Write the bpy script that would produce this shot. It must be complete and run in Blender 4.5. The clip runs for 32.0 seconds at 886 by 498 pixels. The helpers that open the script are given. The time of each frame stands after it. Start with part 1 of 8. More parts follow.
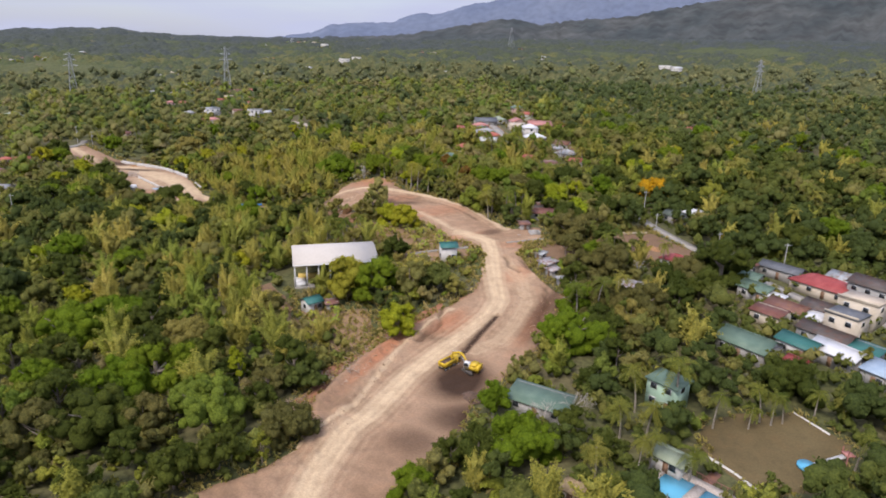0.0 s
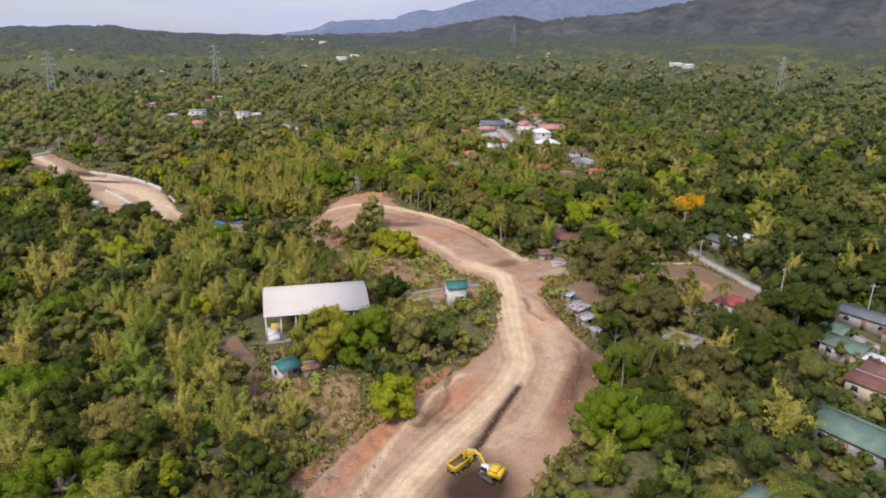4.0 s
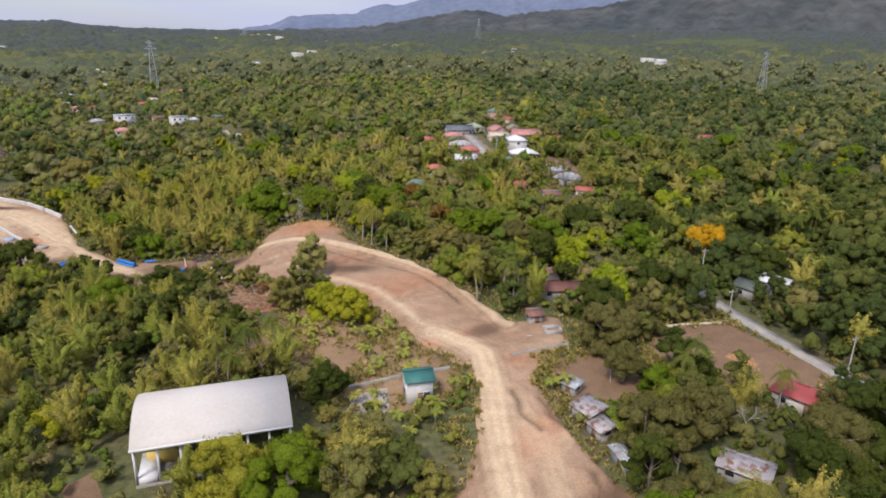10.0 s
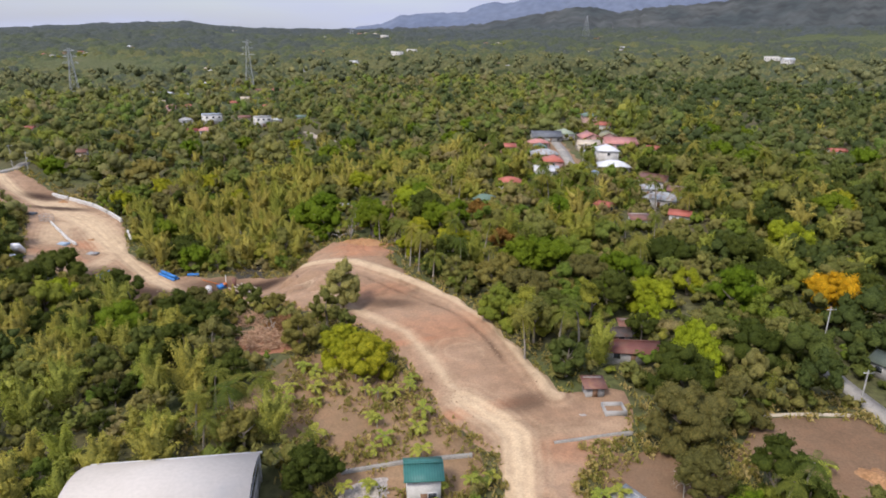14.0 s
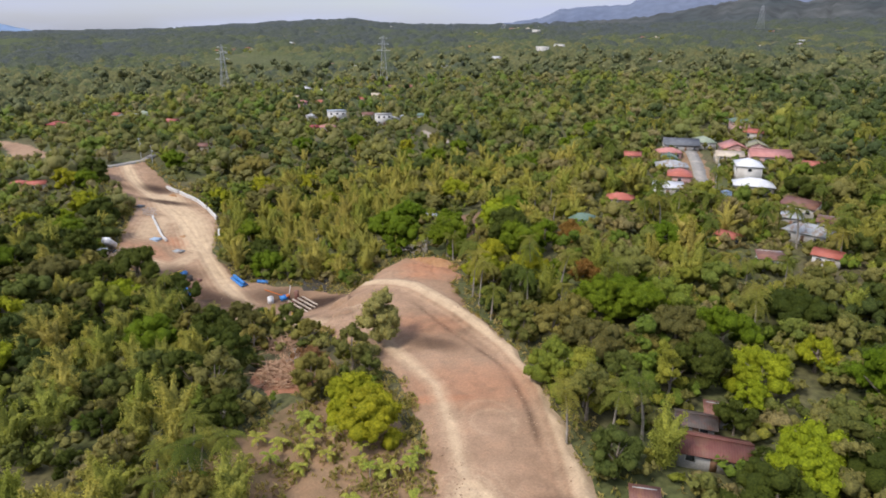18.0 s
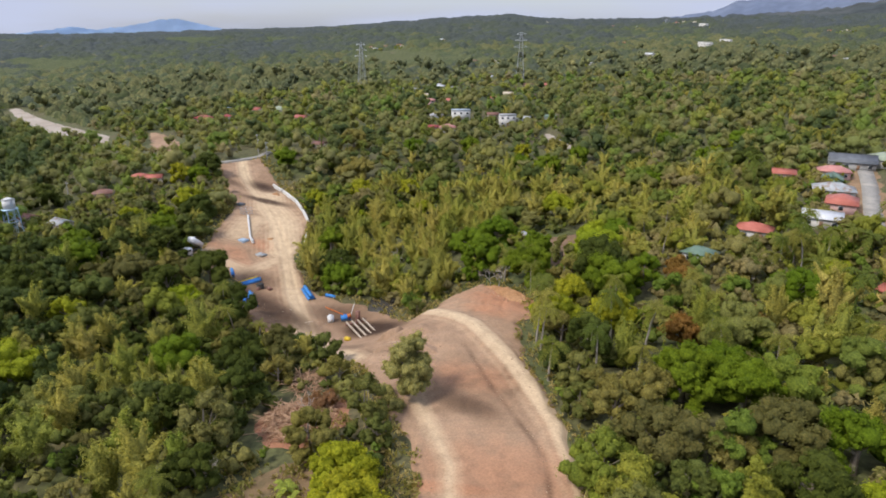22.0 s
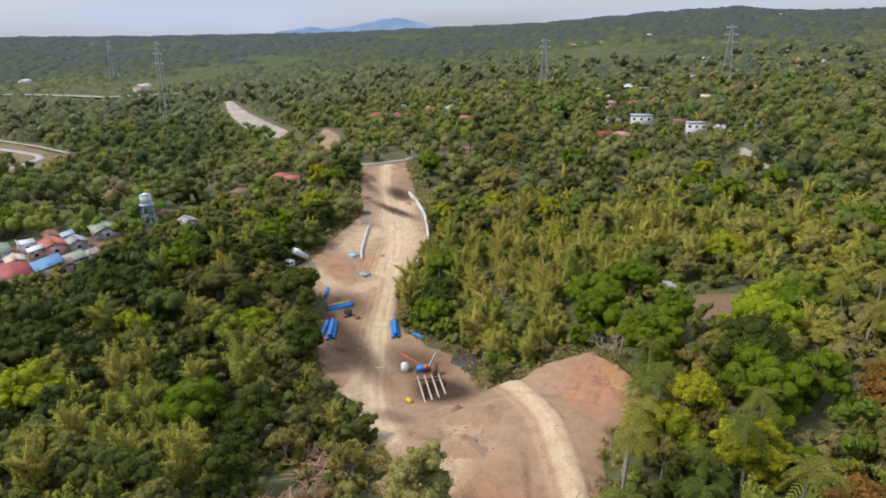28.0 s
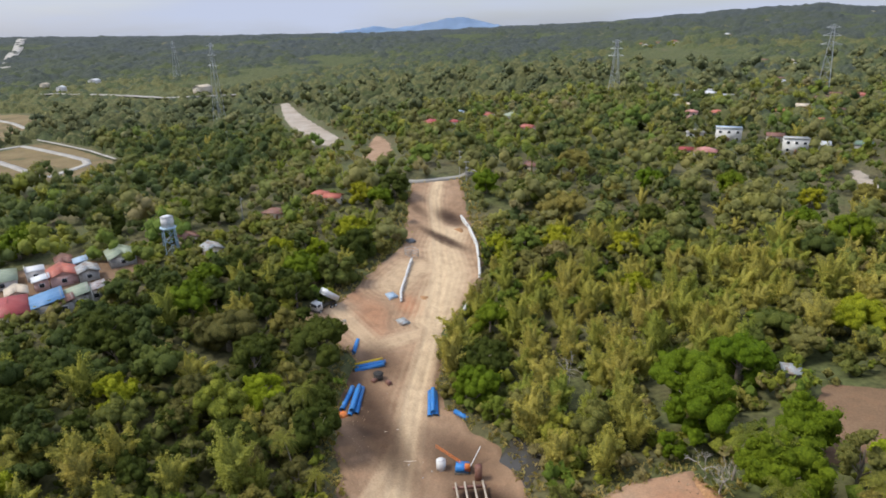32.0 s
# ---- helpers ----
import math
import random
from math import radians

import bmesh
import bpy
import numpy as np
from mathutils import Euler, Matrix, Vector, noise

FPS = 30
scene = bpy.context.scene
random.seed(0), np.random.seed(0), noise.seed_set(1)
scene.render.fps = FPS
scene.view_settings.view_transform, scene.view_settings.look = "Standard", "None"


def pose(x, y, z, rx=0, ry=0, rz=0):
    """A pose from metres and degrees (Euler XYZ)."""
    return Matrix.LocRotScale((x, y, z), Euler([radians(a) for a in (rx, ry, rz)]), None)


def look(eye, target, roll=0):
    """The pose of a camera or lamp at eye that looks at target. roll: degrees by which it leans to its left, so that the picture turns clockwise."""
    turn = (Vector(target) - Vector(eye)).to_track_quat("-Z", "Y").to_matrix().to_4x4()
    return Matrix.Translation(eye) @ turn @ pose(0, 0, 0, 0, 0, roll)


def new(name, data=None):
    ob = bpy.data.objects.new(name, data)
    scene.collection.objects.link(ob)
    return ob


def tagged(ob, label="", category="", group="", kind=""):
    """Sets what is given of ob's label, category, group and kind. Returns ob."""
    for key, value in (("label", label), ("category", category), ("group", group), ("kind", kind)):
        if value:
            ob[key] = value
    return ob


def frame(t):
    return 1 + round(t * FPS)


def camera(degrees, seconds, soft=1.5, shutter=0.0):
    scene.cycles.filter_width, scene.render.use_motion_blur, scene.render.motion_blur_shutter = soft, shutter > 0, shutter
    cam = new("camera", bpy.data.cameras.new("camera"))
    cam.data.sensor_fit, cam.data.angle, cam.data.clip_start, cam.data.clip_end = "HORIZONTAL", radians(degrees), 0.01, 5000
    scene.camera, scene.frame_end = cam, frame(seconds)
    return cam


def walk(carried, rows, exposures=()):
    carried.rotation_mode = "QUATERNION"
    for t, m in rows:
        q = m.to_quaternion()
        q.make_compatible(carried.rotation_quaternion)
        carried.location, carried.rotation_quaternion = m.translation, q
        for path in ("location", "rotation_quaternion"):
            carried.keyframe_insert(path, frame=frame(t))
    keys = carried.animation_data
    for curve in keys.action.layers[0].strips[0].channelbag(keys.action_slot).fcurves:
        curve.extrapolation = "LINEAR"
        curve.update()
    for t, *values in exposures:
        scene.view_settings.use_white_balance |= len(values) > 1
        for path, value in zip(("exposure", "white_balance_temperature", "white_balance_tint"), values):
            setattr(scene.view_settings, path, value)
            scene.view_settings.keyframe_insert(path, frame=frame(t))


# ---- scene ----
cam = camera(70.1, 32.0, 1.8)
PATH = [
    (0, (15.66, -2.02, 60.11), (0.07, 43.15, 45.39), 1.52),
    (1, (12.99, 5.79, 60.28), (-2.67, 50.92, 45.51), 1.45),
    (2, (10.77, 13.41, 60.25), (-5.13, 58.45, 45.48), 1.42),
    (3, (7.11, 21.42, 60.25), (-8.65, 66.50, 45.44), 1.40),
    (3.5, (5.06, 25.45, 60.23), (-10.60, 70.54, 45.36), 1.38),
    (5.5, (-0.87, 40.44, 60.52), (-16.48, 85.51, 45.52), 1.31),
    (6, (-1.91, 44.05, 60.65), (-17.44, 89.14, 45.61), 1.29),
    (6.5, (-3.17, 47.56, 60.70), (-17.48, 93.06, 45.69), 1.28),
    (7, (-4.27, 51.03, 60.81), (-17.39, 96.88, 45.81), 1.27),
    (7.5, (-5.17, 54.42, 60.75), (-18.13, 100.27, 45.61), 1.26),
    (8, (-6.46, 57.84, 60.98), (-19.37, 103.71, 45.83), 1.25),
    (8.5, (-7.38, 61.32, 60.95), (-20.26, 107.20, 45.80), 1.24),
    (9, (-8.13, 64.48, 60.82), (-21.07, 110.34, 45.67), 1.24),
    (9.5, (-8.86, 68.03, 60.86), (-21.80, 113.90, 45.73), 1.21),
    (10, (-9.45, 71.56, 60.96), (-22.60, 117.34, 45.75), 1.19),
    (10.5, (-9.82, 74.99, 60.97), (-23.22, 120.68, 45.72), 1.16),
    (11, (-9.96, 78.30, 61.02), (-23.63, 123.93, 45.81), 1.14),
    (12, (-9.37, 85.75, 61.11), (-25.10, 130.68, 45.83), 1.09),
    (12.5, (-8.81, 89.23, 61.23), (-25.78, 133.70, 45.90), 1.06),
    (13, (-8.32, 92.61, 61.36), (-26.44, 136.59, 45.96), 1.04),
    (13.5, (-7.96, 96.42, 61.30), (-27.25, 139.89, 45.86), 1.00),
    (14, (-7.32, 99.92, 61.42), (-27.80, 142.82, 45.94), 0.97),
    (14.5, (-6.43, 103.40, 61.64), (-28.22, 145.63, 46.08), 0.94),
    (16.5, (-4.35, 118.10, 62.00), (-31.30, 157.11, 46.14), 0.75),
    (17, (-4.28, 121.82, 62.07), (-32.35, 160.00, 46.12), 0.68),
    (17.5, (-3.81, 125.35, 62.02), (-32.80, 162.82, 46.03), 0.61),
    (18, (-3.33, 129.02, 61.99), (-33.38, 165.65, 46.01), 0.54),
    (18.5, (-3.27, 132.76, 61.98), (-34.34, 168.50, 45.93), 0.46),
    (19, (-3.05, 136.37, 61.87), (-35.27, 171.07, 45.80), 0.39),
    (19.5, (-3.37, 139.95, 61.84), (-36.62, 173.64, 45.74), 0.33),
    (20, (-3.74, 143.61, 61.83), (-38.02, 176.24, 45.69), 0.28),
    (20.5, (-4.57, 147.38, 61.86), (-39.88, 178.84, 45.62), 0.22),
    (21, (-5.43, 150.79, 61.77), (-41.74, 181.10, 45.55), 0.16),
    (21.5, (-6.09, 153.99, 61.88), (-43.27, 183.20, 45.62), 0.09),
    (22, (-6.78, 157.10, 62.07), (-44.68, 185.34, 45.76), 0.03),
    (22.5, (-7.40, 159.92, 62.19), (-45.93, 187.26, 45.81), -0.03),
    (23, (-7.95, 162.80, 62.23), (-47.18, 189.11, 45.82), -0.09),
    (24, (-8.57, 169.11, 61.61), (-49.17, 193.29, 45.28), -0.24),
    (24.5, (-9.64, 172.64, 61.59), (-50.87, 195.71, 45.24), -0.31),
    (25, (-11.44, 176.19, 61.69), (-53.25, 198.14, 45.26), -0.38),
    (25.5, (-13.59, 179.36, 61.73), (-55.91, 200.23, 45.21), -0.45),
    (27.5, (-21.70, 188.94, 61.40), (-66.10, 204.98, 44.92), -0.63),
    (28, (-24.20, 190.83, 61.31), (-69.03, 205.64, 44.85), -0.76),
    (28.5, (-26.98, 192.42, 61.42), (-72.15, 206.10, 44.93), -0.80),
    (29, (-30.01, 193.86, 61.58), (-75.53, 206.33, 45.07), -0.83),
    (29.5, (-33.60, 195.29, 61.76), (-79.42, 206.63, 45.25), -0.86),
    (30, (-37.15, 196.71, 61.85), (-83.13, 207.37, 45.36), -0.89),
    (30.5, (-40.92, 197.84, 62.00), (-86.92, 208.40, 45.51), -0.89),
    (31, (-44.71, 198.93, 62.19), (-90.73, 209.47, 45.72), -0.89),
    (31.5, (-48.60, 200.13, 62.30), (-94.63, 210.60, 45.83), -0.89),
    (32, (-52.47, 201.16, 62.40), (-98.52, 211.57, 45.93), -0.89),
]
walk(cam, [(t, look(eye, target, roll)) for t, eye, target, roll in PATH], exposures=[(0, 0.36, 6500, 17), (8, 0.36, 6500, 16), (20, 0.38, 6500, 12), (26, 0.38, 6500, 9), (32, 0.36, 6500, 8)])

# ---- light ----
SUN_EL, SUN_AZ = 52, 165  # degrees; azimuth counted from +y towards -x
sun_dir = Vector((-math.sin(radians(SUN_AZ)) * math.cos(radians(SUN_EL)), math.cos(radians(SUN_AZ)) * math.cos(radians(SUN_EL)), math.sin(radians(SUN_EL))))
sun = new("sun", bpy.data.lights.new("sun", "SUN"))
sun.data.energy, sun.data.angle, sun.data.color = 2.6, radians(14), (1.0, 0.95, 0.86)
sun.matrix_world = look(sun_dir * 100, (0, 0, 0))

world = bpy.data.worlds.new("world")
scene.world = world
world.use_nodes = True
wn, wl = world.node_tree.nodes, world.node_tree.links
wn.clear()
w_out, w_bg = wn.new("ShaderNodeOutputWorld"), wn.new("ShaderNodeBackground")
sky = wn.new("ShaderNodeTexSky")
sky.sky_type, sky.sun_disc = "NISHITA", False
sky.sun_elevation, sky.sun_rotation = radians(SUN_EL), radians(-SUN_AZ)
sky.altitude, sky.air_density, sky.dust_density = 100, 1.0, 2.0
w_co, w_map, w_noise = wn.new("ShaderNodeTexCoord"), wn.new("ShaderNodeMapping"), wn.new("ShaderNodeTexNoise")
w_map.inputs["Scale"].default_value = (1.6, 1.6, 9.0)
w_noise.inputs["Scale"].default_value, w_noise.inputs["Detail"].default_value = 1.7, 6
w_ramp, w_mix = wn.new("ShaderNodeValToRGB"), wn.new("ShaderNodeMix")
w_ramp.color_ramp.elements[0].position, w_ramp.color_ramp.elements[0].color = 0.36, (0.55, 0.55, 0.55, 1)
w_ramp.color_ramp.elements[1].position, w_ramp.color_ramp.elements[1].color = 0.62, (1, 1, 1, 1)
w_mix.data_type = "RGBA"
w_cloud = wn.new("ShaderNodeRGB")
w_cloud.outputs[0].default_value = (2.85, 3.15, 4.1, 1)
wl.new(w_co.outputs["Generated"], w_map.inputs["Vector"])
wl.new(w_map.outputs[0], w_noise.inputs["Vector"])
wl.new(w_noise.outputs["Fac"], w_ramp.inputs["Fac"])
wl.new(w_ramp.outputs["Color"], w_mix.inputs["Factor"])
wl.new(sky.outputs["Color"], w_mix.inputs["A"])
wl.new(w_cloud.outputs[0], w_mix.inputs["B"])
# an overcast sky is about three times brighter overhead than at the horizon
w_sep, w_rise, w_gain = wn.new("ShaderNodeSeparateXYZ"), wn.new("ShaderNodeMapRange"), wn.new("ShaderNodeVectorMath")
w_rise.inputs["From Min"].default_value, w_rise.inputs["From Max"].default_value = 0.12, 0.9
w_rise.inputs["To Min"].default_value, w_rise.inputs["To Max"].default_value = 1.0, 1.9
w_gain.operation = "SCALE"
wl.new(w_co.outputs["Generated"], w_sep.inputs[0])
wl.new(w_sep.outputs["Z"], w_rise.inputs["Value"])
wl.new(w_mix.outputs["Result"], w_gain.inputs[0])
wl.new(w_rise.outputs["Result"], w_gain.inputs["Scale"])
wl.new(w_gain.outputs[0], w_bg.inputs["Color"])
w_bg.inputs["Strength"].default_value = 0.15
wl.new(w_bg.outputs[0], w_out.inputs["Surface"])


# ---- materials ----
def rgba(c):
    return (c[0], c[1], c[2], 1.0)


def ramp_of(nt, stops):
    r = nt.nodes.new("ShaderNodeValToRGB")
    e = r.color_ramp.elements
    while len(e) < len(stops):
        e.new(0.5)
    for k, (p, c) in enumerate(stops):
        e[k].position, e[k].color = p, rgba(c)
    return r


def base_material(name, rough=0.8, metal=0.0):
    m = bpy.data.materials.new(name)
    m.use_nodes = True
    nt = m.node_tree
    b = nt.nodes["Principled BSDF"]
    b.inputs["Roughness"].default_value, b.inputs["Metallic"].default_value = rough, metal
    b.inputs["Specular IOR Level"].default_value = 0.25
    return m, nt, b


def noise_node(nt, scale, detail=4, vector=None, coords="Object"):
    n = nt.nodes.new("ShaderNodeTexNoise")
    n.inputs["Scale"].default_value, n.inputs["Detail"].default_value = scale, detail
    if vector is None:
        vector = nt.nodes.new("ShaderNodeTexCoord").outputs[coords]
    nt.links.new(vector, n.inputs["Vector"])
    return n


def mix_color(nt, fac, a, b, blend="MIX"):
    m = nt.nodes.new("ShaderNodeMix")
    m.data_type, m.blend_type = "RGBA", blend
    for sock, v in (("Factor", fac), ("A", a), ("B", b)):
        if isinstance(v, (int, float)):
            m.inputs[sock].default_value = v
        elif isinstance(v, tuple):
            m.inputs[sock].default_value = rgba(v)
        else:
            nt.links.new(v, m.inputs[sock])
    return m.outputs["Result"]


def add_bump(nt, b, height, strength=0.4, dist=0.1):
    n = nt.nodes.new("ShaderNodeBump")
    n.inputs["Strength"].default_value, n.inputs["Distance"].default_value = strength, dist
    nt.links.new(height, n.inputs["Height"])
    nt.links.new(n.outputs[0], b.inputs["Normal"])


def surface(name, c1, c2, scale=0.6, rough=0.8, metal=0.0, grain=8.0, grain_amount=0.25, bump=0.3, bump_dist=0.03, dirt=None):
    """Two-colour weathered surface: large stains, fine grain and relief."""
    m, nt, b = base_material(name, rough, metal)
    big, fine = noise_node(nt, scale, 5), noise_node(nt, grain, 3)
    r = ramp_of(nt, [(0.35, c1), (0.65, c2)])
    nt.links.new(big.outputs["Fac"], r.inputs["Fac"])
    dark = ramp_of(nt, [(0.3, (1 - grain_amount,) * 3), (0.7, (1 + grain_amount,) * 3)])
    nt.links.new(fine.outputs["Fac"], dark.inputs["Fac"])
    col = mix_color(nt, 1.0, r.outputs["Color"], dark.outputs["Color"], "MULTIPLY")
    if dirt:
        d = noise_node(nt, scale * 0.45, 6)
        dr = ramp_of(nt, [(0.52, (0, 0, 0)), (0.68, (1, 1, 1))])
        nt.links.new(d.outputs["Fac"], dr.inputs["Fac"])
        col = mix_color(nt, dr.outputs["Color"], col, dirt)
    nt.links.new(col, b.inputs["Base Color"])
    add_bump(nt, b, fine.outputs["Fac"], bump, bump_dist)
    return m


def foliage(name, stops, source, rough=0.75, translucent=0.3, far=False, grain=1.0):
    """Leaves: a tint for each plant (object or stored tint), then clump by clump and leaf grain."""
    m, nt, b = base_material(name, rough)
    b.inputs["Specular IOR Level"].default_value = 0.08
    if source == "object":
        tint = nt.nodes.new("ShaderNodeObjectInfo").outputs["Random"]
    else:
        a = nt.nodes.new("ShaderNodeAttribute")
        a.attribute_name = "tint"
        tint = a.outputs["Fac"]
    r = ramp_of(nt, stops)
    nt.links.new(tint, r.inputs["Fac"])
    island = nt.nodes.new("ShaderNodeNewGeometry").outputs["Random Per Island"]
    ir = ramp_of(nt, [(0.0, (0.84, 0.86, 0.84)), (0.5, (1.0, 1.0, 1.0)), (1.0, (1.18, 1.14, 1.04))])
    nt.links.new(island, ir.inputs["Fac"])
    col = mix_color(nt, 1.0, r.outputs["Color"], ir.outputs["Color"], "MULTIPLY")
    n = noise_node(nt, 0.5 if far else 3.6, 6)
    nr = ramp_of(nt, [(0.34, (1 - 0.4 * grain, 1 - 0.36 * grain, 1 - 0.38 * grain)), (0.66, (1 + 0.34 * grain, 1 + 0.3 * grain, 1 + 0.16 * grain))])
    nt.links.new(n.outputs["Fac"], nr.inputs["Fac"])
    col = mix_color(nt, 1.0, col, nr.outputs["Color"], "MULTIPLY")
    nt.links.new(col, b.inputs["Base Color"])
    # a spray of leaves scatters light like the rounded mass it belongs to, so its shading leans upwards
    lean = nt.nodes.new("ShaderNodeVectorMath")
    lean.operation = "ADD"
    lean.inputs[1].default_value = (0, 0, 0.0 if far else 0.5)
    norm = nt.nodes.new("ShaderNodeVectorMath")
    norm.operation = "NORMALIZE"
    if far:
        nt.links.new(nt.nodes.new("ShaderNodeNewGeometry").outputs["Normal"], lean.inputs[0])
    else:
        bmp = nt.nodes.new("ShaderNodeBump")
        bmp.inputs["Strength"].default_value, bmp.inputs["Distance"].default_value = 0.8, 0.4
        nt.links.new(noise_node(nt, 4.6, 5).outputs["Fac"], bmp.inputs["Height"])
        nt.links.new(bmp.outputs[0], lean.inputs[0])
    nt.links.new(lean.outputs[0], norm.inputs[0])
    nt.links.new(norm.outputs[0], b.inputs["Normal"])
    if translucent:
        t, mx = nt.nodes.new("ShaderNodeBsdfTranslucent"), nt.nodes.new("ShaderNodeMixShader")
        mx.inputs["Fac"].default_value = translucent
        nt.links.new(mix_color(nt, 1.0, col, (1.6, 1.6, 0.6), "MULTIPLY"), t.inputs["Color"])
        nt.links.new(b.outputs[0], mx.inputs[1])
        nt.links.new(t.outputs[0], mx.inputs[2])
        nt.links.new(mx.outputs[0], nt.nodes["Material Output"].inputs["Surface"])
    return m


MIXED = [(0.0, (0.056, 0.076, 0.014)), (0.18, (0.086, 0.106, 0.017)), (0.38, (0.142, 0.142, 0.028)), (0.56, (0.186, 0.170, 0.042)),
         (0.72, (0.110, 0.160, 0.016)), (0.86, (0.212, 0.210, 0.023)), (1.0, (0.206, 0.172, 0.056))]
MIXED = [(p, (c[0], c[1], c[2] * 1.35 + 0.002)) for p, c in MIXED]
# middle-distance leaf colours, lifted and greyed to imitate haze
MIXED_HAZE = [(p, (c[0] * 1.08 + 0.012, c[1] * 1.10 + 0.014, c[2] * 1.15 + 0.014)) for p, c in MIXED]
BAMBOO_TINTS = [(0.0, (0.226, 0.250, 0.046)), (0.4, (0.310, 0.285, 0.066)), (0.75, (0.345, 0.292, 0.080)), (1.0, (0.196, 0.250, 0.044))]
leaf_tree = foliage("leaf_tree", MIXED, "object")
leaf_forest = foliage("leaf_forest", MIXED, "stored")
leaf_mid_haze = foliage("leaf_mid_haze", MIXED_HAZE, "stored", grain=0.6)
leaf_bamboo = foliage("leaf_bamboo", BAMBOO_TINTS, "object")
leaf_bamboo_forest = foliage("leaf_bamboo_forest", BAMBOO_TINTS, "stored")
leaf_palm = foliage("leaf_palm", [(0.0, (0.085, 0.112, 0.022)), (0.6, (0.150, 0.162, 0.032)), (1.0, (0.225, 0.200, 0.046))], "object")
leaf_palm_far = foliage("leaf_palm_far", [(0.0, (0.085, 0.112, 0.022)), (0.6, (0.150, 0.162, 0.032)), (1.0, (0.225, 0.200, 0.046))], "stored")
leaf_banana = foliage("leaf_banana", [(0.0, (0.225, 0.270, 0.050)), (1.0, (0.300, 0.290, 0.062))], "object")
leaf_lime = foliage("leaf_lime", [(0.0, (0.205, 0.252, 0.014)), (1.0, (0.270, 0.258, 0.018))], "object")
leaf_bright = foliage("leaf_bright", [(0.0, (0.09, 0.142, 0.008)), (1.0, (0.116, 0.154, 0.01))], "object")
leaf_dark = foliage("leaf_dark", [(0.0, (0.046, 0.062, 0.011)), (1.0, (0.066, 0.080, 0.014))], "object")
leaf_grey = foliage("leaf_grey", [(0.0, (0.172, 0.154, 0.042)), (1.0, (0.202, 0.17, 0.048))], "object")
leaf_greydark = foliage("leaf_greydark", [(0.0, (0.1, 0.096, 0.03)), (1.0, (0.122, 0.11, 0.036))], "object")
leaf_gold = foliage("leaf_gold", [(0.0, (0.44, 0.25, 0.010)), (1.0, (0.37, 0.22, 0.012))], "object")
leaf_rust = foliage("leaf_rust", [(0.0, (0.22, 0.11, 0.03)), (1.0, (0.19, 0.12, 0.03))], "object")
leaf_dead = foliage("leaf_dead", [(0.0, (0.190, 0.100, 0.052)), (1.0, (0.205, 0.108, 0.056))], "object")
# far tree colours are paled and greyed to carry haze
leaf_distant = foliage("leaf_distant", [(0.0, (0.095, 0.108, 0.060)), (0.35, (0.128, 0.136, 0.066)), (0.65, (0.160, 0.154, 0.072)), (0.85, (0.138, 0.166, 0.062)), (1.0, (0.188, 0.162, 0.094))], "stored", 0.8, 0.0, far=True)
leaf_weed = foliage("leaf_weed", [(0.0, (0.170, 0.180, 0.040)), (0.4, (0.290, 0.236, 0.085)), (0.8, (0.400, 0.310, 0.150)), (1.0, (0.215, 0.210, 0.055))], "stored")
bark = surface("bark", (0.16, 0.13, 0.10), (0.26, 0.22, 0.17), 1.5, 0.9, grain=12)
bark_pale = surface("bark_pale", (0.23, 0.20, 0.16), (0.33, 0.29, 0.24), 1.5, 0.9, grain=12)
# far canopy ramp: darkened for self-shade, then greyed and blued as haze
leaf_canopy_haze = foliage("leaf_canopy_haze", [(0.0, (0.030, 0.040, 0.018)), (0.2, (0.050, 0.060, 0.026)), (0.4, (0.104, 0.102, 0.046)), (0.52, (0.064, 0.078, 0.038)), (0.64, (0.054, 0.064, 0.046)), (0.8, (0.052, 0.061, 0.058)), (1.0, (0.054, 0.064, 0.074))], "stored", 0.9, 0.0, far=True)
forest_floor = surface("forest_floor", (0.098, 0.084, 0.040), (0.072, 0.082, 0.028), 0.05, 0.95, grain=0.9, grain_amount=0.4, bump=0.5, bump_dist=0.2)


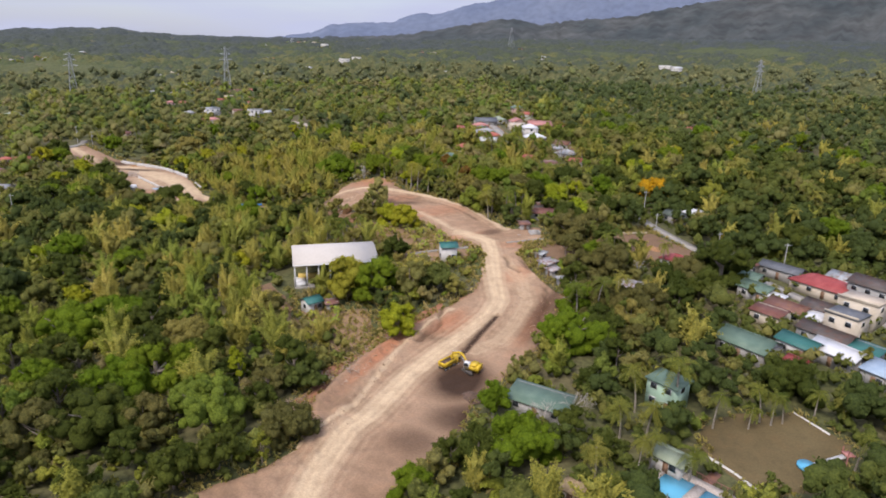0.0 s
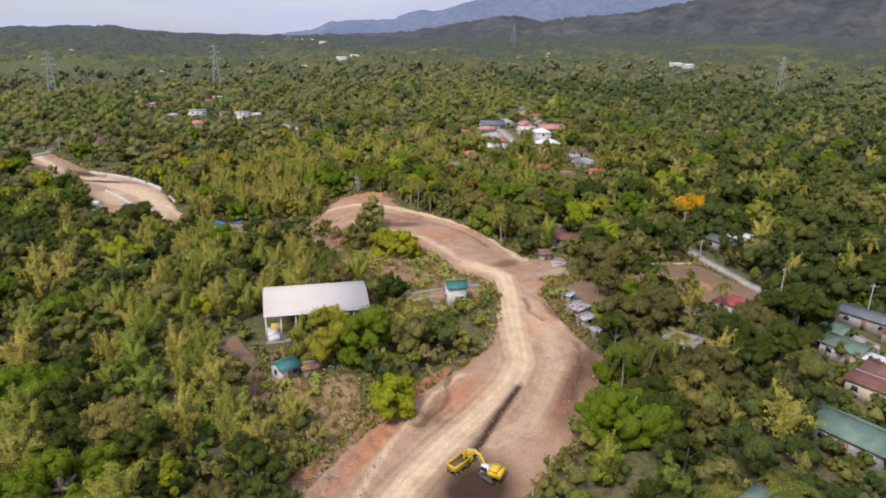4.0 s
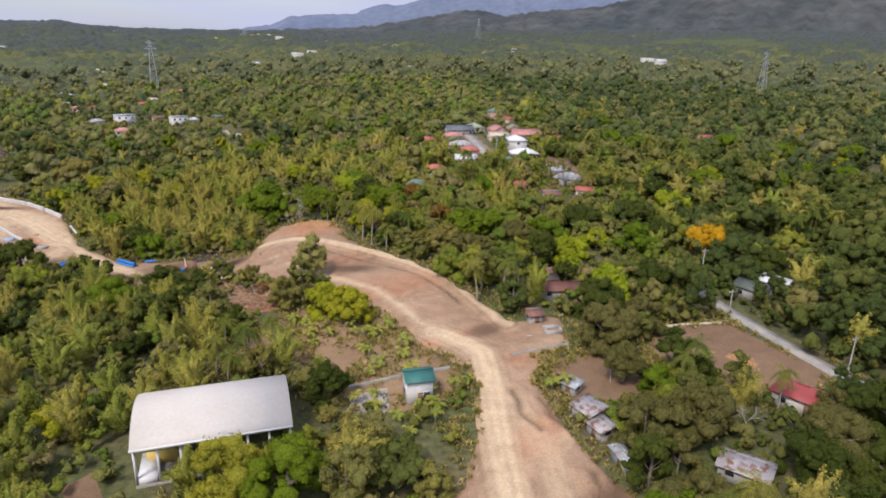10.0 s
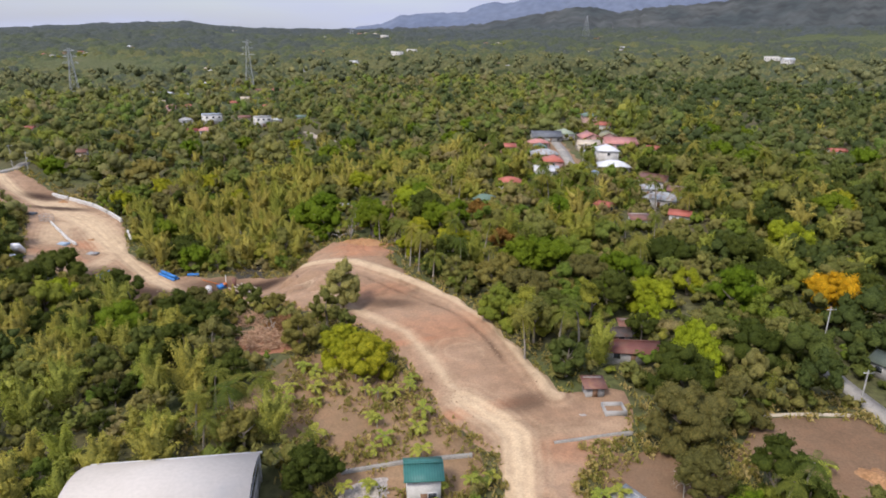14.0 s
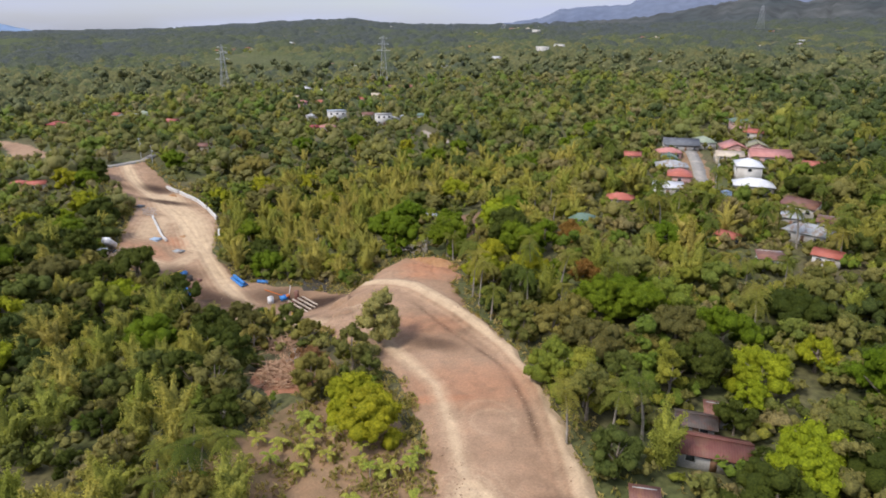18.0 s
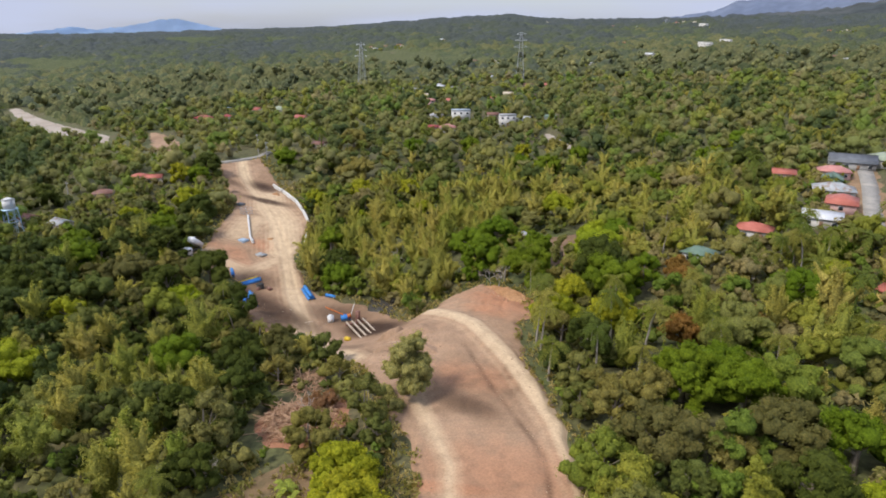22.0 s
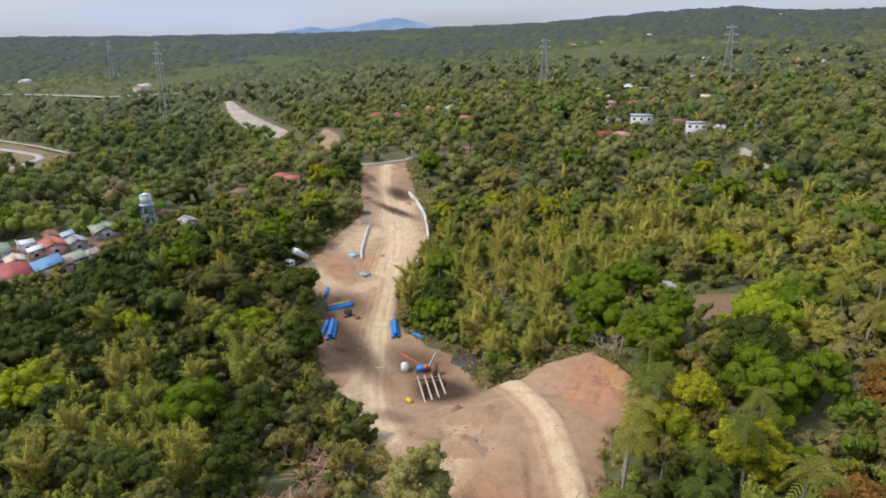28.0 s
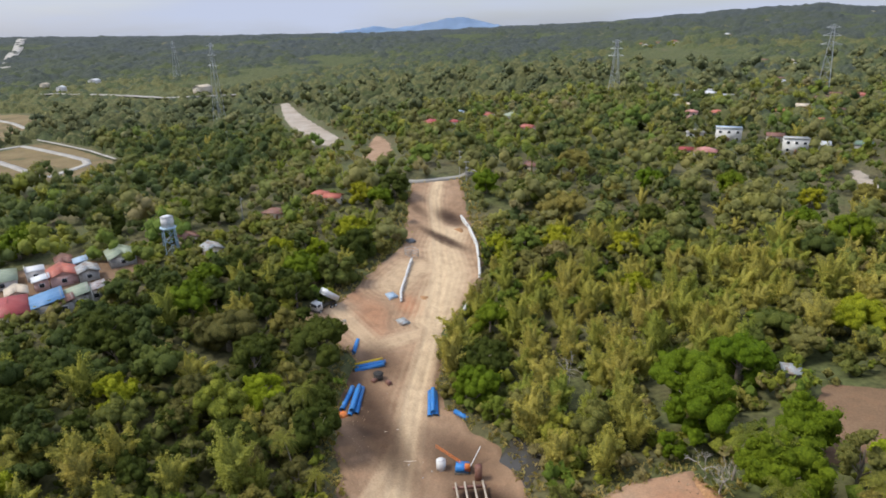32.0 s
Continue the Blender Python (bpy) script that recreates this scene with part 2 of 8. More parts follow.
def soil_material(name, pale, red, dark):
    """Graded earth: compacted pale lanes ('lane'), dark dug soil and painted gully shade ('damp_shade'), raw red soil
    ('raw'), clods and fine tyre grain.
    """
    m, nt, b = base_material(name, 0.95)
    big, mid, fine = noise_node(nt, 0.06, 6), noise_node(nt, 0.4, 6), noise_node(nt, 3.0, 5)

    def stored(key):
        a = nt.nodes.new("ShaderNodeAttribute")
        a.attribute_name = key
        return a.outputs["Fac"]

    def ragged(value, amount, gain=1.0):
        """The stored value with its rim broken up by the soil's own unevenness."""
        wob, add = nt.nodes.new("ShaderNodeMath"), nt.nodes.new("ShaderNodeMath")
        wob.operation, wob.inputs[1].default_value, wob.inputs[2].default_value = "MULTIPLY_ADD", amount, -amount * 0.5
        nt.links.new(mid.outputs["Fac"], wob.inputs[0])
        add.operation, add.use_clamp = "MULTIPLY_ADD", True
        add.inputs[1].default_value = gain
        nt.links.new(value, add.inputs[0])
        nt.links.new(wob.outputs[0], add.inputs[2])
        return add.outputs[0]
    r = ramp_of(nt, [(0.30, dark), (0.44, (red[0] * 0.92, red[1] * 0.92, red[2] * 0.92)), (0.62, (red[0] * 1.12, red[1] * 1.16, red[2] * 1.2))])
    nt.links.new(big.outputs["Fac"], r.inputs["Fac"])
    col = mix_color(nt, ragged(stored("raw"), 0.95), r.outputs["Color"], (red[0] * 1.22, red[1] * 0.84, red[2] * 0.70))
    col = mix_color(nt, ragged(stored("lane"), 0.46), col, pale)
    col = mix_color(nt, ragged(stored("damp_shade"), 0.5, 1.25), col, (dark[0] * 0.24, dark[1] * 0.21, dark[2] * 0.20))
    fr = ramp_of(nt, [(0.3, (0.84, 0.84, 0.84)), (0.7, (1.13, 1.13, 1.13))])
    nt.links.new(fine.outputs["Fac"], fr.inputs["Fac"])
    col = mix_color(nt, 1.0, col, fr.outputs["Color"], "MULTIPLY")
    mr = ramp_of(nt, [(0.35, (0.88, 0.87, 0.86)), (0.65, (1.07, 1.07, 1.07))])
    nt.links.new(mid.outputs["Fac"], mr.inputs["Fac"])
    col = mix_color(nt, 1.0, col, mr.outputs["Color"], "MULTIPLY")
    nt.links.new(col, b.inputs["Base Color"])
    hsum = nt.nodes.new("ShaderNodeMath")
    hsum.operation, hsum.inputs[1].default_value = "MULTIPLY_ADD", 2.5
    nt.links.new(mid.outputs["Fac"], hsum.inputs[0])
    nt.links.new(fine.outputs["Fac"], hsum.inputs[2])
    add_bump(nt, b, hsum.outputs[0], 0.6, 0.1)
    return m


soil = soil_material("soil", (0.500, 0.376, 0.235), (0.272, 0.172, 0.104), (0.180, 0.110, 0.064))
soil_dry = soil_material("soil_dry", (0.31, 0.215, 0.13), (0.235, 0.150, 0.082), (0.120, 0.088, 0.042))
soil_red = soil_material("soil_red", (0.36, 0.22, 0.14), (0.29, 0.135, 0.075), (0.20, 0.095, 0.055))
soil_pale = soil_material("soil_pale", (0.40, 0.35, 0.29), (0.32, 0.27, 0.215), (0.25, 0.20, 0.15))
soil_lot = soil_material("soil_lot", (0.25, 0.165, 0.092), (0.168, 0.104, 0.060), (0.100, 0.064, 0.040))
soil_field = soil_material("soil_field", (0.150, 0.108, 0.048), (0.112, 0.082, 0.036), (0.076, 0.060, 0.026))
soil_estate = soil_material("soil_estate", (0.24, 0.175, 0.085), (0.165, 0.120, 0.055), (0.095, 0.088, 0.036))
concrete = surface("concrete", (0.22, 0.205, 0.18), (0.27, 0.255, 0.225), 0.5, 0.85, grain=5, dirt=(0.33, 0.30, 0.25))


# ---- terrain ----
HILLS = [(-22, 100, 45, -2.34), (-71, 131, 40, -1.22), (15, 208, 40, -0.66), (-40, 190, 40, 1.3), (-140, 220, 35, -8.82), (-190, 238, 40, -6.07),
         (-257, 252, 22, -6.63), (-275, 240, 30, 4.32), (-80, 285, 45, -0.7), (-60, 340, 60, 3.06), (-280, 393, 60, -2.83), (-381, 511, 90, -1.02),
         (-101, 226, 12, 2.0), (-125, 219, 11, -3.0), (-240, 160, 50, -0.61), (-560, 200, 120, -8.03), (-108, 250, 35, 1.96), (-170, 330, 60, -5.24)]


def land(x, y):
    """Height of the ground: a gentle rise to the north, with hollows and knolls."""
    x, y = np.asarray(x, float), np.asarray(y, float)
    z = -4.03 + 0.00344 * x + 0.05093 * y
    for a, b, s, h in HILLS:
        z = z + h * np.exp(-((x - a) ** 2 + (y - b) ** 2) / (2 * s * s))
    r = np.hypot(x + 30, y - 130)
    az = np.degrees(np.arctan2(-(x + 30), y - 130))
    az = np.where(az < -110, az + 360, az)
    # far off the plain is bent to meet the skyline in the camera's view
    rim_el = np.interp(az, [-180, -30, 0, 25, 41, 44, 47, 53, 62, 71, 81, 95, 110, 180, 250], [0.8, 1.6, 1.6, 1.0, 0.85, 0.95, 1.25, 0.95, 0.3, 0.0, -0.3, -0.33, -0.2, 0.2, 0.8])
    far = 61 + r * np.tan(np.radians(rim_el)) - 4 + 5.0 * np.sin(az * 1.9 + r * 0.0023) * np.clip((r - 1500) / 1500, 0, 1)
    roll = np.sin(x * 0.0131 + 1.3 * np.sin(y * 0.0072 + 1.0)) + np.sin(y * 0.0173 + 1.1 * np.sin(x * 0.0061)) + 0.6 * np.sin((x - y) * 0.021 + 2.0)
    z = z + roll * (1.2 * np.clip((r - 430) / 300, 0, 1) + 4.0 * np.clip((r - 800) / 800, 0, 1))
    w = np.clip((r - 500) / 2300, 0, 1)
    w = w * w * (3 - 2 * w)
    return z * (1 - w) + far * w


def mesh_np(name, verts, quads=None, tris=None, material=None, smooth=False, attrs=None):
    me = bpy.data.meshes.new(name)
    nq, ntri = (0 if quads is None else len(quads)), (0 if tris is None else len(tris))
    me.vertices.add(len(verts))
    me.vertices.foreach_set("co", np.asarray(verts, np.float32).ravel())
    loops = np.concatenate([np.asarray(a, np.int32).ravel() for a in (quads, tris) if a is not None and len(a)])
    me.loops.add(len(loops))
    me.loops.foreach_set("vertex_index", loops)
    me.polygons.add(nq + ntri)
    starts = np.concatenate([np.arange(nq) * 4, nq * 4 + np.arange(ntri) * 3]).astype(np.int32)
    me.polygons.foreach_set("loop_start", starts)
    if smooth:
        me.polygons.foreach_set("use_smooth", np.ones(nq + ntri, bool))
    for key, values in (attrs or {}).items():
        me.attributes.new(key, "FLOAT", "POINT").data.foreach_set("value", np.asarray(values, np.float32))
    me.update(calc_edges=True)
    if material:
        me.materials.append(material)
    return me


def grid_quads(nu, nv):
    i = np.arange((nu - 1) * (nv - 1))
    a = (i // (nv - 1)) * nv + i % (nv - 1)
    return np.stack([a, a + nv, a + nv + 1, a + 1], 1)


CX, CY = -90.0, 180.0
axis = np.concatenate([-np.geomspace(420, 4700, 46)[::-1], np.arange(-414, 415, 6), np.geomspace(420, 4700, 46)])
gx, gy = np.meshgrid(CX + axis, CY + axis, indexing="ij")
gr = np.hypot(gx - CX, gy - CY)
keep = np.minimum(1.0, 4650 / np.maximum(gr, 1))
gx, gy = CX + (gx - CX) * keep, CY + (gy - CY) * keep
ground = new("ground", mesh_np("ground", np.stack([gx, gy, land(gx, gy)], -1).reshape(-1, 3), grid_quads(len(axis), len(axis)), material=forest_floor, smooth=True))
tagged(ground, "brown and green forest floor under the trees", "ground", kind="structure")


def inside(poly, x, y):
    x, y = np.asarray(x, float), np.asarray(y, float)
    hit = np.zeros(x.shape, bool)
    n = len(poly)
    for k in range(n):
        (xa, ya), (xb, yb) = poly[k], poly[(k + 1) % n]
        if ya == yb:
            continue
        c = (ya > y) != (yb > y)
        hit ^= c & (x < (xb - xa) * (y - ya) / (yb - ya) + xa)
    return hit


def gap_to(line, x, y, closed=False):
    """Distance from points to a polyline."""
    best = np.full(np.shape(x), 1e9)
    pts = list(line) + ([line[0]] if closed else [])
    for (xa, ya), (xb, yb) in zip(pts[:-1], pts[1:]):
        dx, dy = xb - xa, yb - ya
        t = np.clip(((x - xa) * dx + (y - ya) * dy) / (dx * dx + dy * dy + 1e-9), 0, 1)
        best = np.minimum(best, np.hypot(x - xa - t * dx, y - ya - t * dy))
    return best


def wobble(x, y, f=0.25, seed=0.0):
    """Cheap smooth irregularity, about -1 to 1."""
    return (np.sin(x * f + 1.7 * np.sin(y * f * 0.8 + seed)) + np.sin(y * f * 1.3 + 1.3 * np.sin(x * f * 0.9 + seed * 2)) + np.sin((x + y) * f * 2.1 + seed) * 0.6) / 2.6


# outlines of the cleared ground, seen from above
SOUTH_ROAD = [(-48, 50), (-44, 60), (-37, 69), (-36, 79), (-41, 90), (-40, 105), (-34.5, 125), (-30, 136), (-26.5, 145), (-27.5, 156), (-30.6, 168), (-34.5, 175),
              (-30, 182), (-20, 180), (-21, 172), (-16.5, 166), (-10.7, 156.5), (-4, 149), (-3.5, 127), (-6.2, 116), (-11.6, 101), (-11.7, 84.5), (-16, 70), (-20, 50)]
PLATEAU = [(-34.5, 174), (-44, 178.6), (-54, 186.4), (-63, 194.2), (-69, 198.2), (-78, 200.6), (-88, 203.6), (-103, 207), (-116, 206), (-116, 226), (-114, 233), (-118, 243), (-116, 251),
           (-100, 248), (-90, 242), (-89, 237), (-76, 227), (-60, 219), (-50, 212), (-40, 203), (-29.5, 192.5), (-20, 198), (-17, 190), (-17, 184), (-26, 177)]
WORKS = [(-98, 207), (-121, 203.5), (-134, 202.5), (-148, 203), (-160, 204.5), (-172, 209), (-185, 203), (-192, 195.5), (-198, 207), (-217, 220), (-231, 229.5), (-261, 235.5), (-284, 242),
         (-285, 261), (-262, 257.5), (-248, 255), (-223, 251.5), (-204, 246), (-195, 240), (-180, 229.5), (-157, 223.5), (-148, 226), (-137, 230), (-126, 230.5), (-112, 228), (-98, 215)]
# wheel tracks: line, half width, strength
LANES = [[(-24, 50), (-29, 70), (-29.9, 82.2), (-28.5, 87.5), (-27.8, 94.3), (-27.1, 102.1), (-24.7, 112.2), (-21.3, 123.5), (-18.8, 133.7), (-18.8, 141.3), (-22.7, 152), (-26.5, 163.2), (-29.7, 172.8), (-32.2, 178.6), (-36.2, 181), (-43.3, 183.8)],
         [(-17.4, 116), (-13.6, 122), (-12.3, 129.5), (-11.8, 142), (-16, 153.9), (-24.1, 166)],
         [(-113, 232), (-94.5, 230.1), (-77.6, 225.1), (-60.2, 217.7), (-47.5, 209.9), (-36.6, 198.5), (-29.8, 190.8)],
         [(-104, 208.2), (-116, 208.5), (-132, 211.3), (-158, 218.9), (-182.8, 227.9), (-215, 237), (-245, 243), (-268, 247), (-284, 252)],
         [(-186, 229), (-208, 238), (-224, 240), (-240, 246)], [(-142.5, 213), (-128.6, 206.2), (-122, 202.5)],
         [(-28.4, 133.5), (-31.2, 125.3), (-32.9, 111.6), (-32.8, 99.3), (-32.3, 90), (-36, 74)], [(-33, 178), (-24, 184), (-18, 188)], [(-81, 207), (-92, 214), (-107, 220)],
         [(-183, 228), (-178, 214), (-196, 206)], [(-22.6, 146), (-17, 152), (-14, 158)], [(-205, 222), (-214, 229), (-212, 240)],
         [(-43.3, 183.8), (-46.4, 186.2), (-54.8, 193.8), (-63.3, 200.4), (-81, 207)], [(-45.6, 197.4), (-46.2, 199.0), (-47.6, 200.1), (-49.5, 200.4), (-51.4, 199.8), (-52.6, 198.5), (-52.8, 196.9), (-52.0, 195.4), (-50.3, 194.5), (-48.4, 194.5)], [(-48.4, 201.4), (-50.4, 202.0), (-52.6, 201.7), (-54.3, 200.5), (-55.1, 198.9), (-54.9, 197.1), (-53.6, 195.7)]]
LANE_WIDTHS = (2.5, 2.2, 1.5, 2.3, 5.5, 1.4, 0.7, 1.8, 1.8, 2.4, 1.6, 5.0, 1.1, 0.35, 0.3)
LANE_POWER = (1.0, 0.5, 1.0, 0.95, 0.95, 0.75, 0.8, 0.2, 0.5, 0.7, 0.4, 0.7, 0.75, 0.2, 0.17)
GROOVE = [(-89, 223.6), (-85.6, 222.2), (-73.3, 217.2), (-62.7, 213.6), (-56.2, 211.2), (-47.3, 203.8), (-41, 197)]
# dug and damp ground, then raw red ground: x, y, half length, half width, turn in degrees, strength
DAMP = [(-16.6, 104.3, 5.6, 7.2, 0, 1.0), (-11.5, 92.5, 7.5, 5, 20, 0.7), (-18, 83, 5, 4, 0, 0.45), (-7.2, 139, 13, 2.4, 85, 0.55), (-7, 128, 6, 3, 80, 0.4), (-73, 211.5, 5.5, 2.6, 10, 0.55), (-33.5, 187, 4.2, 2.4, 40, 0.5),
        (-153, 209.5, 22, 4.2, 12, 0.72), (-173, 214, 7, 4, 10, 0.5), (-138, 222, 10, 5, 20, 0.55), (-123, 223, 9.5, 4.6, 10, 1.0), (-113.5, 211.5, 7, 2.4, 15, 0.4), (-252, 249, 9, 4.2, 10, 0.75), (-233, 242, 13, 2.4, 22, 0.75), (-231, 241, 8, 1.2, 20, 0.55),
        (-263, 238.5, 10, 2.4, 15, 0.45), (-101, 213.5, 5, 2.0, 40, 0.35)]
RAW = [(-27, 127, 7, 2.8, 75, 0.85), (-193.5, 225, 6, 3.5, 10, 0.9), (-190, 215, 10, 4, 0, 0.5), (-24, 126, 6, 2.6, 80, 0.6), (-18, 157, 7, 4, 80, 0.6), (-35.5, 111, 16, 2.2, 85, 0.95), (-30, 140, 6, 2, 60, 0.8), (-57, 205, 15, 7, 38, 0.45), (-80, 217, 10, 4.5, 25, 0.4), (-102, 244, 14, 5.5, -10, 0.72), (-99, 238, 8, 3, 0, 0.6),
       (-24, 179, 5, 3, 30, 0.5), (-8, 132, 14, 2, 85, 0.6), (-41, 181, 9, 1.6, 42, 0.7), (-60, 197.5, 8, 1.5, 40, 0.7), (-199, 212.5, 6, 2.5, 20, 0.4), (-193, 224, 5, 2.5, 10, 0.5)]


def blots(spots, x, y):
    """Soft-edged patches of ground."""
    out = np.zeros(np.shape(x))
    for a, b, rx, ry, turn, power in spots:
        c, s_ = math.cos(radians(turn)), math.sin(radians(turn))
        u, v = ((x - a) * c + (y - b) * s_) / rx, (-(x - a) * s_ + (y - b) * c) / ry
        out = np.maximum(out, power * np.exp(-(u * u + v * v) ** 1.6))
    return out


TRENCH = [(-17.2, 132.8), (-18.6, 123), (-19.6, 113)]
GULLIES = [[(-24, 168.5), (-21.5, 162.5), (-17.6, 159.5)], [(-19, 167.5), (-16.5, 163), (-12.5, 160.5)], [(-31, 133), (-28.4, 124), (-30.5, 116)], [(-9, 152), (-6.5, 142), (-6.8, 132)]]


def dirt_relief(x, y):
    """Berm along the plateau's far side, windrows and ruts."""
    berm = gap_to(LANES[2], x, y)
    z = 0.6 * np.exp(-(berm / 2.2) ** 2) - 0.12 * np.exp(-((berm - 3.2) / 0.8) ** 2)
    for k in (0, 3):
        d = gap_to(LANES[k], x, y)
        z = z - 0.14 * np.exp(-((d - 0.95) / 0.4) ** 2) + 0.1 * np.exp(-((d - 2.4) / 0.5) ** 2)
    z = z - 0.35 * np.exp(-(gap_to(TRENCH, x, y) / 0.7) ** 2) + 0.3 * np.exp(-((gap_to(TRENCH, x, y) - 1.7) / 0.7) ** 2)
    z = z + 0.10 * wobble(x, y, 0.9, 2.0) + 0.06 * wobble(x, y, 2.3, 4.0)
    bank = gap_to([(-36, 80), (-37, 100), (-33, 120), (-28.5, 135)], x, y)
    z = z + 0.7 * np.exp(-((bank - 2.4) / 1.3) ** 2) * (x < -30) + 0.25 * wobble(x, y, 1.4, 7.0) * (x < -31) * (y < 140)
    pit = np.exp(-(((x + 15.5) / 5) ** 2 + ((y - 103.5) / 5) ** 2) ** 2)
    z = z - 0.22 * np.exp(-(gap_to(GROOVE, x, y) / 0.55) ** 2)
    # dumped spoil at the far end, tread ripples and a cut bank
    spoil = blots([(-99, 217, 9, 6, 30, 1.0), (-92, 212, 8, 4, 20, 0.8), (-104, 241, 11, 6.5, -10, 1.5)], x, y)
    z = z + spoil * (0.30 * wobble(x, y, 1.1, 1.0) + 0.22 * np.abs(wobble(x, y, 2.4, 6.0)) + 0.12 * wobble(x, y, 5.1, 2.0))
    tread = blots([(-66, 210, 9, 4, 25, 1.0), (-80, 217, 8, 4, 20, 0.9), (-48, 199, 7, 4, 45, 0.6)], x, y)
    z = z + tread * 0.07 * np.sin((0.74 * x - 0.67 * y) * 4.2 + 2.0 * wobble(x, y, 0.3, 4.0))
    for line in GULLIES:
        g = gap_to(line, x + 0.5 * wobble(x, y, 0.9, 3.0), y)
        z = z - 0.45 * np.exp(-(g / 0.6) ** 2) + 0.3 * np.exp(-((g - 1.5) / 0.7) ** 2)
    rough = blots(DAMP, x, y)
    z = z + rough * (0.09 * wobble(x, y, 1.9, 5.0) + 0.07 * wobble(x, y, 3.7, 9.0))
    return z - 0.12 * pit


def sheet(name, polys, material, lift=0.14, step=1.0, lanes=(), relief=None, rough_edge=1.2, seed=0.0):
    """Cleared ground laid on the land, with an uneven rim that feathers down."""
    allp = np.array([p for q in polys for p in q])
    x0, y0 = allp.min(0) - 3
    x1, y1 = allp.max(0) + 3
    xs, ys = np.arange(x0, x1, step), np.arange(y0, y1, step)
    x, y = np.meshgrid(xs, ys, indexing="ij")
    wx, wy = x + rough_edge * wobble(x, y, 0.45, seed), y + rough_edge * wobble(y, x, 0.5, seed + 3)
    side = np.full(x.shape, -1e9)
    for q in polys:
        d = gap_to(q, wx, wy, True)
        side = np.maximum(side, np.where(inside(q, wx, wy), d, -d))
    z = land(x, y) + lift * np.clip(side / 1.2, -1.6, 1.0)
    if relief is not None:
        z = z + relief(x, y) * np.clip(side / 1.5, 0, 1)
    lane = np.zeros(x.shape)
    for line, lane_width, power in lanes:
        g = gap_to(line, x, y)
        streak = 0.5 + 0.5 * np.cos(g * 4.4 + 1.5 * wobble(x, y, 0.05, lane_width))
        core, skirt = np.exp(-np.abs(g / lane_width) ** 4), np.exp(-np.abs(g / (lane_width * 2.0)) ** 3)
        lane = np.maximum(lane, power * (core * (0.74 + 0.26 * streak) + (1 - core) * skirt * 0.42 * streak))
    damp_shade, raw = (blots(DAMP, x, y), blots(RAW, x, y)) if len(lanes) else (np.zeros(x.shape), np.zeros(x.shape))
    if len(lanes):
        # trench and groove are darkened along their lines
        damp_shade = np.maximum(damp_shade, 0.9 * np.exp(-(gap_to(TRENCH, x, y) / 0.8) ** 2))
        damp_shade = np.maximum(damp_shade, 0.6 * np.exp(-(gap_to(GROOVE, x, y) / 0.42) ** 2) * (0.6 + 0.4 * wobble(x, y, 0.8, 3)))
        # gully beds get shade painted in with the same dark tint
        for line in GULLIES:
            damp_shade = np.maximum(damp_shade, 0.5 * np.exp(-(gap_to(line, x + 0.5 * wobble(x, y, 0.9, 3.0), y) / 0.5) ** 2))
        lane = lane * (1 - 0.8 * np.clip(damp_shade, 0, 1))
    nu, nv = x.shape
    f = grid_quads(nu, nv)
    ok = side.ravel() > -1.2
    f = f[ok[f].any(1)]
    used, back = np.unique(f, return_inverse=True)
    v = np.stack([x, y, z], -1).reshape(-1, 3)[used]
    return new(name, mesh_np(name, v, back.reshape(-1, 4), material=material, smooth=True, attrs={"lane": lane.ravel()[used], "damp_shade": damp_shade.ravel()[used], "raw": raw.ravel()[used]}))


road = sheet("road", [SOUTH_ROAD, PLATEAU, WORKS], soil, 0.45, 0.45, list(zip(LANES, LANE_WIDTHS, LANE_POWER)), dirt_relief, 0.75)
tagged(road, "graded dirt road of pale tan and reddish earth with wheel tracks", "road", kind="structure")

# ---- other cleared ground ----
EAST_CLEARING = [(-1, 199), (15, 207.5), (31, 190), (27, 183), (16, 180), (6, 187), (-2, 187)]
PLOT = [(-79, 166), (-80, 184), (-70, 191), (-57, 188), (-50, 184), (-38, 175.5), (-33.5, 170), (-34, 163), (-40, 157.5), (-52, 158.5), (-64, 164.5)]
EAST_YARD = [(-19.5, 182), (-9, 185), (-4, 184.5), (-1, 178), (-4, 170), (-13, 167), (-18.5, 170)]
FIELD = [(27, 103), (32, 107.5), (44, 112), (50, 104.5), (47, 93), (38, 87.5), (30, 91.5), (27.5, 96)]
VILLAGE_YARD = [(-95, 404), (-90, 405), (-80, 384), (-68, 357), (-61, 339), (-58, 327), (-66, 325), (-73, 338), (-83, 364), (-91, 388)]
HAMLET = [(-241, 126), (-232, 117), (-206, 125), (-199, 136), (-204, 150), (-219, 157), (-238, 156)]
NORTH_CLEARING = [(-127, 281), (-121, 291), (-105, 275), (-110, 266)]
FAR_ROADWORKS = [(-678.4, 187.2), (-681.0, 195.2), (-540.6, 214.6), (-438.6, 225.2), (-401.8, 216.6), (-450.4, 203.6), (-594.1, 191.1)]
FAR_CUT = [(-342.3, 228.6), (-384.7, 236.1), (-437.5, 248.3), (-391.2, 249.1), (-334.0, 243.0)]
ESTATE = [(-493.0, -29.1), (-493.8, 13.0), (-519.4, 23.5), (-532.9, 30.2), (-495.8, 61.3), (-425.2, 102.9), (-404.1, 103.8), (-388.1, 96.7), (-379.5, 86.2), (-386.6, 61.2), (-383.4, 54.5), (-381.9, 22.5)]
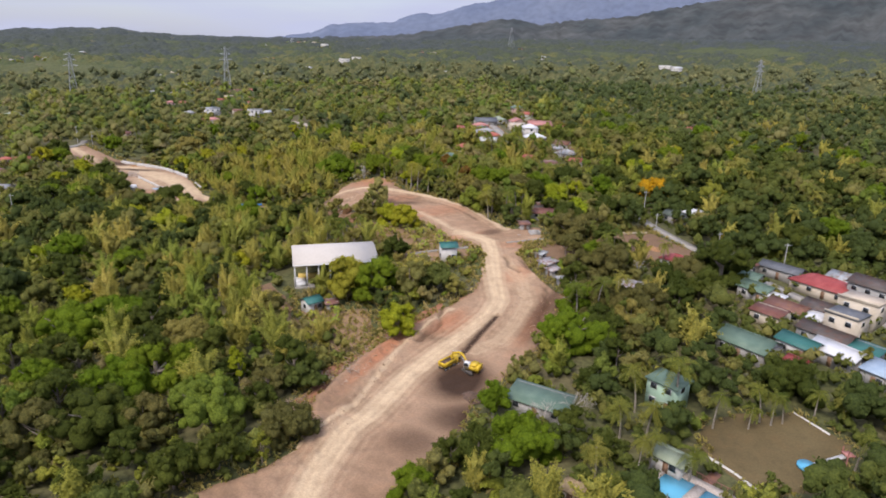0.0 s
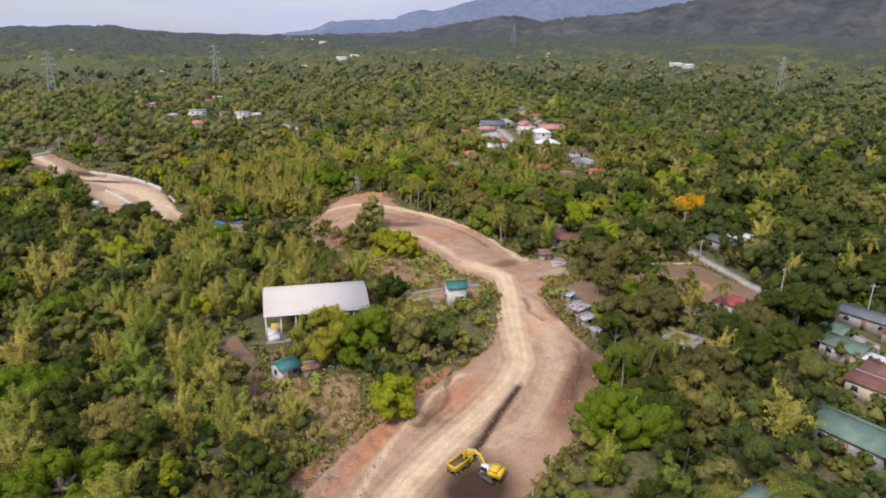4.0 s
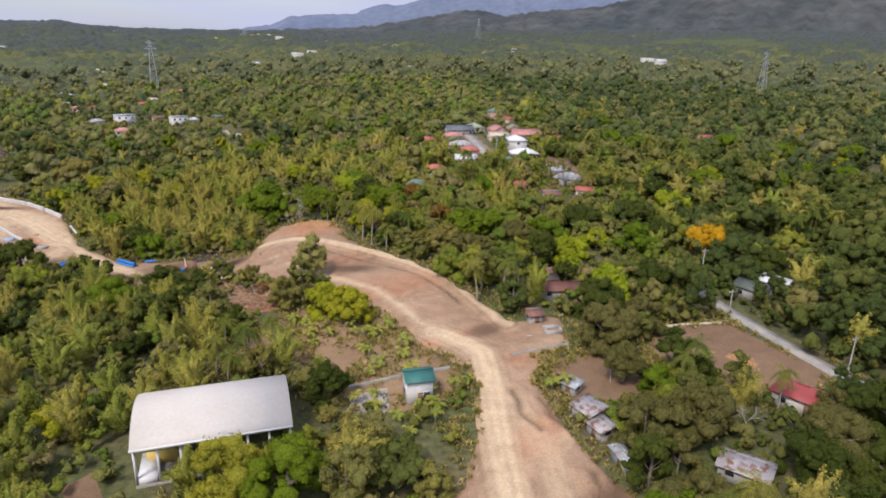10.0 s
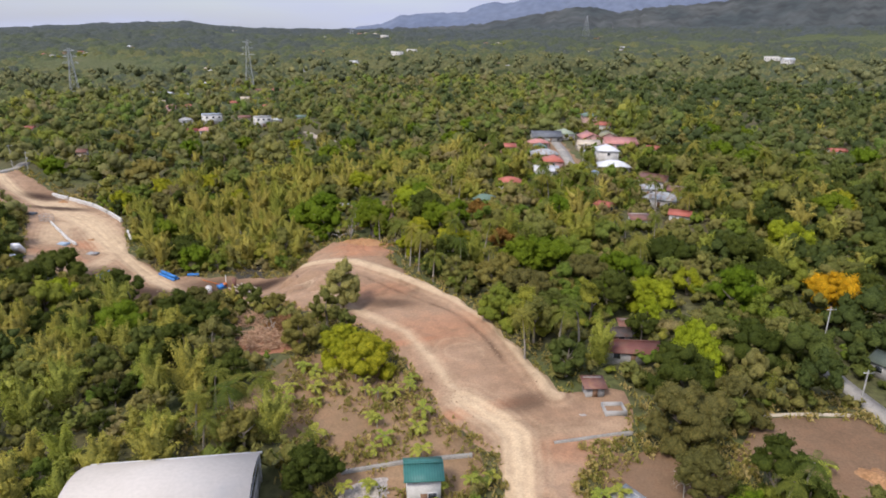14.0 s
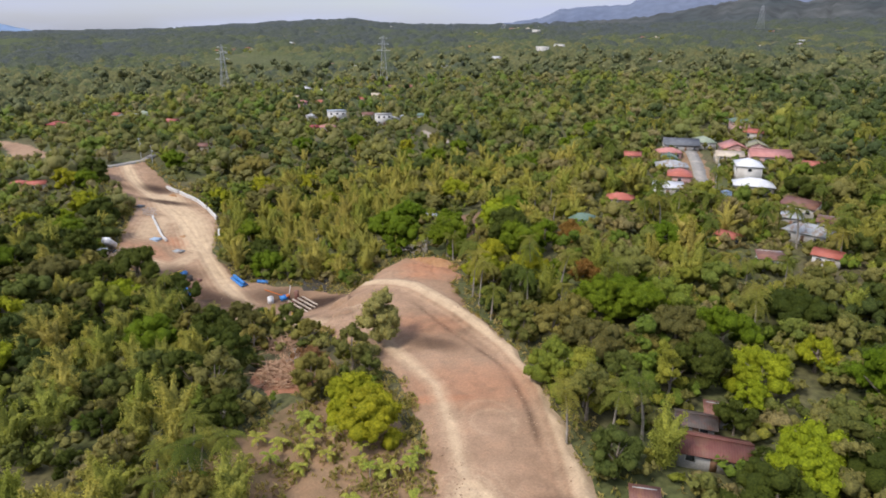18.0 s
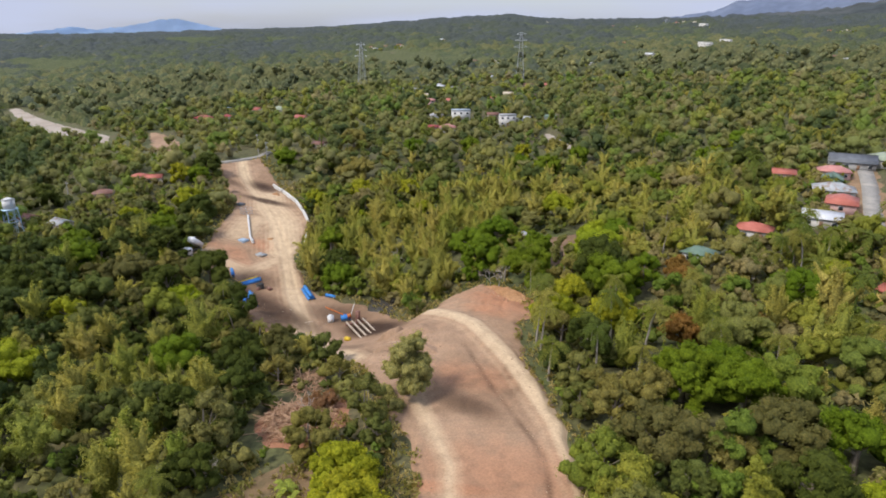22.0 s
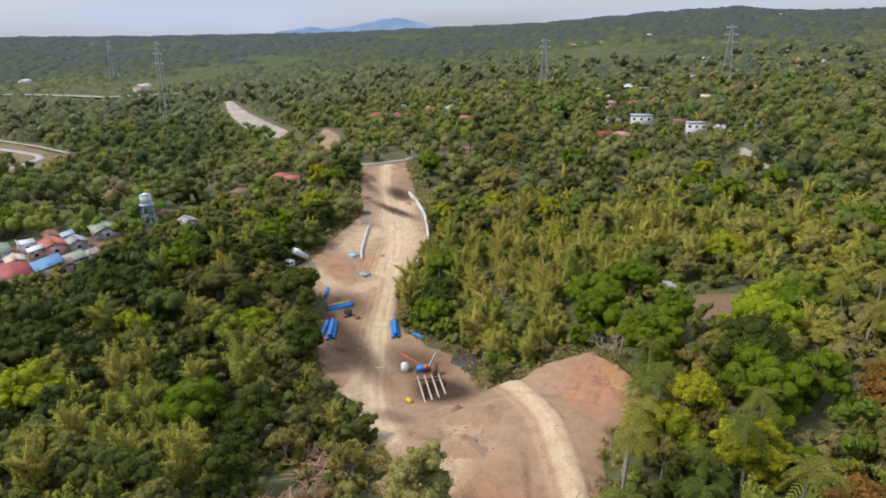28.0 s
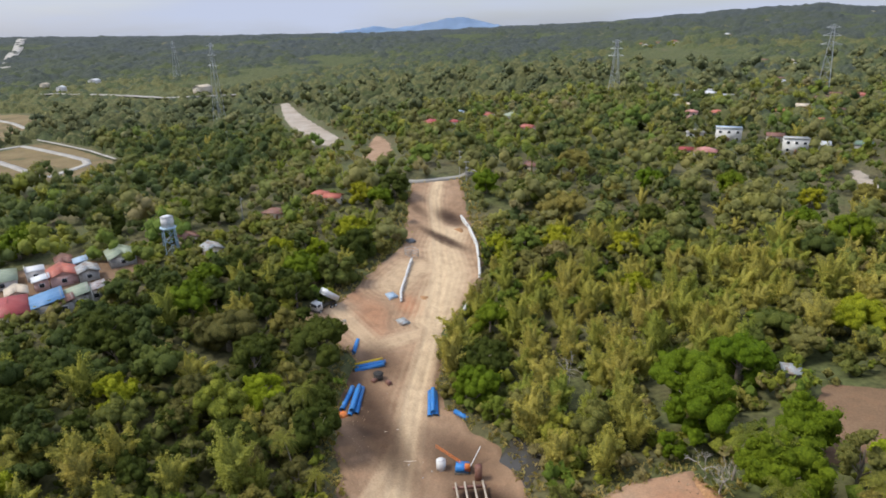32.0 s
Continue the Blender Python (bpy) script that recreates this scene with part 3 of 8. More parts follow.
UPPER_FIELD = [(-800.0, -169.9), (-739.5, -78.1), (-735.3, -56.8), (-693.5, -19.4), (-625.7, -0.4), (-602.3, -7.6), (-547.1, 2.9), (-547.1, -6.8), (-573.6, -66.5)]
VILLAGE_LANE = [(-91, 397), (-86, 398), (-62, 340), (-67, 337)]
TRAIL = [(-243, 398), (-238, 399), (-222, 390), (-205, 384), (-206, 380), (-226, 385)]
RED_BANK = [(-43, 78), (-39, 76), (-38.5, 100), (-35.5, 118), (-31, 133), (-33, 137), (-38, 124), (-44, 100)]
HUT_YARD = [(-63.6, 121.4), (-56.9, 123.2), (-47.9, 127.2), (-42.6, 119.4), (-38.9, 109.5), (-43.0, 105.9), (-52.3, 111.0)]
GAP = [(-81.2, 129.1), (-79.4, 133.3), (-66.7, 122.8), (-58.3, 113.3), (-60.1, 109.0), (-71.4, 116.9)]
BRUSH = [(-97, 187), (-95, 195), (-88, 198), (-82, 196), (-81, 188), (-87, 182)]
for name, poly, mat, step, label in (
        ("ground_clearing", EAST_CLEARING, soil_lot, 1.0, "bare brown earth of a cleared lot beside the paved lane"),
        ("ground_plot", PLOT, soil_dry, 1.0, "dry grassy garden plot of brown earth with banana plants"),
        ("ground_yard", EAST_YARD, soil_lot, 1.0, "bare brown yard behind the metal shacks"),
        ("ground_field", FIELD, soil_field, 1.0, "dry brown grass field beside the pool"),
        ("ground_grove", NORTH_CLEARING, soil_lot, 1.5, "small bare clearing among the trees"),
        ("ground_roadworks", FAR_ROADWORKS, soil_pale, 3.0, "pale strip of distant road works"),
        ("ground_cut", FAR_CUT, soil, 3.0, "bare orange earth of a cut slope"),
        ("ground_estate", ESTATE, soil_estate, 5.0, "brown grass lots of a housing estate without houses"),
        ("ground_upper_field", UPPER_FIELD, soil_estate, 5.0, "brown grass field beyond the empty estate"),
        ("ground_trail", TRAIL, soil_pale, 2.0, "pale dirt trail through the trees"),
        ("ground_bank", RED_BANK, soil_red, 1.0, "raw orange-red earth bank beside the dirt road"),
        ("ground_village", VILLAGE_YARD, soil_dry, 2.0, "brown dusty yards along the village lane"),
        ("ground_hamlet", HAMLET, soil_lot, 2.0, "grey-brown dusty yards between crowded houses"),
        ("ground_hut", HUT_YARD, soil_dry, 1.0, "dry weedy garden of pale brown earth beside the hut"),
        ("ground_gap", GAP, soil_lot, 1.0, "bare brown earth in a gap of the bamboo"),
        ("ground_brush", BRUSH, soil_red, 1.0, "orange earth below the felled brush")):
    tagged(sheet(name, [poly], mat, 0.18, step, seed=len(poly) * 1.3), label, "ground", kind="structure")


def ribbon(name, line, width, material, lift=0.3, label="", category="road"):
    """A paved strip with thickness along a line on the land."""
    p = []
    for (xa, ya), (xb, yb) in zip(line[:-1], line[1:]):
        n = max(1, int(math.hypot(xb - xa, yb - ya) / 3))
        p += [(xa + (xb - xa) * k / n, ya + (yb - ya) * k / n) for k in range(n)]
    p = np.array(p + [line[-1]], float)
    t = np.gradient(p, axis=0)
    nrm = np.stack([-t[:, 1], t[:, 0]], 1) / np.linalg.norm(t, axis=1)[:, None] * width / 2
    z = land(p[:, 0], p[:, 1]) + lift
    v = np.concatenate([np.c_[p + nrm, z], np.c_[p - nrm, z], np.c_[p + nrm, z - 0.6], np.c_[p - nrm, z - 0.6]])
    n = len(p)
    i = np.arange(n - 1)
    q = np.concatenate([np.stack([i + a, i + 1 + a, i + 1 + b, i + b], 1) for a, b in ((n, 0), (0, 2 * n), (3 * n, n))])
    return tagged(new(name, mesh_np(name, v, q, material=material)), label, category, kind="structure")


pavement_far = surface("pavement_far", (0.29, 0.27, 0.24), (0.35, 0.33, 0.29), 0.05, 0.9, grain=0.5)
ribbon("road_lane", [(10, 222), (16, 212.5), (32, 190.5), (52, 166), (78, 150)], 3.2, concrete, 0.3, "grey concrete lane between the trees")
ribbon("road_village", [(-92, 402), (-82, 380), (-66, 341), (-58, 325)], 4.6, concrete, 0.3, "grey concrete village lane")
ribbon("road_top", [(-291, 234), (-285.5, 243), (-287.5, 262), (-294, 270)], 4, concrete, 0.25, "grey concrete cross road above the works")
for line in ([(-590.5, -74.3), (-475.9, 19.8), (-433.9, 49.5), (-386.2, 80.8)],
             [(-386.2, 80.8), (-405.2, 87.3), (-420.3, 90.3), (-437.5, 84.6), (-460.4, 69.5), (-501.2, 38.5), (-519.4, 23.5), (-506.5, 8.3), (-482.9, -10.7)],
             [(-391.1, 59.0), (-386.2, 80.8)],
             [(-761.3, -130.6), (-702.2, -64.3), (-661.4, -33.5), (-615.8, -7.5)]):
    ribbon("road_estate", line, 4.2, pavement_far, 0.5, "pale concrete street of the empty housing estate")
ribbon("wall_estate", [(-537.7, 27.1), (-508.7, 50.1), (-469.3, 78.6), (-424.9, 103.7)], 1.0, pavement_far, 1.6, "long pale boundary wall of the empty estate", "wall")
ribbon("road_highway", [(-906, -92), (-830, -10), (-754, 74), (-740, 150)], 8, pavement_far, 3.5, "distant pale road among the trees")
ribbon("road_highway", [(-1380, -300), (-1900, -460), (-2700, -720)], 22, pavement_far, 6, "distant pale highway over the plain")

# ---- plants ----
rng = np.random.default_rng(11)


def ball(level):
    b = bmesh.new()
    bmesh.ops.create_icosphere(b, subdivisions=level, radius=1.0)
    v, f = np.array([a.co[:] for a in b.verts]), np.array([[a.index for a in c.verts] for c in b.faces])
    b.free()
    return v, f


ICO_V, ICO_F = ball(1)
OCTA_V = np.array([(1, 0, 0), (-1, 0, 0), (0, 1, 0), (0, -1, 0), (0, 0, 1), (0, 0, -1.0)])
OCTA_F = np.array([(0, 2, 4), (2, 1, 4), (1, 3, 4), (3, 0, 4), (2, 0, 5), (1, 2, 5), (3, 1, 5), (0, 3, 5)])


def unit(n, up=-1.0):
    d = rng.normal(size=(n * 4 + 8, 3))
    d /= np.linalg.norm(d, axis=1)[:, None]
    return d[d[:, 2] > up][:n]


def leaves(p, nrm, size, slim=0.62):
    """Small bent leaf sprays at p facing nrm: verts and quads."""
    n = len(p)
    nrm = nrm / np.linalg.norm(nrm, axis=1)[:, None]
    a = np.cross(nrm, rng.normal(size=(n, 3)))
    a /= np.linalg.norm(a, axis=1)[:, None]
    b = np.cross(nrm, a)
    s = (np.asarray(size) * rng.uniform(0.65, 1.35, n))[:, None]
    v = np.stack([p + a * s, p + b * s * slim + nrm * s * 0.18, p - a * s - nrm * s * 0.25, p - b * s * slim + nrm * s * 0.18], 1).reshape(-1, 3)
    return v, np.arange(n * 4).reshape(-1, 4)


def blades(p, nrm, size, slim=0.5):
    """Small pointed leaf tufts at p facing nrm: verts and triangles."""
    n = len(p)
    nrm = nrm / np.linalg.norm(nrm, axis=1)[:, None]
    a = np.cross(nrm, rng.normal(size=(n, 3)))
    a /= np.linalg.norm(a, axis=1)[:, None]
    b = np.cross(nrm, a)
    s = (np.asarray(size) * rng.uniform(0.6, 1.4, n))[:, None]
    v = np.stack([p + a * s - nrm * s * 0.2, p - a * s * 0.55 + b * s * slim, p - a * s * 0.55 - b * s * slim], 1).reshape(-1, 3)
    return v, np.arange(n * 3).reshape(-1, 3)


def crown_shape(radius, height, base, lobes, puffs, per, leaf, flat=1.0, fine=True, low=-0.3):
    """A crown of boughs, each a heap of small leafy clumps, uneven in outline and open between the boughs."""
    vs, ts, nv = [], [], 0
    bv, bf = (ICO_V, ICO_F) if fine else (OCTA_V, OCTA_F)

    def add(v, t):
        nonlocal nv
        vs.append(v)
        ts.append(t + nv)
        nv += len(v)
    for k in range(lobes):
        ang, rr = k * 2.4 + rng.uniform(-0.5, 0.5), radius * (0.86 if k % 3 == 2 else 0.74) * math.sqrt(rng.uniform(0.1, 1.0)) if k else 0.0
        lr = radius * (rng.uniform(0.38, 0.56) if lobes < 7 else rng.uniform(0.26, 0.44))
        h = base + (height - base) * math.sqrt(1.0 - 1.1 * (rr / radius) ** 2) * (rng.uniform(0.35, 0.75) if k % 3 == 2 else rng.uniform(0.82, 1.08)) - lr * 0.75
        c = np.array([rr * math.cos(ang), rr * math.sin(ang), h])
        add(bv * (lr * 0.74 * rng.uniform(0.84, 1.12, (len(bv), 1))) * [1, 1, flat] + c, bf)
        if not puffs:
            e = unit(per, low)
            add(*blades(c + e * lr * rng.uniform(0.7, 1.15, (len(e), 1)), e + rng.normal(size=e.shape) * 0.4 + [0, 0, 0.3], leaf))
        for d in unit(puffs, -0.35) if puffs else ():
            pr = lr * rng.uniform(0.3, 0.56)
            pc = c + d * [1, 1, flat] * lr * rng.uniform(0.6, 0.8)
            add(bv * (pr * rng.uniform(0.58, 0.92, (len(bv), 1))) + pc, bf)
            e = unit(per, low)
            p = pc + e * pr * rng.uniform(0.66, 1.32, (len(e), 1))
            add(*blades(p, e + rng.normal(size=e.shape) * 0.5 + [0, 0, 0.3], leaf))
    return np.concatenate(vs), None, np.concatenate(ts)


def bamboo_shape(height, spread, culms, per, leaf, sides=5):
    """A clump of arching culms, each a feathery plume of narrow leaves that droops at its tip."""
    vs, qs, ts, nv = [], [], [], 0
    for k in range(culms):
        ang, lean, h = k * 2.4 + rng.uniform(-0.4, 0.4), spread * rng.uniform(0.15, 1.0), height * rng.uniform(0.62, 1.12)

        def spine(t):
            rad = lean * t ** 1.8
            return np.stack([rad * math.cos(ang), rad * math.sin(ang), h * (t - 0.26 * t ** 4 * (lean / spread))], 1)
        st = np.linspace(0.2, 0.95, 5)
        body = spine(st)
        v, q = tube(body + rng.normal(size=body.shape) * 0.15, np.array([0.5, 0.72, 0.8, 0.55, 0.1]) * rng.uniform(0.8, 1.15), sides)
        vs.append(v)
        qs.append(q + nv)
        nv += len(v)
        t = np.sort(rng.uniform(0.12, 1.05, per))
        sp = (0.35 + 1.2 * np.sin(np.pi * np.clip(t, 0, 1) ** 0.85))[:, None]
        d = rng.normal(size=(per, 3)) + [0.5 * math.cos(ang), 0.5 * math.sin(ang), 0.35]
        d /= np.linalg.norm(d, axis=1)[:, None]
        p = spine(t) + d * sp * rng.uniform(0.35, 1.25, (per, 1)) * [0.95, 0.95, 0.85]
        v, q = blades(p, d * 0.6 + rng.normal(size=d.shape) * 0.6 + [0, 0, 0.5], leaf, 0.36)
        vs.append(v)
        ts.append(q + nv)
        nv += len(v)
    return np.concatenate(vs), np.concatenate(qs), np.concatenate(ts)


def tube(line, radii, sides=6):
    """A tapered tube along a line: verts, quads."""
    line = np.array(line, float)
    t = np.gradient(line, axis=0)
    t /= np.linalg.norm(t, axis=1)[:, None] + 1e-9
    ref = np.where(np.abs(t[:, 2:3]) > 0.9, [[1.0, 0, 0]], [[0, 0, 1.0]])
    a = np.cross(t, ref)
    a /= np.linalg.norm(a, axis=1)[:, None] + 1e-9
    b = np.cross(t, a)
    ang = np.arange(sides) * 2 * np.pi / sides
    v = line[:, None] + (a[:, None] * np.cos(ang)[None, :, None] + b[:, None] * np.sin(ang)[None, :, None]) * np.array(radii, float)[:, None, None]
    n = len(line)
    i, j = np.meshgrid(np.arange(n - 1), np.arange(sides), indexing="ij")
    i, j = i.ravel(), j.ravel()
    k = (j + 1) % sides
    return v.reshape(-1, 3), np.stack([i * sides + j, i * sides + k, (i + 1) * sides + k, (i + 1) * sides + j], 1)


def merge(parts):
    vs, qs, nv = [], [], 0
    for v, q in parts:
        vs.append(v)
        qs.append(q + nv)
        nv += len(v)
    return np.concatenate(vs), np.concatenate(qs)


def trunk_shape(height, radius, limbs=4, reach=2.0):
    parts = [tube([(0, 0, -0.4), (0.1, 0.05, height * 0.35), (0.25, -0.1, height * 0.7), (0.2, 0.1, height)], [radius * 1.35, radius, radius * 0.7, radius * 0.25])]
    for k in range(limbs):
        a, h = 6.283 * k / limbs + rng.uniform(0, 1), height * rng.uniform(0.4, 0.65)
        parts.append(tube([(0.15, 0, h), (reach * 0.5 * math.cos(a), reach * 0.5 * math.sin(a), h + height * 0.16), (reach * math.cos(a), reach * math.sin(a), h + height * 0.36)], [radius * 0.6, radius * 0.4, radius * 0.12], 5))
    return merge(parts)


def frond_set(count, length, droop, leaflets=8, width=0.55, fill=0.5, low=-0.35, high=0.95):
    """A star of arching fronds, each a midrib with narrow leaflets hanging to both sides."""
    vs = []
    for k in range(count):
        a = 6.283 * k / count + rng.uniform(-0.25, 0.25)
        lift = rng.uniform(low, high)
        ln = length * rng.uniform(0.85, 1.12)
        t = np.linspace(0.05, 1, leaflets + 1)
        r = ln * t * (1 - 0.18 * t * droop)
        z = ln * (lift * t - droop * (0.75 + 0.25 * lift) * t ** 2)
        spine = np.stack([r * math.cos(a), r * math.sin(a), z], 1)
        side = np.array([-math.sin(a), math.cos(a), 0.0])
        w = width * (0.35 + 0.85 * np.sin(np.pi * t ** 0.75))
        for sgn in (1, -1):
            for j in range(leaflets):
                p0, p1 = spine[j], spine[j + 1]
                q = p0 + (p1 - p0) * fill
                out = side * sgn * w[j] + (p1 - p0) * 0.55 + np.array([0, 0, -0.4 * w[j]])
                vs += [p0, q, q + out, p0 + out * 0.9]
    v = np.array(vs)
    return v, np.arange(len(v)).reshape(-1, 4)


def plant(name, label, category, group, crown_mesh, trunk_mesh):
    ob = new(name)
    tagged(ob, label, category, group)
    for nm, me in (("trunk", trunk_mesh), ("crown", crown_mesh)):
        if me:
            new(nm, me).parent = ob
    return ob


def proto(name, label, category, group, crown, trunk, leaf_mat, bark_mat=None):
    cm = mesh_np(name + "_crown", crown[0], crown[1], crown[2] if len(crown) > 2 and len(crown[2]) else None, leaf_mat, True)
    tm = mesh_np(name + "_trunk", trunk[0], trunk[1], None, bark_mat or bark, True) if trunk else None
    return cm, tm, (name, label, category, group)


def place(pr, x, y, scale=1.0, turn=None, tall=1.0, sink=0.0):
    cm, tm, (name, label, category, group) = pr
    ob = plant(name, label, category, group, cm, tm)
    ob.matrix_basis = Matrix.LocRotScale((x, y, float(land(x, y)) - sink), Euler((0, 0, rng.uniform(0, 6.28) if turn is None else turn)), (scale, scale, scale * tall))
    return ob


leaf_lone = foliage("leaf_lone", [(0.0, (0.262, 0.240, 0.084)), (1.0, (0.272, 0.246, 0.088))], "object")
leaf_golden = foliage("leaf_golden", [(0.0, (0.235, 0.222, 0.026)), (1.0, (0.262, 0.236, 0.030))], "object")
TREES = [proto("tree", "leafy green broadleaf tree in the forest", "tree", "forest trees", crown_shape(rd, ht, ht * 0.06, 15, 4, 30, 0.22), trunk_shape(ht * 0.75, 0.22), leaf_tree)
         for rd, ht in ((3.8, 7.6), (4.8, 9.0), (3.0, 9.2), (5.6, 8.2), (2.6, 5.8), (4.2, 10.4))]
LIGHT_TREES, DARK_TREES = [[proto("tree", lab, "tree", "forest trees", crown_shape(rd, ht, ht * 0.06, 15, 4, 30, 0.22), trunk_shape(ht * 0.75, 0.22), mat_) for rd, ht, mat_, lab in kinds] for kinds in (
    ((4.4, 8.0, leaf_lime, "yellow-green leafy tree in the forest"), (4.8, 8.6, leaf_grey, "dry olive-grey tree in the forest"), (4.6, 9.2, leaf_bright, "fresh green leafy tree in the forest"), (3.6, 7.0, leaf_grey, "small olive-grey tree in the forest")),
    ((4.6, 8.6, leaf_dark, "dark green broadleaf tree in the forest"), (5.2, 8.4, leaf_greydark, "dull grey-green tree in the forest"), (4.0, 9.6, leaf_dark, "tall dark green tree in the forest")))]
BAMBOO = [proto("bamboo_clump", "yellow-green clump of feathery arching bamboo", "bamboo", "bamboo clumps", bamboo_shape(ht, sp, n, 300, 0.22), merge([tube([(0, 0, -0.3), (0.1 * k, 0.1, ht * 0.4)], [0.09, 0.06], 4) for k in range(-3, 4)]), leaf_bamboo)
          for ht, sp, n in ((9.0, 3.8, 11), (10.4, 4.2, 12), (7.6, 3.2, 9))]


def palm_proto(ht, bend):
    line = [(0, 0, -0.4), (bend * 0.15, 0, ht * 0.35), (bend * 0.5, 0, ht * 0.72), (bend, 0, ht)]
    v, q = frond_set(22, 3.3, 0.95, 12, 0.46, 0.5, -0.55, 1.15)
    return proto("coconut_palm", "coconut palm with a slender grey trunk and drooping fronds", "palm tree", "coconut palms", (v + [bend, 0, ht], q), tube(line, [0.26, 0.17, 0.14, 0.12], 6), leaf_palm, bark_pale)


PALMS = [palm_proto(7.2, 0.9), palm_proto(8.6, 1.4), palm_proto(6.0, 0.3), palm_proto(9.4, -0.7)]


def banana_proto(tall):
    v, q = frond_set(8, 2.1, 0.95, 6, 0.40, 0.98, 0.6, 1.6)
    return proto("banana_plant", "banana plant with arching yellow-green leaves", "banana plant", "banana plants", (v + [0, 0, tall], q), tube([(0, 0, -0.2), (0.1, 0, tall + 0.2)], [0.17, 0.11], 6), leaf_banana, bark_pale)


BANANAS = [banana_proto(1.9), banana_proto(2.6), banana_proto(1.4)]
BIG = [proto("canopy_tree", lab, "tree", "large trees", crown_shape(rd, ht, ht * 0.06, 20, 4, 32, 0.23), trunk_shape(ht * 0.75, 0.4, 5, rd * 0.5), mat_)
       for rd, ht, mat_, lab in ((5.6, 9.5, leaf_bright, "large bright green tree rising over the forest"), (4.8, 7.6, leaf_lime, "spreading lime-green tree in the forest"), (6.2, 9.0, leaf_dark, "large dark green tree in the forest"),
                                 (5.4, 8.8, leaf_tree, "large leafy tree in the forest"), (4.6, 7.4, leaf_grey, "large dry grey-green tree in the forest"))]
SIGHT = [(-664.1, 187.4, 11), (-649.8, 187.6, 11), (-666.7, 195.2, 11), (-652.4, 195.3, 11), (-526.3, 214.1, 11), (-512.0, 213.6, 11), (-424.3, 224.2, 11), (-410.1, 223.2, 11), (-387.5, 215.8, 11), (-373.2, 215.1, 11), (-436.1, 203.4, 11), (-421.8, 203.1, 11), (-579.8, 191.3, 11), (-565.5, 191.4, 11), (-330.7, 227.4, 9), (-319.0, 226.2, 9), (-373.1, 234.8, 9), (-361.4, 233.5, 9), (-425.9, 246.8, 9), (-414.3, 245.3, 9), (-379.6, 247.4, 9), (-368.0, 245.7, 9), (-322.4, 241.2, 9), (-310.9, 239.4, 9), (-391.5, 107.0, 10), (-375.6, 100.3, 10), (-367.1, 90.2, 10), (-374.5, 65.9, 10), (-371.4, 59.4, 10),
         (-56.5, 113, 6.5), (-69.5, 127.5, 5), (-63, 125, 4), (48, 158, 17), (62, 168, 20), (46, 138, 12), (60, 140, 15), (74, 160, 17), (38, 126, 8), (54, 124, 8), (-10, 158.5, 3.0), (-9, 154.5, 3.0), (-6, 150, 2.5), (18, 172, 3.5), (14, 167, 3.0), (-19.5, 203.5, 2.6), (9, 151, 3.0), (20, 217, 3.0), (18.5, 104.5, 4), (-4, 94, 2.5)]  # sight lines to the camera: only low plants, so houses and clearings show
HOUSE_SIGHT = [(-82, 283, 7), (-80, 276, 6), (-44, 287, 7), (-42, 280, 6), (-78, 303, 7), (-29, 300, 8), (-32, 278, 5)]  # gaps in the palms that keep the village houses in the camera's view
TAKEN = [(-33, 150, 3), (-33.5, 157, 3), (-35, 167, 3), (-37, 173, 2), (-30, 147, 2.5), (-46, 159.5, 3.2), (-41, 157, 4.5), (-36, 161, 4), (-30, 160, 3)]  # x, y, radius kept free of scattered plants


def special(name, label, x, y, radius, height, leaf_mat, lobes=20, leaf=0.23, group="", base=0.12, bark_mat=None):
    pr = proto(name, label, "tree", group, crown_shape(radius, height, height * base, lobes, 5, 38, leaf), trunk_shape(height * 0.75, 0.08 * radius, 5, radius * 0.55), leaf_mat, bark_mat)
    TAKEN.append((x, y, radius * 0.85))
    return place(pr, x, y)


special("mango_tree", "large mango tree with dark and yellow-green foliage beside the hall", -47.8, 133.5, 6.6, 11.0, leaf_bright)
special("mango_tree", "broad tree flushed with golden young leaves beside the hall", -55.5, 132, 6.0, 11.0, leaf_golden)
special("round_tree", "round light green tree above the dirt bank", -36, 118, 4.8, 7.5, leaf_lime, 17)
special("tree", "dense dark green tree beside the dirt road", -36, 142, 5.2, 8.0, leaf_tree)
special("tree", "broad green tree behind the dirt road", -42, 147, 4.2, 7.5, leaf_tree)
special("tree", "round dark green tree behind the hall", -54, 157, 4.2, 7.0, leaf_dark)
special("lime_tree", "lime-green bushy tree at the edge of the plateau", -61.8, 184.6, 5.2, 7.6, leaf_lime)
special("lime_tree", "yellow-green bushy tree at the edge of the plateau", -69, 187.6, 4.8, 7.0, leaf_lime)
special("lone_tree", "thin grey-green tree standing alone on the dirt plateau", -82.6, 206.4, 4.6, 11.5, leaf_lone, 34, 0.17, "", -0.2)
special("flame_tree", "tree covered in golden yellow blossom", 13, 244, 5.6, 9.5, leaf_gold)
special("bright_tree", "large bright green tree in the forest", -5, 236, 5.6, 10, leaf_bright)
special("grey_tree", "dry grey-green thorny tree beside the yard", 5.5, 163.5, 6.6, 9.5, leaf_greydark, 17, 0.25)
special("grey_tree", "dry grey-green tree beside the cleared lot", -9.3, 187, 6.6, 9.5, leaf_greydark, 17, 0.25)
special("rain_tree", "wide flat-topped dark green rain tree at the works", -173, 202, 6.8, 9.5, leaf_dark, 18, 0.25, "", 0.55)
special("round_tree", "large rounded bright green tree", -123, 256, 6.0, 10.5, leaf_bright, 18)
special("round_tree", "tall rounded green tree near the clearing", -104, 254, 6.0, 10.5, leaf_bright, 18)
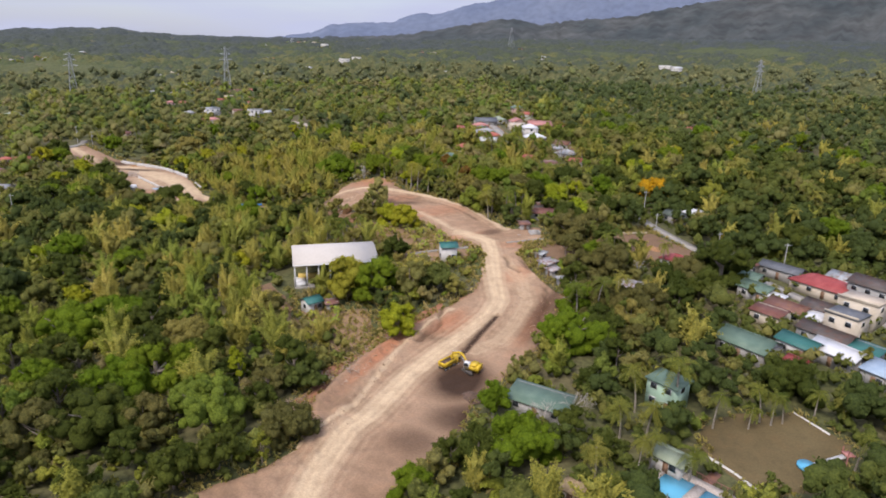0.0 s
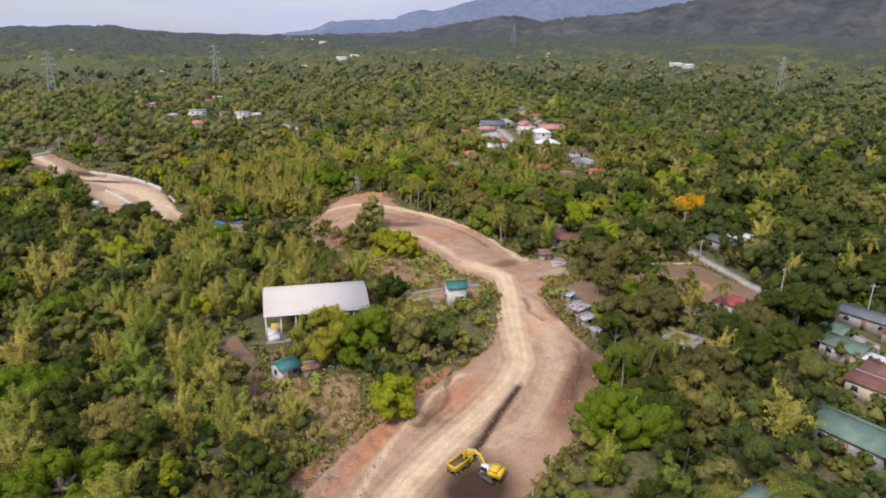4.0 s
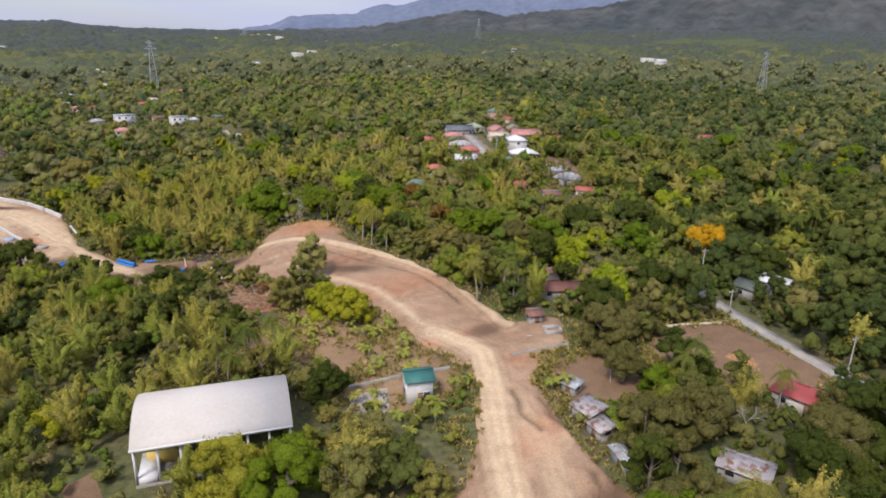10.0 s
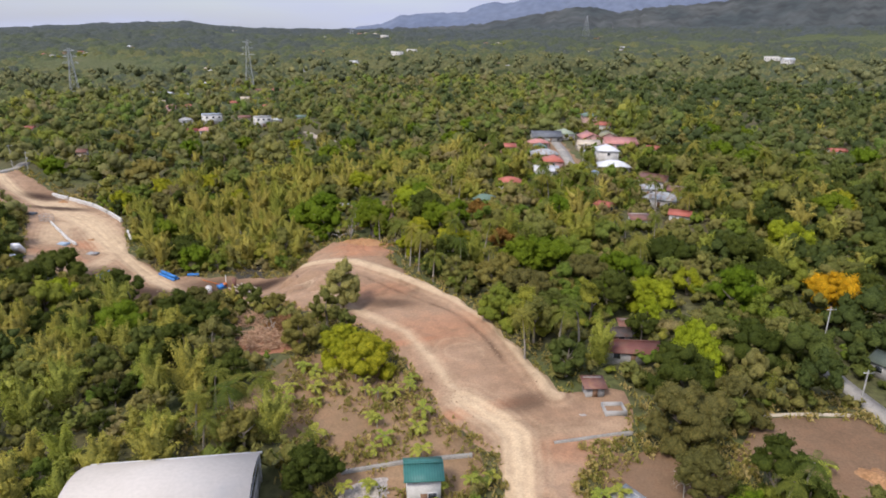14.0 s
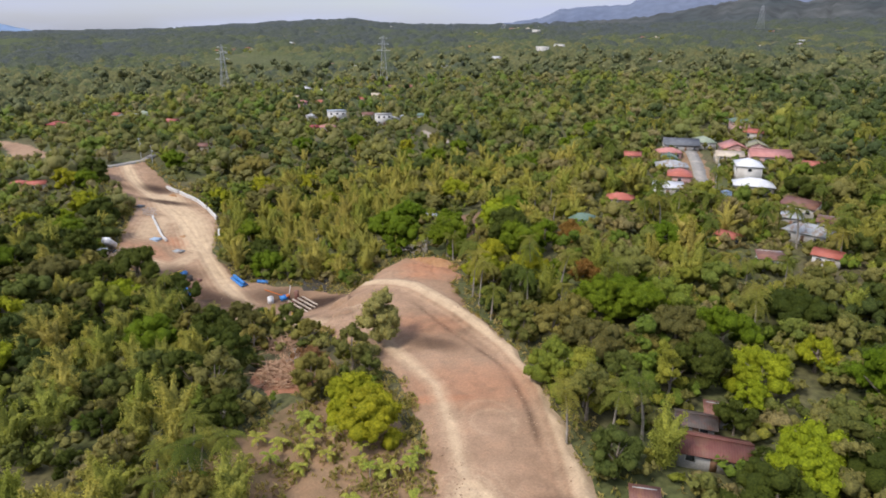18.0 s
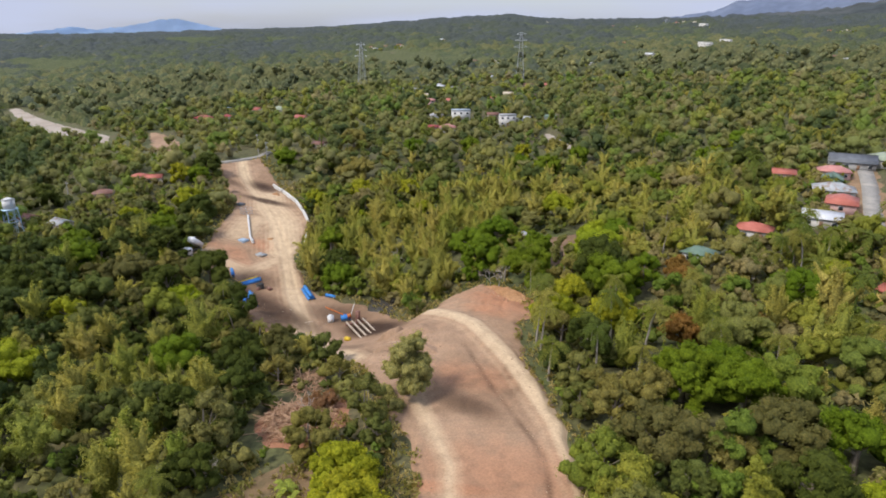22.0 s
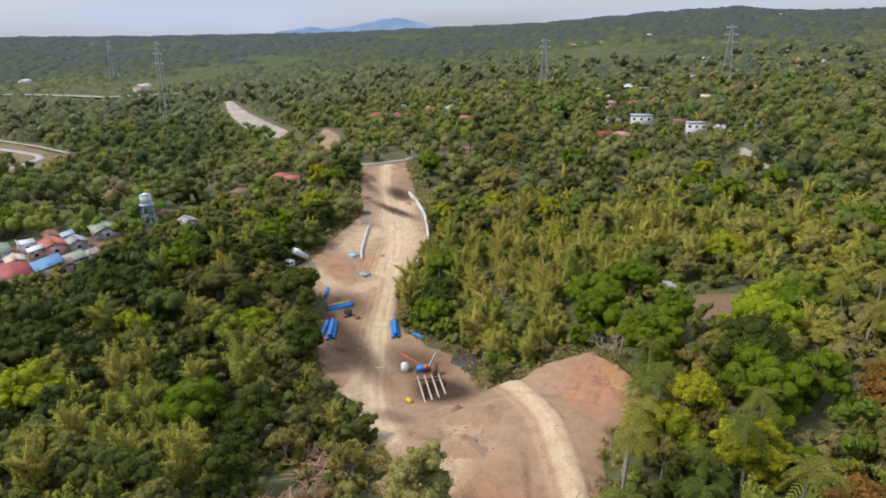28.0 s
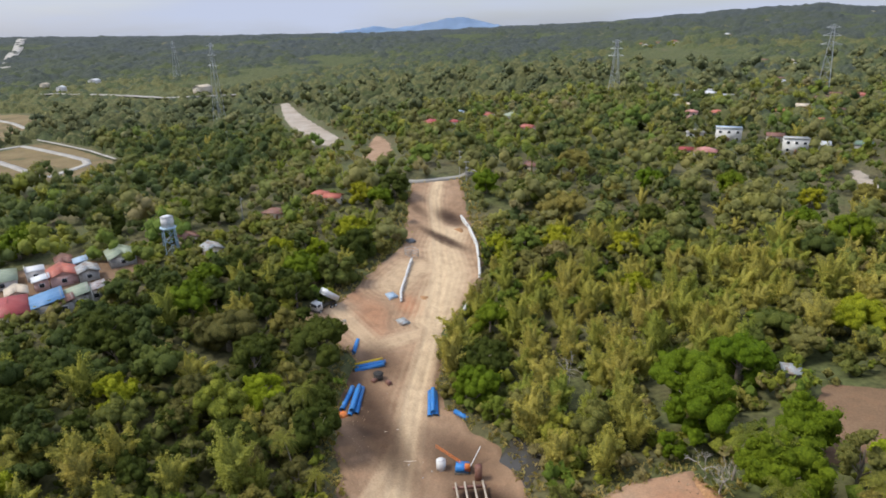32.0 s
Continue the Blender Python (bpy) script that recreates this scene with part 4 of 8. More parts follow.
special("round_tree", "tall dense green tree above the palms", -90, 262, 6.5, 11.5, leaf_dark, 18)
special("lime_tree", "bright lime-green spreading tree among the palms", -82, 240, 5.2, 8.0, leaf_lime, 17)
special("rust_tree", "tree with orange-brown dry leaves", -62, 250, 3.6, 6.5, leaf_rust)
special("rust_tree", "small tree with rusty orange foliage", -80, 276, 3.2, 6.0, leaf_rust)

# trees that stand out by their colour or size
for lab, x, y, rad, ht, mat_ in (
    ("rounded green tree below the metal shacks", 0.8, 141.5, 4.9, 8, leaf_bright),
    ("dull green tree below the metal shacks", 9.0, 143.0, 5.5, 8, leaf_greydark),
    ("dull grey-green tree beside the bare yard", -5.9, 177.0, 4.1, 7, leaf_greydark),
    ("yellow-green tree among darker trees", -20.6, 229.6, 5.6, 8, leaf_lime),
    ("small yellow-green tree in the eastern woods", -10.4, 215.6, 4.5, 7, leaf_lime),
    ("rounded yellow-green tree in the eastern woods", 6.2, 280.3, 6.7, 8, leaf_lime),
    ("dull olive tree behind the graded bank", -45.6, 221.2, 6.1, 9, leaf_greydark),
    ("dark green tree behind the graded bank", -28.7, 225.9, 5.5, 9, leaf_dark),
    ("dense dark green tree beside the rust-roofed house", -11.2, 199.2, 6.5, 9, leaf_dark),
    ("green tree on the rise behind the plateau", -103.1, 284.7, 5.7, 8, leaf_bright),
    ("bright lime-green tree among the palms", -85.6, 247.6, 4.6, 8, leaf_lime),
    ("spreading lime-green tree among the palms", -73.4, 246.6, 5.0, 8, leaf_lime),
    ("tall green tree behind the plateau", -134.2, 271.4, 6.1, 9, leaf_bright),
    ("tall green tree behind the plateau", -112.7, 265.1, 4.7, 9, leaf_bright),
    ("pale yellow-green tree behind the plateau", -109.0, 283.7, 4.2, 7, leaf_lime),
    ("flat-topped fresh green tree", -50.6, 242.0, 6.2, 8, leaf_bright),
    ("dull grey-green tree in the eastern woods", -36.2, 235.5, 5.7, 9, leaf_greydark),
    ("pale olive tree behind the bank", -54.1, 222.3, 4.0, 8, leaf_grey),
    ("small olive tree beside the cleared brush", -95.5, 200.5, 3.0, 5, leaf_grey),
    ("vine-covered tree beside the works", -118.6, 199.6, 4.6, 7, leaf_greydark),
    ("dark olive tree in the eastern woods", -20.6, 254.8, 6.9, 9, leaf_dark),
    ("fresh green tree in the eastern woods", -29.2, 238.8, 5.7, 9, leaf_bright),
    ("tall dense green tree among coconut palms", -84.0, 258.6, 7.0, 10, leaf_bright),
    ("rounded bright green tree near the clearing", -134.3, 262.4, 7.1, 9, leaf_bright),
    ("broad bright green tree with rounded boughs", -52.2, 236.4, 5.8, 9, leaf_bright),
    ("broad green tree with rounded boughs", -44.9, 240.4, 5.8, 9, leaf_bright),
    ("tree with orange-brown dry leaves", -55.7, 261.4, 3.4, 6, leaf_rust),
    ("small tree with rusty dry foliage", -75.1, 270.4, 3.9, 6, leaf_rust),
    ("lime-green tree at the small clearing", -110.1, 280.7, 3.4, 7, leaf_lime),
    ("dry olive tree at the edge of the plateau", -53.6, 229.5, 4.1, 8, leaf_grey),
    ("tall dry olive tree beside the works", -231.4, 280.9, 8.0, 10, leaf_grey),
    ("yellow-green tree in the bamboo", -139.7, 300.6, 6.2, 8, leaf_lime),
    ("yellow-green tree beside the small clearing", -101.6, 274.6, 7.5, 9, leaf_lime),
    ("dark leafy tree at the edge of the works", -161.4, 233.9, 5.8, 9, leaf_dark),
    ("dense dark tree beside the works", -223.1, 214.4, 7.0, 8, leaf_dark),
    ("tall dry olive tree above the works", -273.7, 302.9, 8.0, 11, leaf_grey),
    ("dark tree beside the graded cut", -272.5, 233.2, 6.5, 9, leaf_dark),
    ("dull grey-green tree in the western woods", -178.4, 183.2, 7.5, 9, leaf_greydark),
    ("broad green tree in the western woods", -119.5, 180.0, 5.9, 9, leaf_bright),
    ("dark green tree beside the works", -113.6, 189.5, 5.1, 9, leaf_dark),
    ("yellow-green tree in the western woods", -131.8, 154.3, 5.8, 9, leaf_lime),
    ("broad green tree with rounded boughs", -98.1, 87.6, 8.0, 9, leaf_bright),
    ("broad green tree in the western woods", -94.3, 96.5, 7.1, 9, leaf_bright),
    ("spreading green tree with rounded boughs", -69.5, 81.5, 8.0, 9, leaf_bright),
    ("broad green tree in the southern woods", -73.1, 74.4, 7.4, 8, leaf_bright),
    ("dark green tree in the southern woods", -67.2, 65.0, 7.3, 9, leaf_dark),
    ("dry brownish tree in the southern woods", -75.3, 95.5, 6.5, 7, leaf_grey),
    ("mixed green tree in the southern woods", -53.2, 75.6, 7.1, 9, leaf_tree),
    ("small round tree beside the raw bank", -49.2, 87.4, 4.0, 6, leaf_greydark),
    ("slender lime-green tree standing above the scrub", -55.4, 86.8, 1.8, 9, leaf_lime),
    ("dull green tree beside the raw bank", -38.2, 76.5, 5.3, 7, leaf_greydark),
    ("broad green tree beside the dirt road", 2.2, 123.9, 7.7, 9, leaf_bright),
    ("dull olive tree beside the dirt road", 4.3, 144.9, 5.7, 8, leaf_greydark),
    ("tall dark green tree beside the east village", 33.2, 169.4, 7.4, 12, leaf_dark),
    ("fresh green tree beside the dirt road", -7.5, 94.9, 3.2, 7, leaf_bright),
    ("dense green tree below the east village", 42.5, 117.4, 6.0, 8, leaf_dark),
    ("dark green tree beside the dirt road", 8.1, 126.9, 5.1, 8, leaf_dark),
    ("dull olive tree in the eastern grove", 15.8, 142.0, 5.6, 9, leaf_greydark),
    ("broad green tree at the foot of the road", -0.4, 84.1, 7.0, 8, leaf_bright),
    ("dull green tree in front of the red-roofed house", 24.5, 165.0, 5.6, 8, leaf_greydark),
    ("bushy olive tree covering the corner of the red-roofed house", 26.8, 173.0, 3.8, 7, leaf_greydark),
    ("dense dark tree in front of the red-roofed house", 20.2, 158.5, 5.0, 8, leaf_dark),
    ("broad green tree beside the red-roofed house", 29.5, 158.0, 5.4, 8, leaf_dark),
    ("dark green tree at the foot of the road", -5.8, 80.3, 4.1, 7, leaf_dark)):
    special("tree", lab, x, y, rad, ht, mat_, 20 if rad > 4 else 13, 0.22, "", 0.08)

special("felled_crown", "heap of felled branches with dead brown leaves", -90.2, 195.5, 3.6, 2.6, leaf_dead, 13, 0.2, "", -0.2)

# leafless trees
bark_bleached = surface("bark_bleached", (0.30, 0.27, 0.23), (0.42, 0.39, 0.34), 1.2, 0.9, grain=10)


def bare_tree(x, y, height, label):
    """A trunk that forks four times into thin bare twigs."""
    tubes = []

    def fork(p, d, ln, r, level):
        q = p + d * ln
        bend = p + d * ln * 0.5 + rng.normal(size=3) * ln * 0.07
        tubes.append(tube([p, bend, q], [r, r * 0.8, r * 0.62], 5 if level > 1 else 4))
        if level == 0:
            return
        for k in range(3):
            e = d + rng.normal(size=3) * 0.55 + np.array([0, 0, 0.08])
            fork(q if k else bend + (q - bend) * 0.5, e / np.linalg.norm(e), ln * rng.uniform(0.62, 0.82), r * 0.58, level - 1)
    fork(np.array([0, 0, -0.3]), np.array([0.05, 0.03, 1.0]), height * 0.34, height * 0.024, 4)
    v, q = merge(tubes)
    trunk_q, twig_q = q[:16], q[16:]
    ob = tagged(new("bare_tree"), label, "tree", "bare trees")
    for nm, qq in (("trunk", trunk_q), ("branchwork", twig_q)):
        limb = new(nm, mesh_np("bare_" + nm, v, qq, material=bark_bleached, smooth=True))
        limb.parent = ob
        if nm == "branchwork":
            tagged(limb, "thin bare pale branches", kind="stuff")
    ob.matrix_basis = Matrix.LocRotScale((x, y, float(land(x, y))), Euler((0, 0, rng.uniform(0, 6.28))), (1, 1, 1))
    TAKEN.append((x, y, height * 0.22))


for x, y, h in ((5.5, 96.5, 8.5), (1.5, 93, 7), (-109.5, 250.5, 6.5), (-114, 251, 5), (13, 168, 6), (-8, 176, 5), (-90.5, 192, 4), (-38, 99, 3.4), (-41, 94, 4), (20, 233, 7), (-44, 222, 6), (-150, 246, 8)):
    bare_tree(x, y, h, "leafless pale tree with a fan of thin branches")

# palms that stand out one by one
for x, y, s in ((-38, 199.5, 1.05), (-33, 203, 1.0), (-30, 207, 1.05), (-70, 226, 1.1), (-76, 230, 1.1), (-80, 233, 1.1), (-84, 238, 1.0), (-88, 243, 1.05), (-93, 248, 1.0), (-100, 251, 0.95),
                (-66, 233, 1.0), (-60, 236, 1.0), (-72, 244, 1.05), (-64, 243, 1.1), (-55, 232, 0.95), (-76, 250, 1.0), (-106, 256, 1.0), (-112, 254, 0.9), (-98, 262, 1.0), (-52, 246, 1.0), (-46, 252, 1.0),
                (-71, 161, 1.05), (-68.5, 165, 1.0), (-74.5, 164, 1.05), (-77, 159, 0.95), (-73, 156.5, 0.95), (-58, 163, 0.6), (-80, 166, 0.9), (-150, 198, 0.9), (-137, 196, 0.85), (-130, 199, 0.7),
                (16.3, 103.9, 0.85), (14.4, 95.1, 0.85), (18.5, 95.9, 0.9), (11.7, 82.9, 0.95), (25.2, 87.3, 0.9), (14.1, 77.3, 0.8), (19.4, 88.4, 0.7), (17.7, 86.1, 0.7), (29.1, 102.6, 0.7), (34.8, 104.2, 0.7), (36.8, 106.8, 0.7), (38.5, 106.4, 0.7), (45.8, 111.0, 0.8), (50.2, 110.4, 0.8), (22.9, 105.3, 1.25), (40.4, 107.4, 0.6), (49.2, 97.7, 0.7), (5, 140, 1.1), (9, 143, 1.1), (1, 137, 1.0), (12, 138, 1.0),
                (-40, 270, 1.0), (-35, 262, 1.0), (-28, 255, 1.0), (-30, 300, 1.1), (-20, 295, 1.1), (-22, 310, 1.0), (-100, 300, 1.0), (-60, 300, 1.0), (-52, 310, 1.0), (-118, 290, 0.9)):
    TAKEN.append((x, y, 2.4 if -112 < x < -25 and 195 < y < 264 else 1.6 if x < 55 and y < 175 else 0.3))
    place(PALMS[int(rng.integers(4))], x, y, s * rng.uniform(0.95, 1.08))
for k in range(60):
    if k % 5 == 0:
        grove_x, grove_y = rng.uniform(-105, -18), rng.uniform(232, 315)
    x, y = grove_x + rng.normal() * 7, grove_y + rng.normal() * 7
    if y > 228 + max(0, (-x - 85) * 0.9) + 8 and not any(math.hypot(x - a, y - b) < r + 2.2 for a, b, r in TAKEN + HOUSE_SIGHT):
        TAKEN.append((x, y, 0.3))
        place(PALMS[int(rng.integers(4))], x, y, rng.uniform(0.8, 1.05))
for k in range(18):
    x, y = rng.uniform(-40, 40), rng.uniform(96, 240)
    if gap_to(SOUTH_ROAD, np.array([x]), np.array([y]), True)[0] > 6 and not inside(SOUTH_ROAD, np.array([x]), np.array([y]))[0] and x > -2 and not any(math.hypot(x - a, y - b) < r + 2.2 for a, b, r in TAKEN):
        TAKEN.append((x, y, 0.3))
        place(PALMS[int(rng.integers(4))], x, y, rng.uniform(0.75, 1.0))
for x, y in ((-75.0, 173.4), (-72.0, 175.6), (-67.8, 177.1), (-66.5, 174.4), (-64.4, 177.9), (-70.0, 172.6), (-57.4, 179.5), (-53.5, 183.5), (-63.7, 181.3), (-55.3, 179.2), (-49.3, 158.2), (-46.4, 157.0), (-47.0, 161.0), (-36.2, 160.4), (-33.8, 156.3), (-38.3, 163.7), (-33.4, 160.0), (-36.3, 153.1), (-72, 181), (-69, 181), (-65, 181), (-61, 181.5), (-55.5, 180.5), (-54.6, 179.6), (-52, 183), (-53, 172), (-52, 173), (-47, 178), (-46, 174), (-50, 167), (-49, 170), (-64, 174), (-58, 166), (-38.5, 157), (-37.5, 159), (-36.5, 158), (-39.5, 155.5), (-36, 161), (-43, 168), (-57, 125), (-54, 122), (-58, 119), (-52, 117), (-55, 114), (-50, 113), (-32, 170), (-34, 166), (-18, 170), (-15, 173), (6, 186), (8, 190)):
    TAKEN.append((x, y, 1.0))
    place(BANANAS[int(rng.integers(3))], x + rng.normal() * 0.8, y + rng.normal() * 0.8, rng.uniform(0.65, 1.0))


# ---- building blocks ----
def block(w, d, h, x=0.0, y=0.0, z=0.0):
    """A box centred on x, y, standing on z."""
    v = np.array([(a * w / 2 + x, b * d / 2 + y, c * h + z) for c in (0, 1) for a, b in ((-1, -1), (1, -1), (1, 1), (-1, 1))])
    return v, np.array([(0, 3, 2, 1), (4, 5, 6, 7), (0, 1, 5, 4), (1, 2, 6, 5), (2, 3, 7, 6), (3, 0, 4, 7)])


def slab(corners, thick):
    """A plate with thickness below four corners."""
    c = np.array(corners, float)
    v = np.concatenate([c, c - [0, 0, thick]])
    return v, np.array([(0, 1, 2, 3), (7, 6, 5, 4), (0, 4, 5, 1), (1, 5, 6, 2), (2, 6, 7, 3), (3, 7, 4, 0)])


def drum(radius, height, x=0.0, y=0.0, z=0.0, sides=14, axis_="z", taper=1.0):
    a = np.arange(sides) * 2 * np.pi / sides
    lo = np.stack([radius * np.cos(a), radius * np.sin(a), np.zeros(sides)], 1)
    hi = np.stack([radius * taper * np.cos(a), radius * taper * np.sin(a), np.full(sides, height)], 1)
    v = np.concatenate([lo, hi, [[0, 0, 0], [0, 0, height]]])
    i = np.arange(sides)
    j = (i + 1) % sides
    q = np.concatenate([np.stack([i, j, j + sides, i + sides], 1), np.stack([j, i, i * 0 + 2 * sides, i * 0 + 2 * sides], 1)[:, :4], np.stack([i + sides, j + sides, i * 0 + 2 * sides + 1, i * 0 + 2 * sides + 1], 1)])
    if axis_ == "x":
        v = v[:, [2, 0, 1]]
    if axis_ == "y":
        v = v[:, [1, 2, 0]]
    return v + [x, y, z], q


def part(name, vq, material, parent, label="", smooth=False):
    v, q = vq
    q = np.asarray(q)
    flat = q[:, 2] == q[:, 3]
    me = mesh_np(name, v, q[~flat] if (~flat).any() else None, q[flat][:, :3] if flat.any() else None, material, smooth)
    ob = new(name, me)
    ob.parent = parent
    if label:
        ob["label"] = label
    return ob


def thing(name, label, category, x, y, z=None, turn=0.0, group="", kind=""):
    ob = new(name)
    ob.matrix_basis = pose(x, y, float(land(x, y)) if z is None else z, 0, 0, turn)
    return tagged(ob, label, category, group, kind)


def roof_material(name, c1, c2, rust=None, rough=0.5):
    """Ribbed painted sheet metal with faded and rusty patches."""
    m, nt, b = base_material(name, rough)
    co = nt.nodes.new("ShaderNodeTexCoord").outputs["Object"]
    big, fine = noise_node(nt, 0.5, 5, co), noise_node(nt, 6.0, 3, co)
    r = ramp_of(nt, [(0.35, c1), (0.65, c2)])
    nt.links.new(big.outputs["Fac"], r.inputs["Fac"])
    col = r.outputs["Color"]
    wave = nt.nodes.new("ShaderNodeTexWave")
    wave.bands_direction = "X"
    wave.inputs["Scale"].default_value, wave.inputs["Distortion"].default_value = 0.9, 0.4
    nt.links.new(co, wave.inputs["Vector"])
    wr = ramp_of(nt, [(0.0, (0.82, 0.82, 0.82)), (0.25, (1, 1, 1)), (1.0, (1.05, 1.05, 1.05))])
    nt.links.new(wave.outputs["Fac"], wr.inputs["Fac"])
    col = mix_color(nt, 1.0, col, wr.outputs["Color"], "MULTIPLY")
    if rust:
        n = noise_node(nt, 0.9, 6, co)
        rr_ = ramp_of(nt, [(0.48, (0, 0, 0)), (0.62, (1, 1, 1))])
        nt.links.new(n.outputs["Fac"], rr_.inputs["Fac"])
        col = mix_color(nt, rr_.outputs["Color"], col, rust)
    nt.links.new(col, b.inputs["Base Color"])
    add_bump(nt, b, wave.outputs["Fac"], 0.4, 0.05)
    return m


RUST = (0.20, 0.10, 0.06)
ROOFS = {
    "green": roof_material("roof_green", (0.088, 0.142, 0.104), (0.130, 0.190, 0.138)), "palegreen": roof_material("roof_palegreen", (0.203, 0.242, 0.172), (0.281, 0.312, 0.218)),
    "rustred": roof_material("roof_rustred", (0.135, 0.050, 0.038), (0.185, 0.075, 0.055), (0.16, 0.075, 0.05)), "teal": roof_material("roof_teal", (0.030, 0.125, 0.110), (0.045, 0.150, 0.130)), "red": roof_material("roof_red", (0.328, 0.094, 0.062), (0.406, 0.133, 0.094)),
    "pink": roof_material("roof_pink", (0.374, 0.156, 0.133), (0.452, 0.211, 0.179)), "crimson": roof_material("roof_crimson", (0.240, 0.042, 0.040), (0.310, 0.066, 0.060)),
    "rust": roof_material("roof_rust", (0.150, 0.066, 0.050), (0.200, 0.105, 0.082), RUST), "grey": roof_material("roof_grey", (0.265, 0.289, 0.289), (0.359, 0.374, 0.374), (0.234, 0.172, 0.133)),
    "white": roof_material("roof_white", (0.515, 0.523, 0.530), (0.608, 0.608, 0.608)), "bluebright": roof_material("roof_bluebright", (0.085, 0.190, 0.340), (0.130, 0.250, 0.410)), "umber": roof_material("roof_umber", (0.070, 0.055, 0.046), (0.105, 0.086, 0.074), (0.10, 0.06, 0.045)), "moss": roof_material("roof_moss", (0.070, 0.088, 0.066), (0.105, 0.122, 0.094)), "dark": roof_material("roof_dark", (0.094, 0.101, 0.109), (0.140, 0.148, 0.156)),
    "beige": roof_material("roof_beige", (0.437, 0.359, 0.265), (0.515, 0.437, 0.335)), "olive": roof_material("roof_olive", (0.203, 0.195, 0.117), (0.257, 0.242, 0.156)),
    "blue": roof_material("roof_blue", (0.257, 0.343, 0.437), (0.343, 0.429, 0.515)), "thatch": surface("thatch", (0.234, 0.164, 0.086), (0.328, 0.242, 0.133), 1.0, 0.95, grain=20, grain_amount=0.4),
    "patch": roof_material("roof_patch", (0.281, 0.265, 0.265), (0.374, 0.343, 0.328), (0.164, 0.082, 0.055))}
WORDS = {"bluebright": "bright blue", "moss": "dark green", "umber": "dark brown", "rustred": "dark rust-red", "green": "green", "palegreen": "pale green", "teal": "teal", "red": "red", "pink": "faded pink", "crimson": "crimson", "rust": "rusty brown", "grey": "grey", "white": "white", "dark": "dark grey",
         "beige": "beige", "olive": "olive", "blue": "pale blue", "thatch": "thatched straw", "patch": "patched silver and rust"}
wall_white = surface("wall_white", (0.484, 0.468, 0.437), (0.577, 0.562, 0.530), 0.4, 0.85, grain=4, grain_amount=0.1, dirt=(0.351, 0.320, 0.273))
wall_cream = surface("wall_cream", (0.452, 0.390, 0.296), (0.515, 0.452, 0.359), 0.4, 0.85, grain=4, grain_amount=0.1)
wall_grey = surface("wall_grey", (0.281, 0.273, 0.257), (0.359, 0.351, 0.328), 0.5, 0.9, grain=5, grain_amount=0.15, dirt=(0.203, 0.187, 0.164))
wall_pink = surface("wall_pink", (0.437, 0.265, 0.234), (0.499, 0.328, 0.296), 0.4, 0.85, grain=4, grain_amount=0.1)
wall_yellow = surface("wall_yellow", (0.515, 0.367, 0.094), (0.562, 0.421, 0.140), 0.4, 0.8, grain=4, grain_amount=0.1)
wall_green = surface("wall_green", (0.281, 0.406, 0.296), (0.343, 0.468, 0.359), 0.4, 0.8, grain=4, grain_amount=0.1)
trim_white = surface("trim_white", (0.530, 0.523, 0.507), (0.593, 0.585, 0.569), 1.0, 0.6, grain=6, grain_amount=0.06)
pane_dark = surface("pane_dark", (0.025, 0.03, 0.035), (0.05, 0.055, 0.06), 1.0, 0.15, grain=3, grain_amount=0.1, bump=0.02)
door_brown = surface("door_brown", (0.16, 0.09, 0.05), (0.22, 0.13, 0.08), 1.2, 0.6, grain=9)
steel_grey = surface("steel_grey", (0.30, 0.31, 0.32), (0.42, 0.43, 0.44), 0.8, 0.5, 0.6, grain=5)
galvanised = surface("galvanised", (0.390, 0.406, 0.413), (0.468, 0.484, 0.491), 0.8, 0.45, 0.5, grain=5)


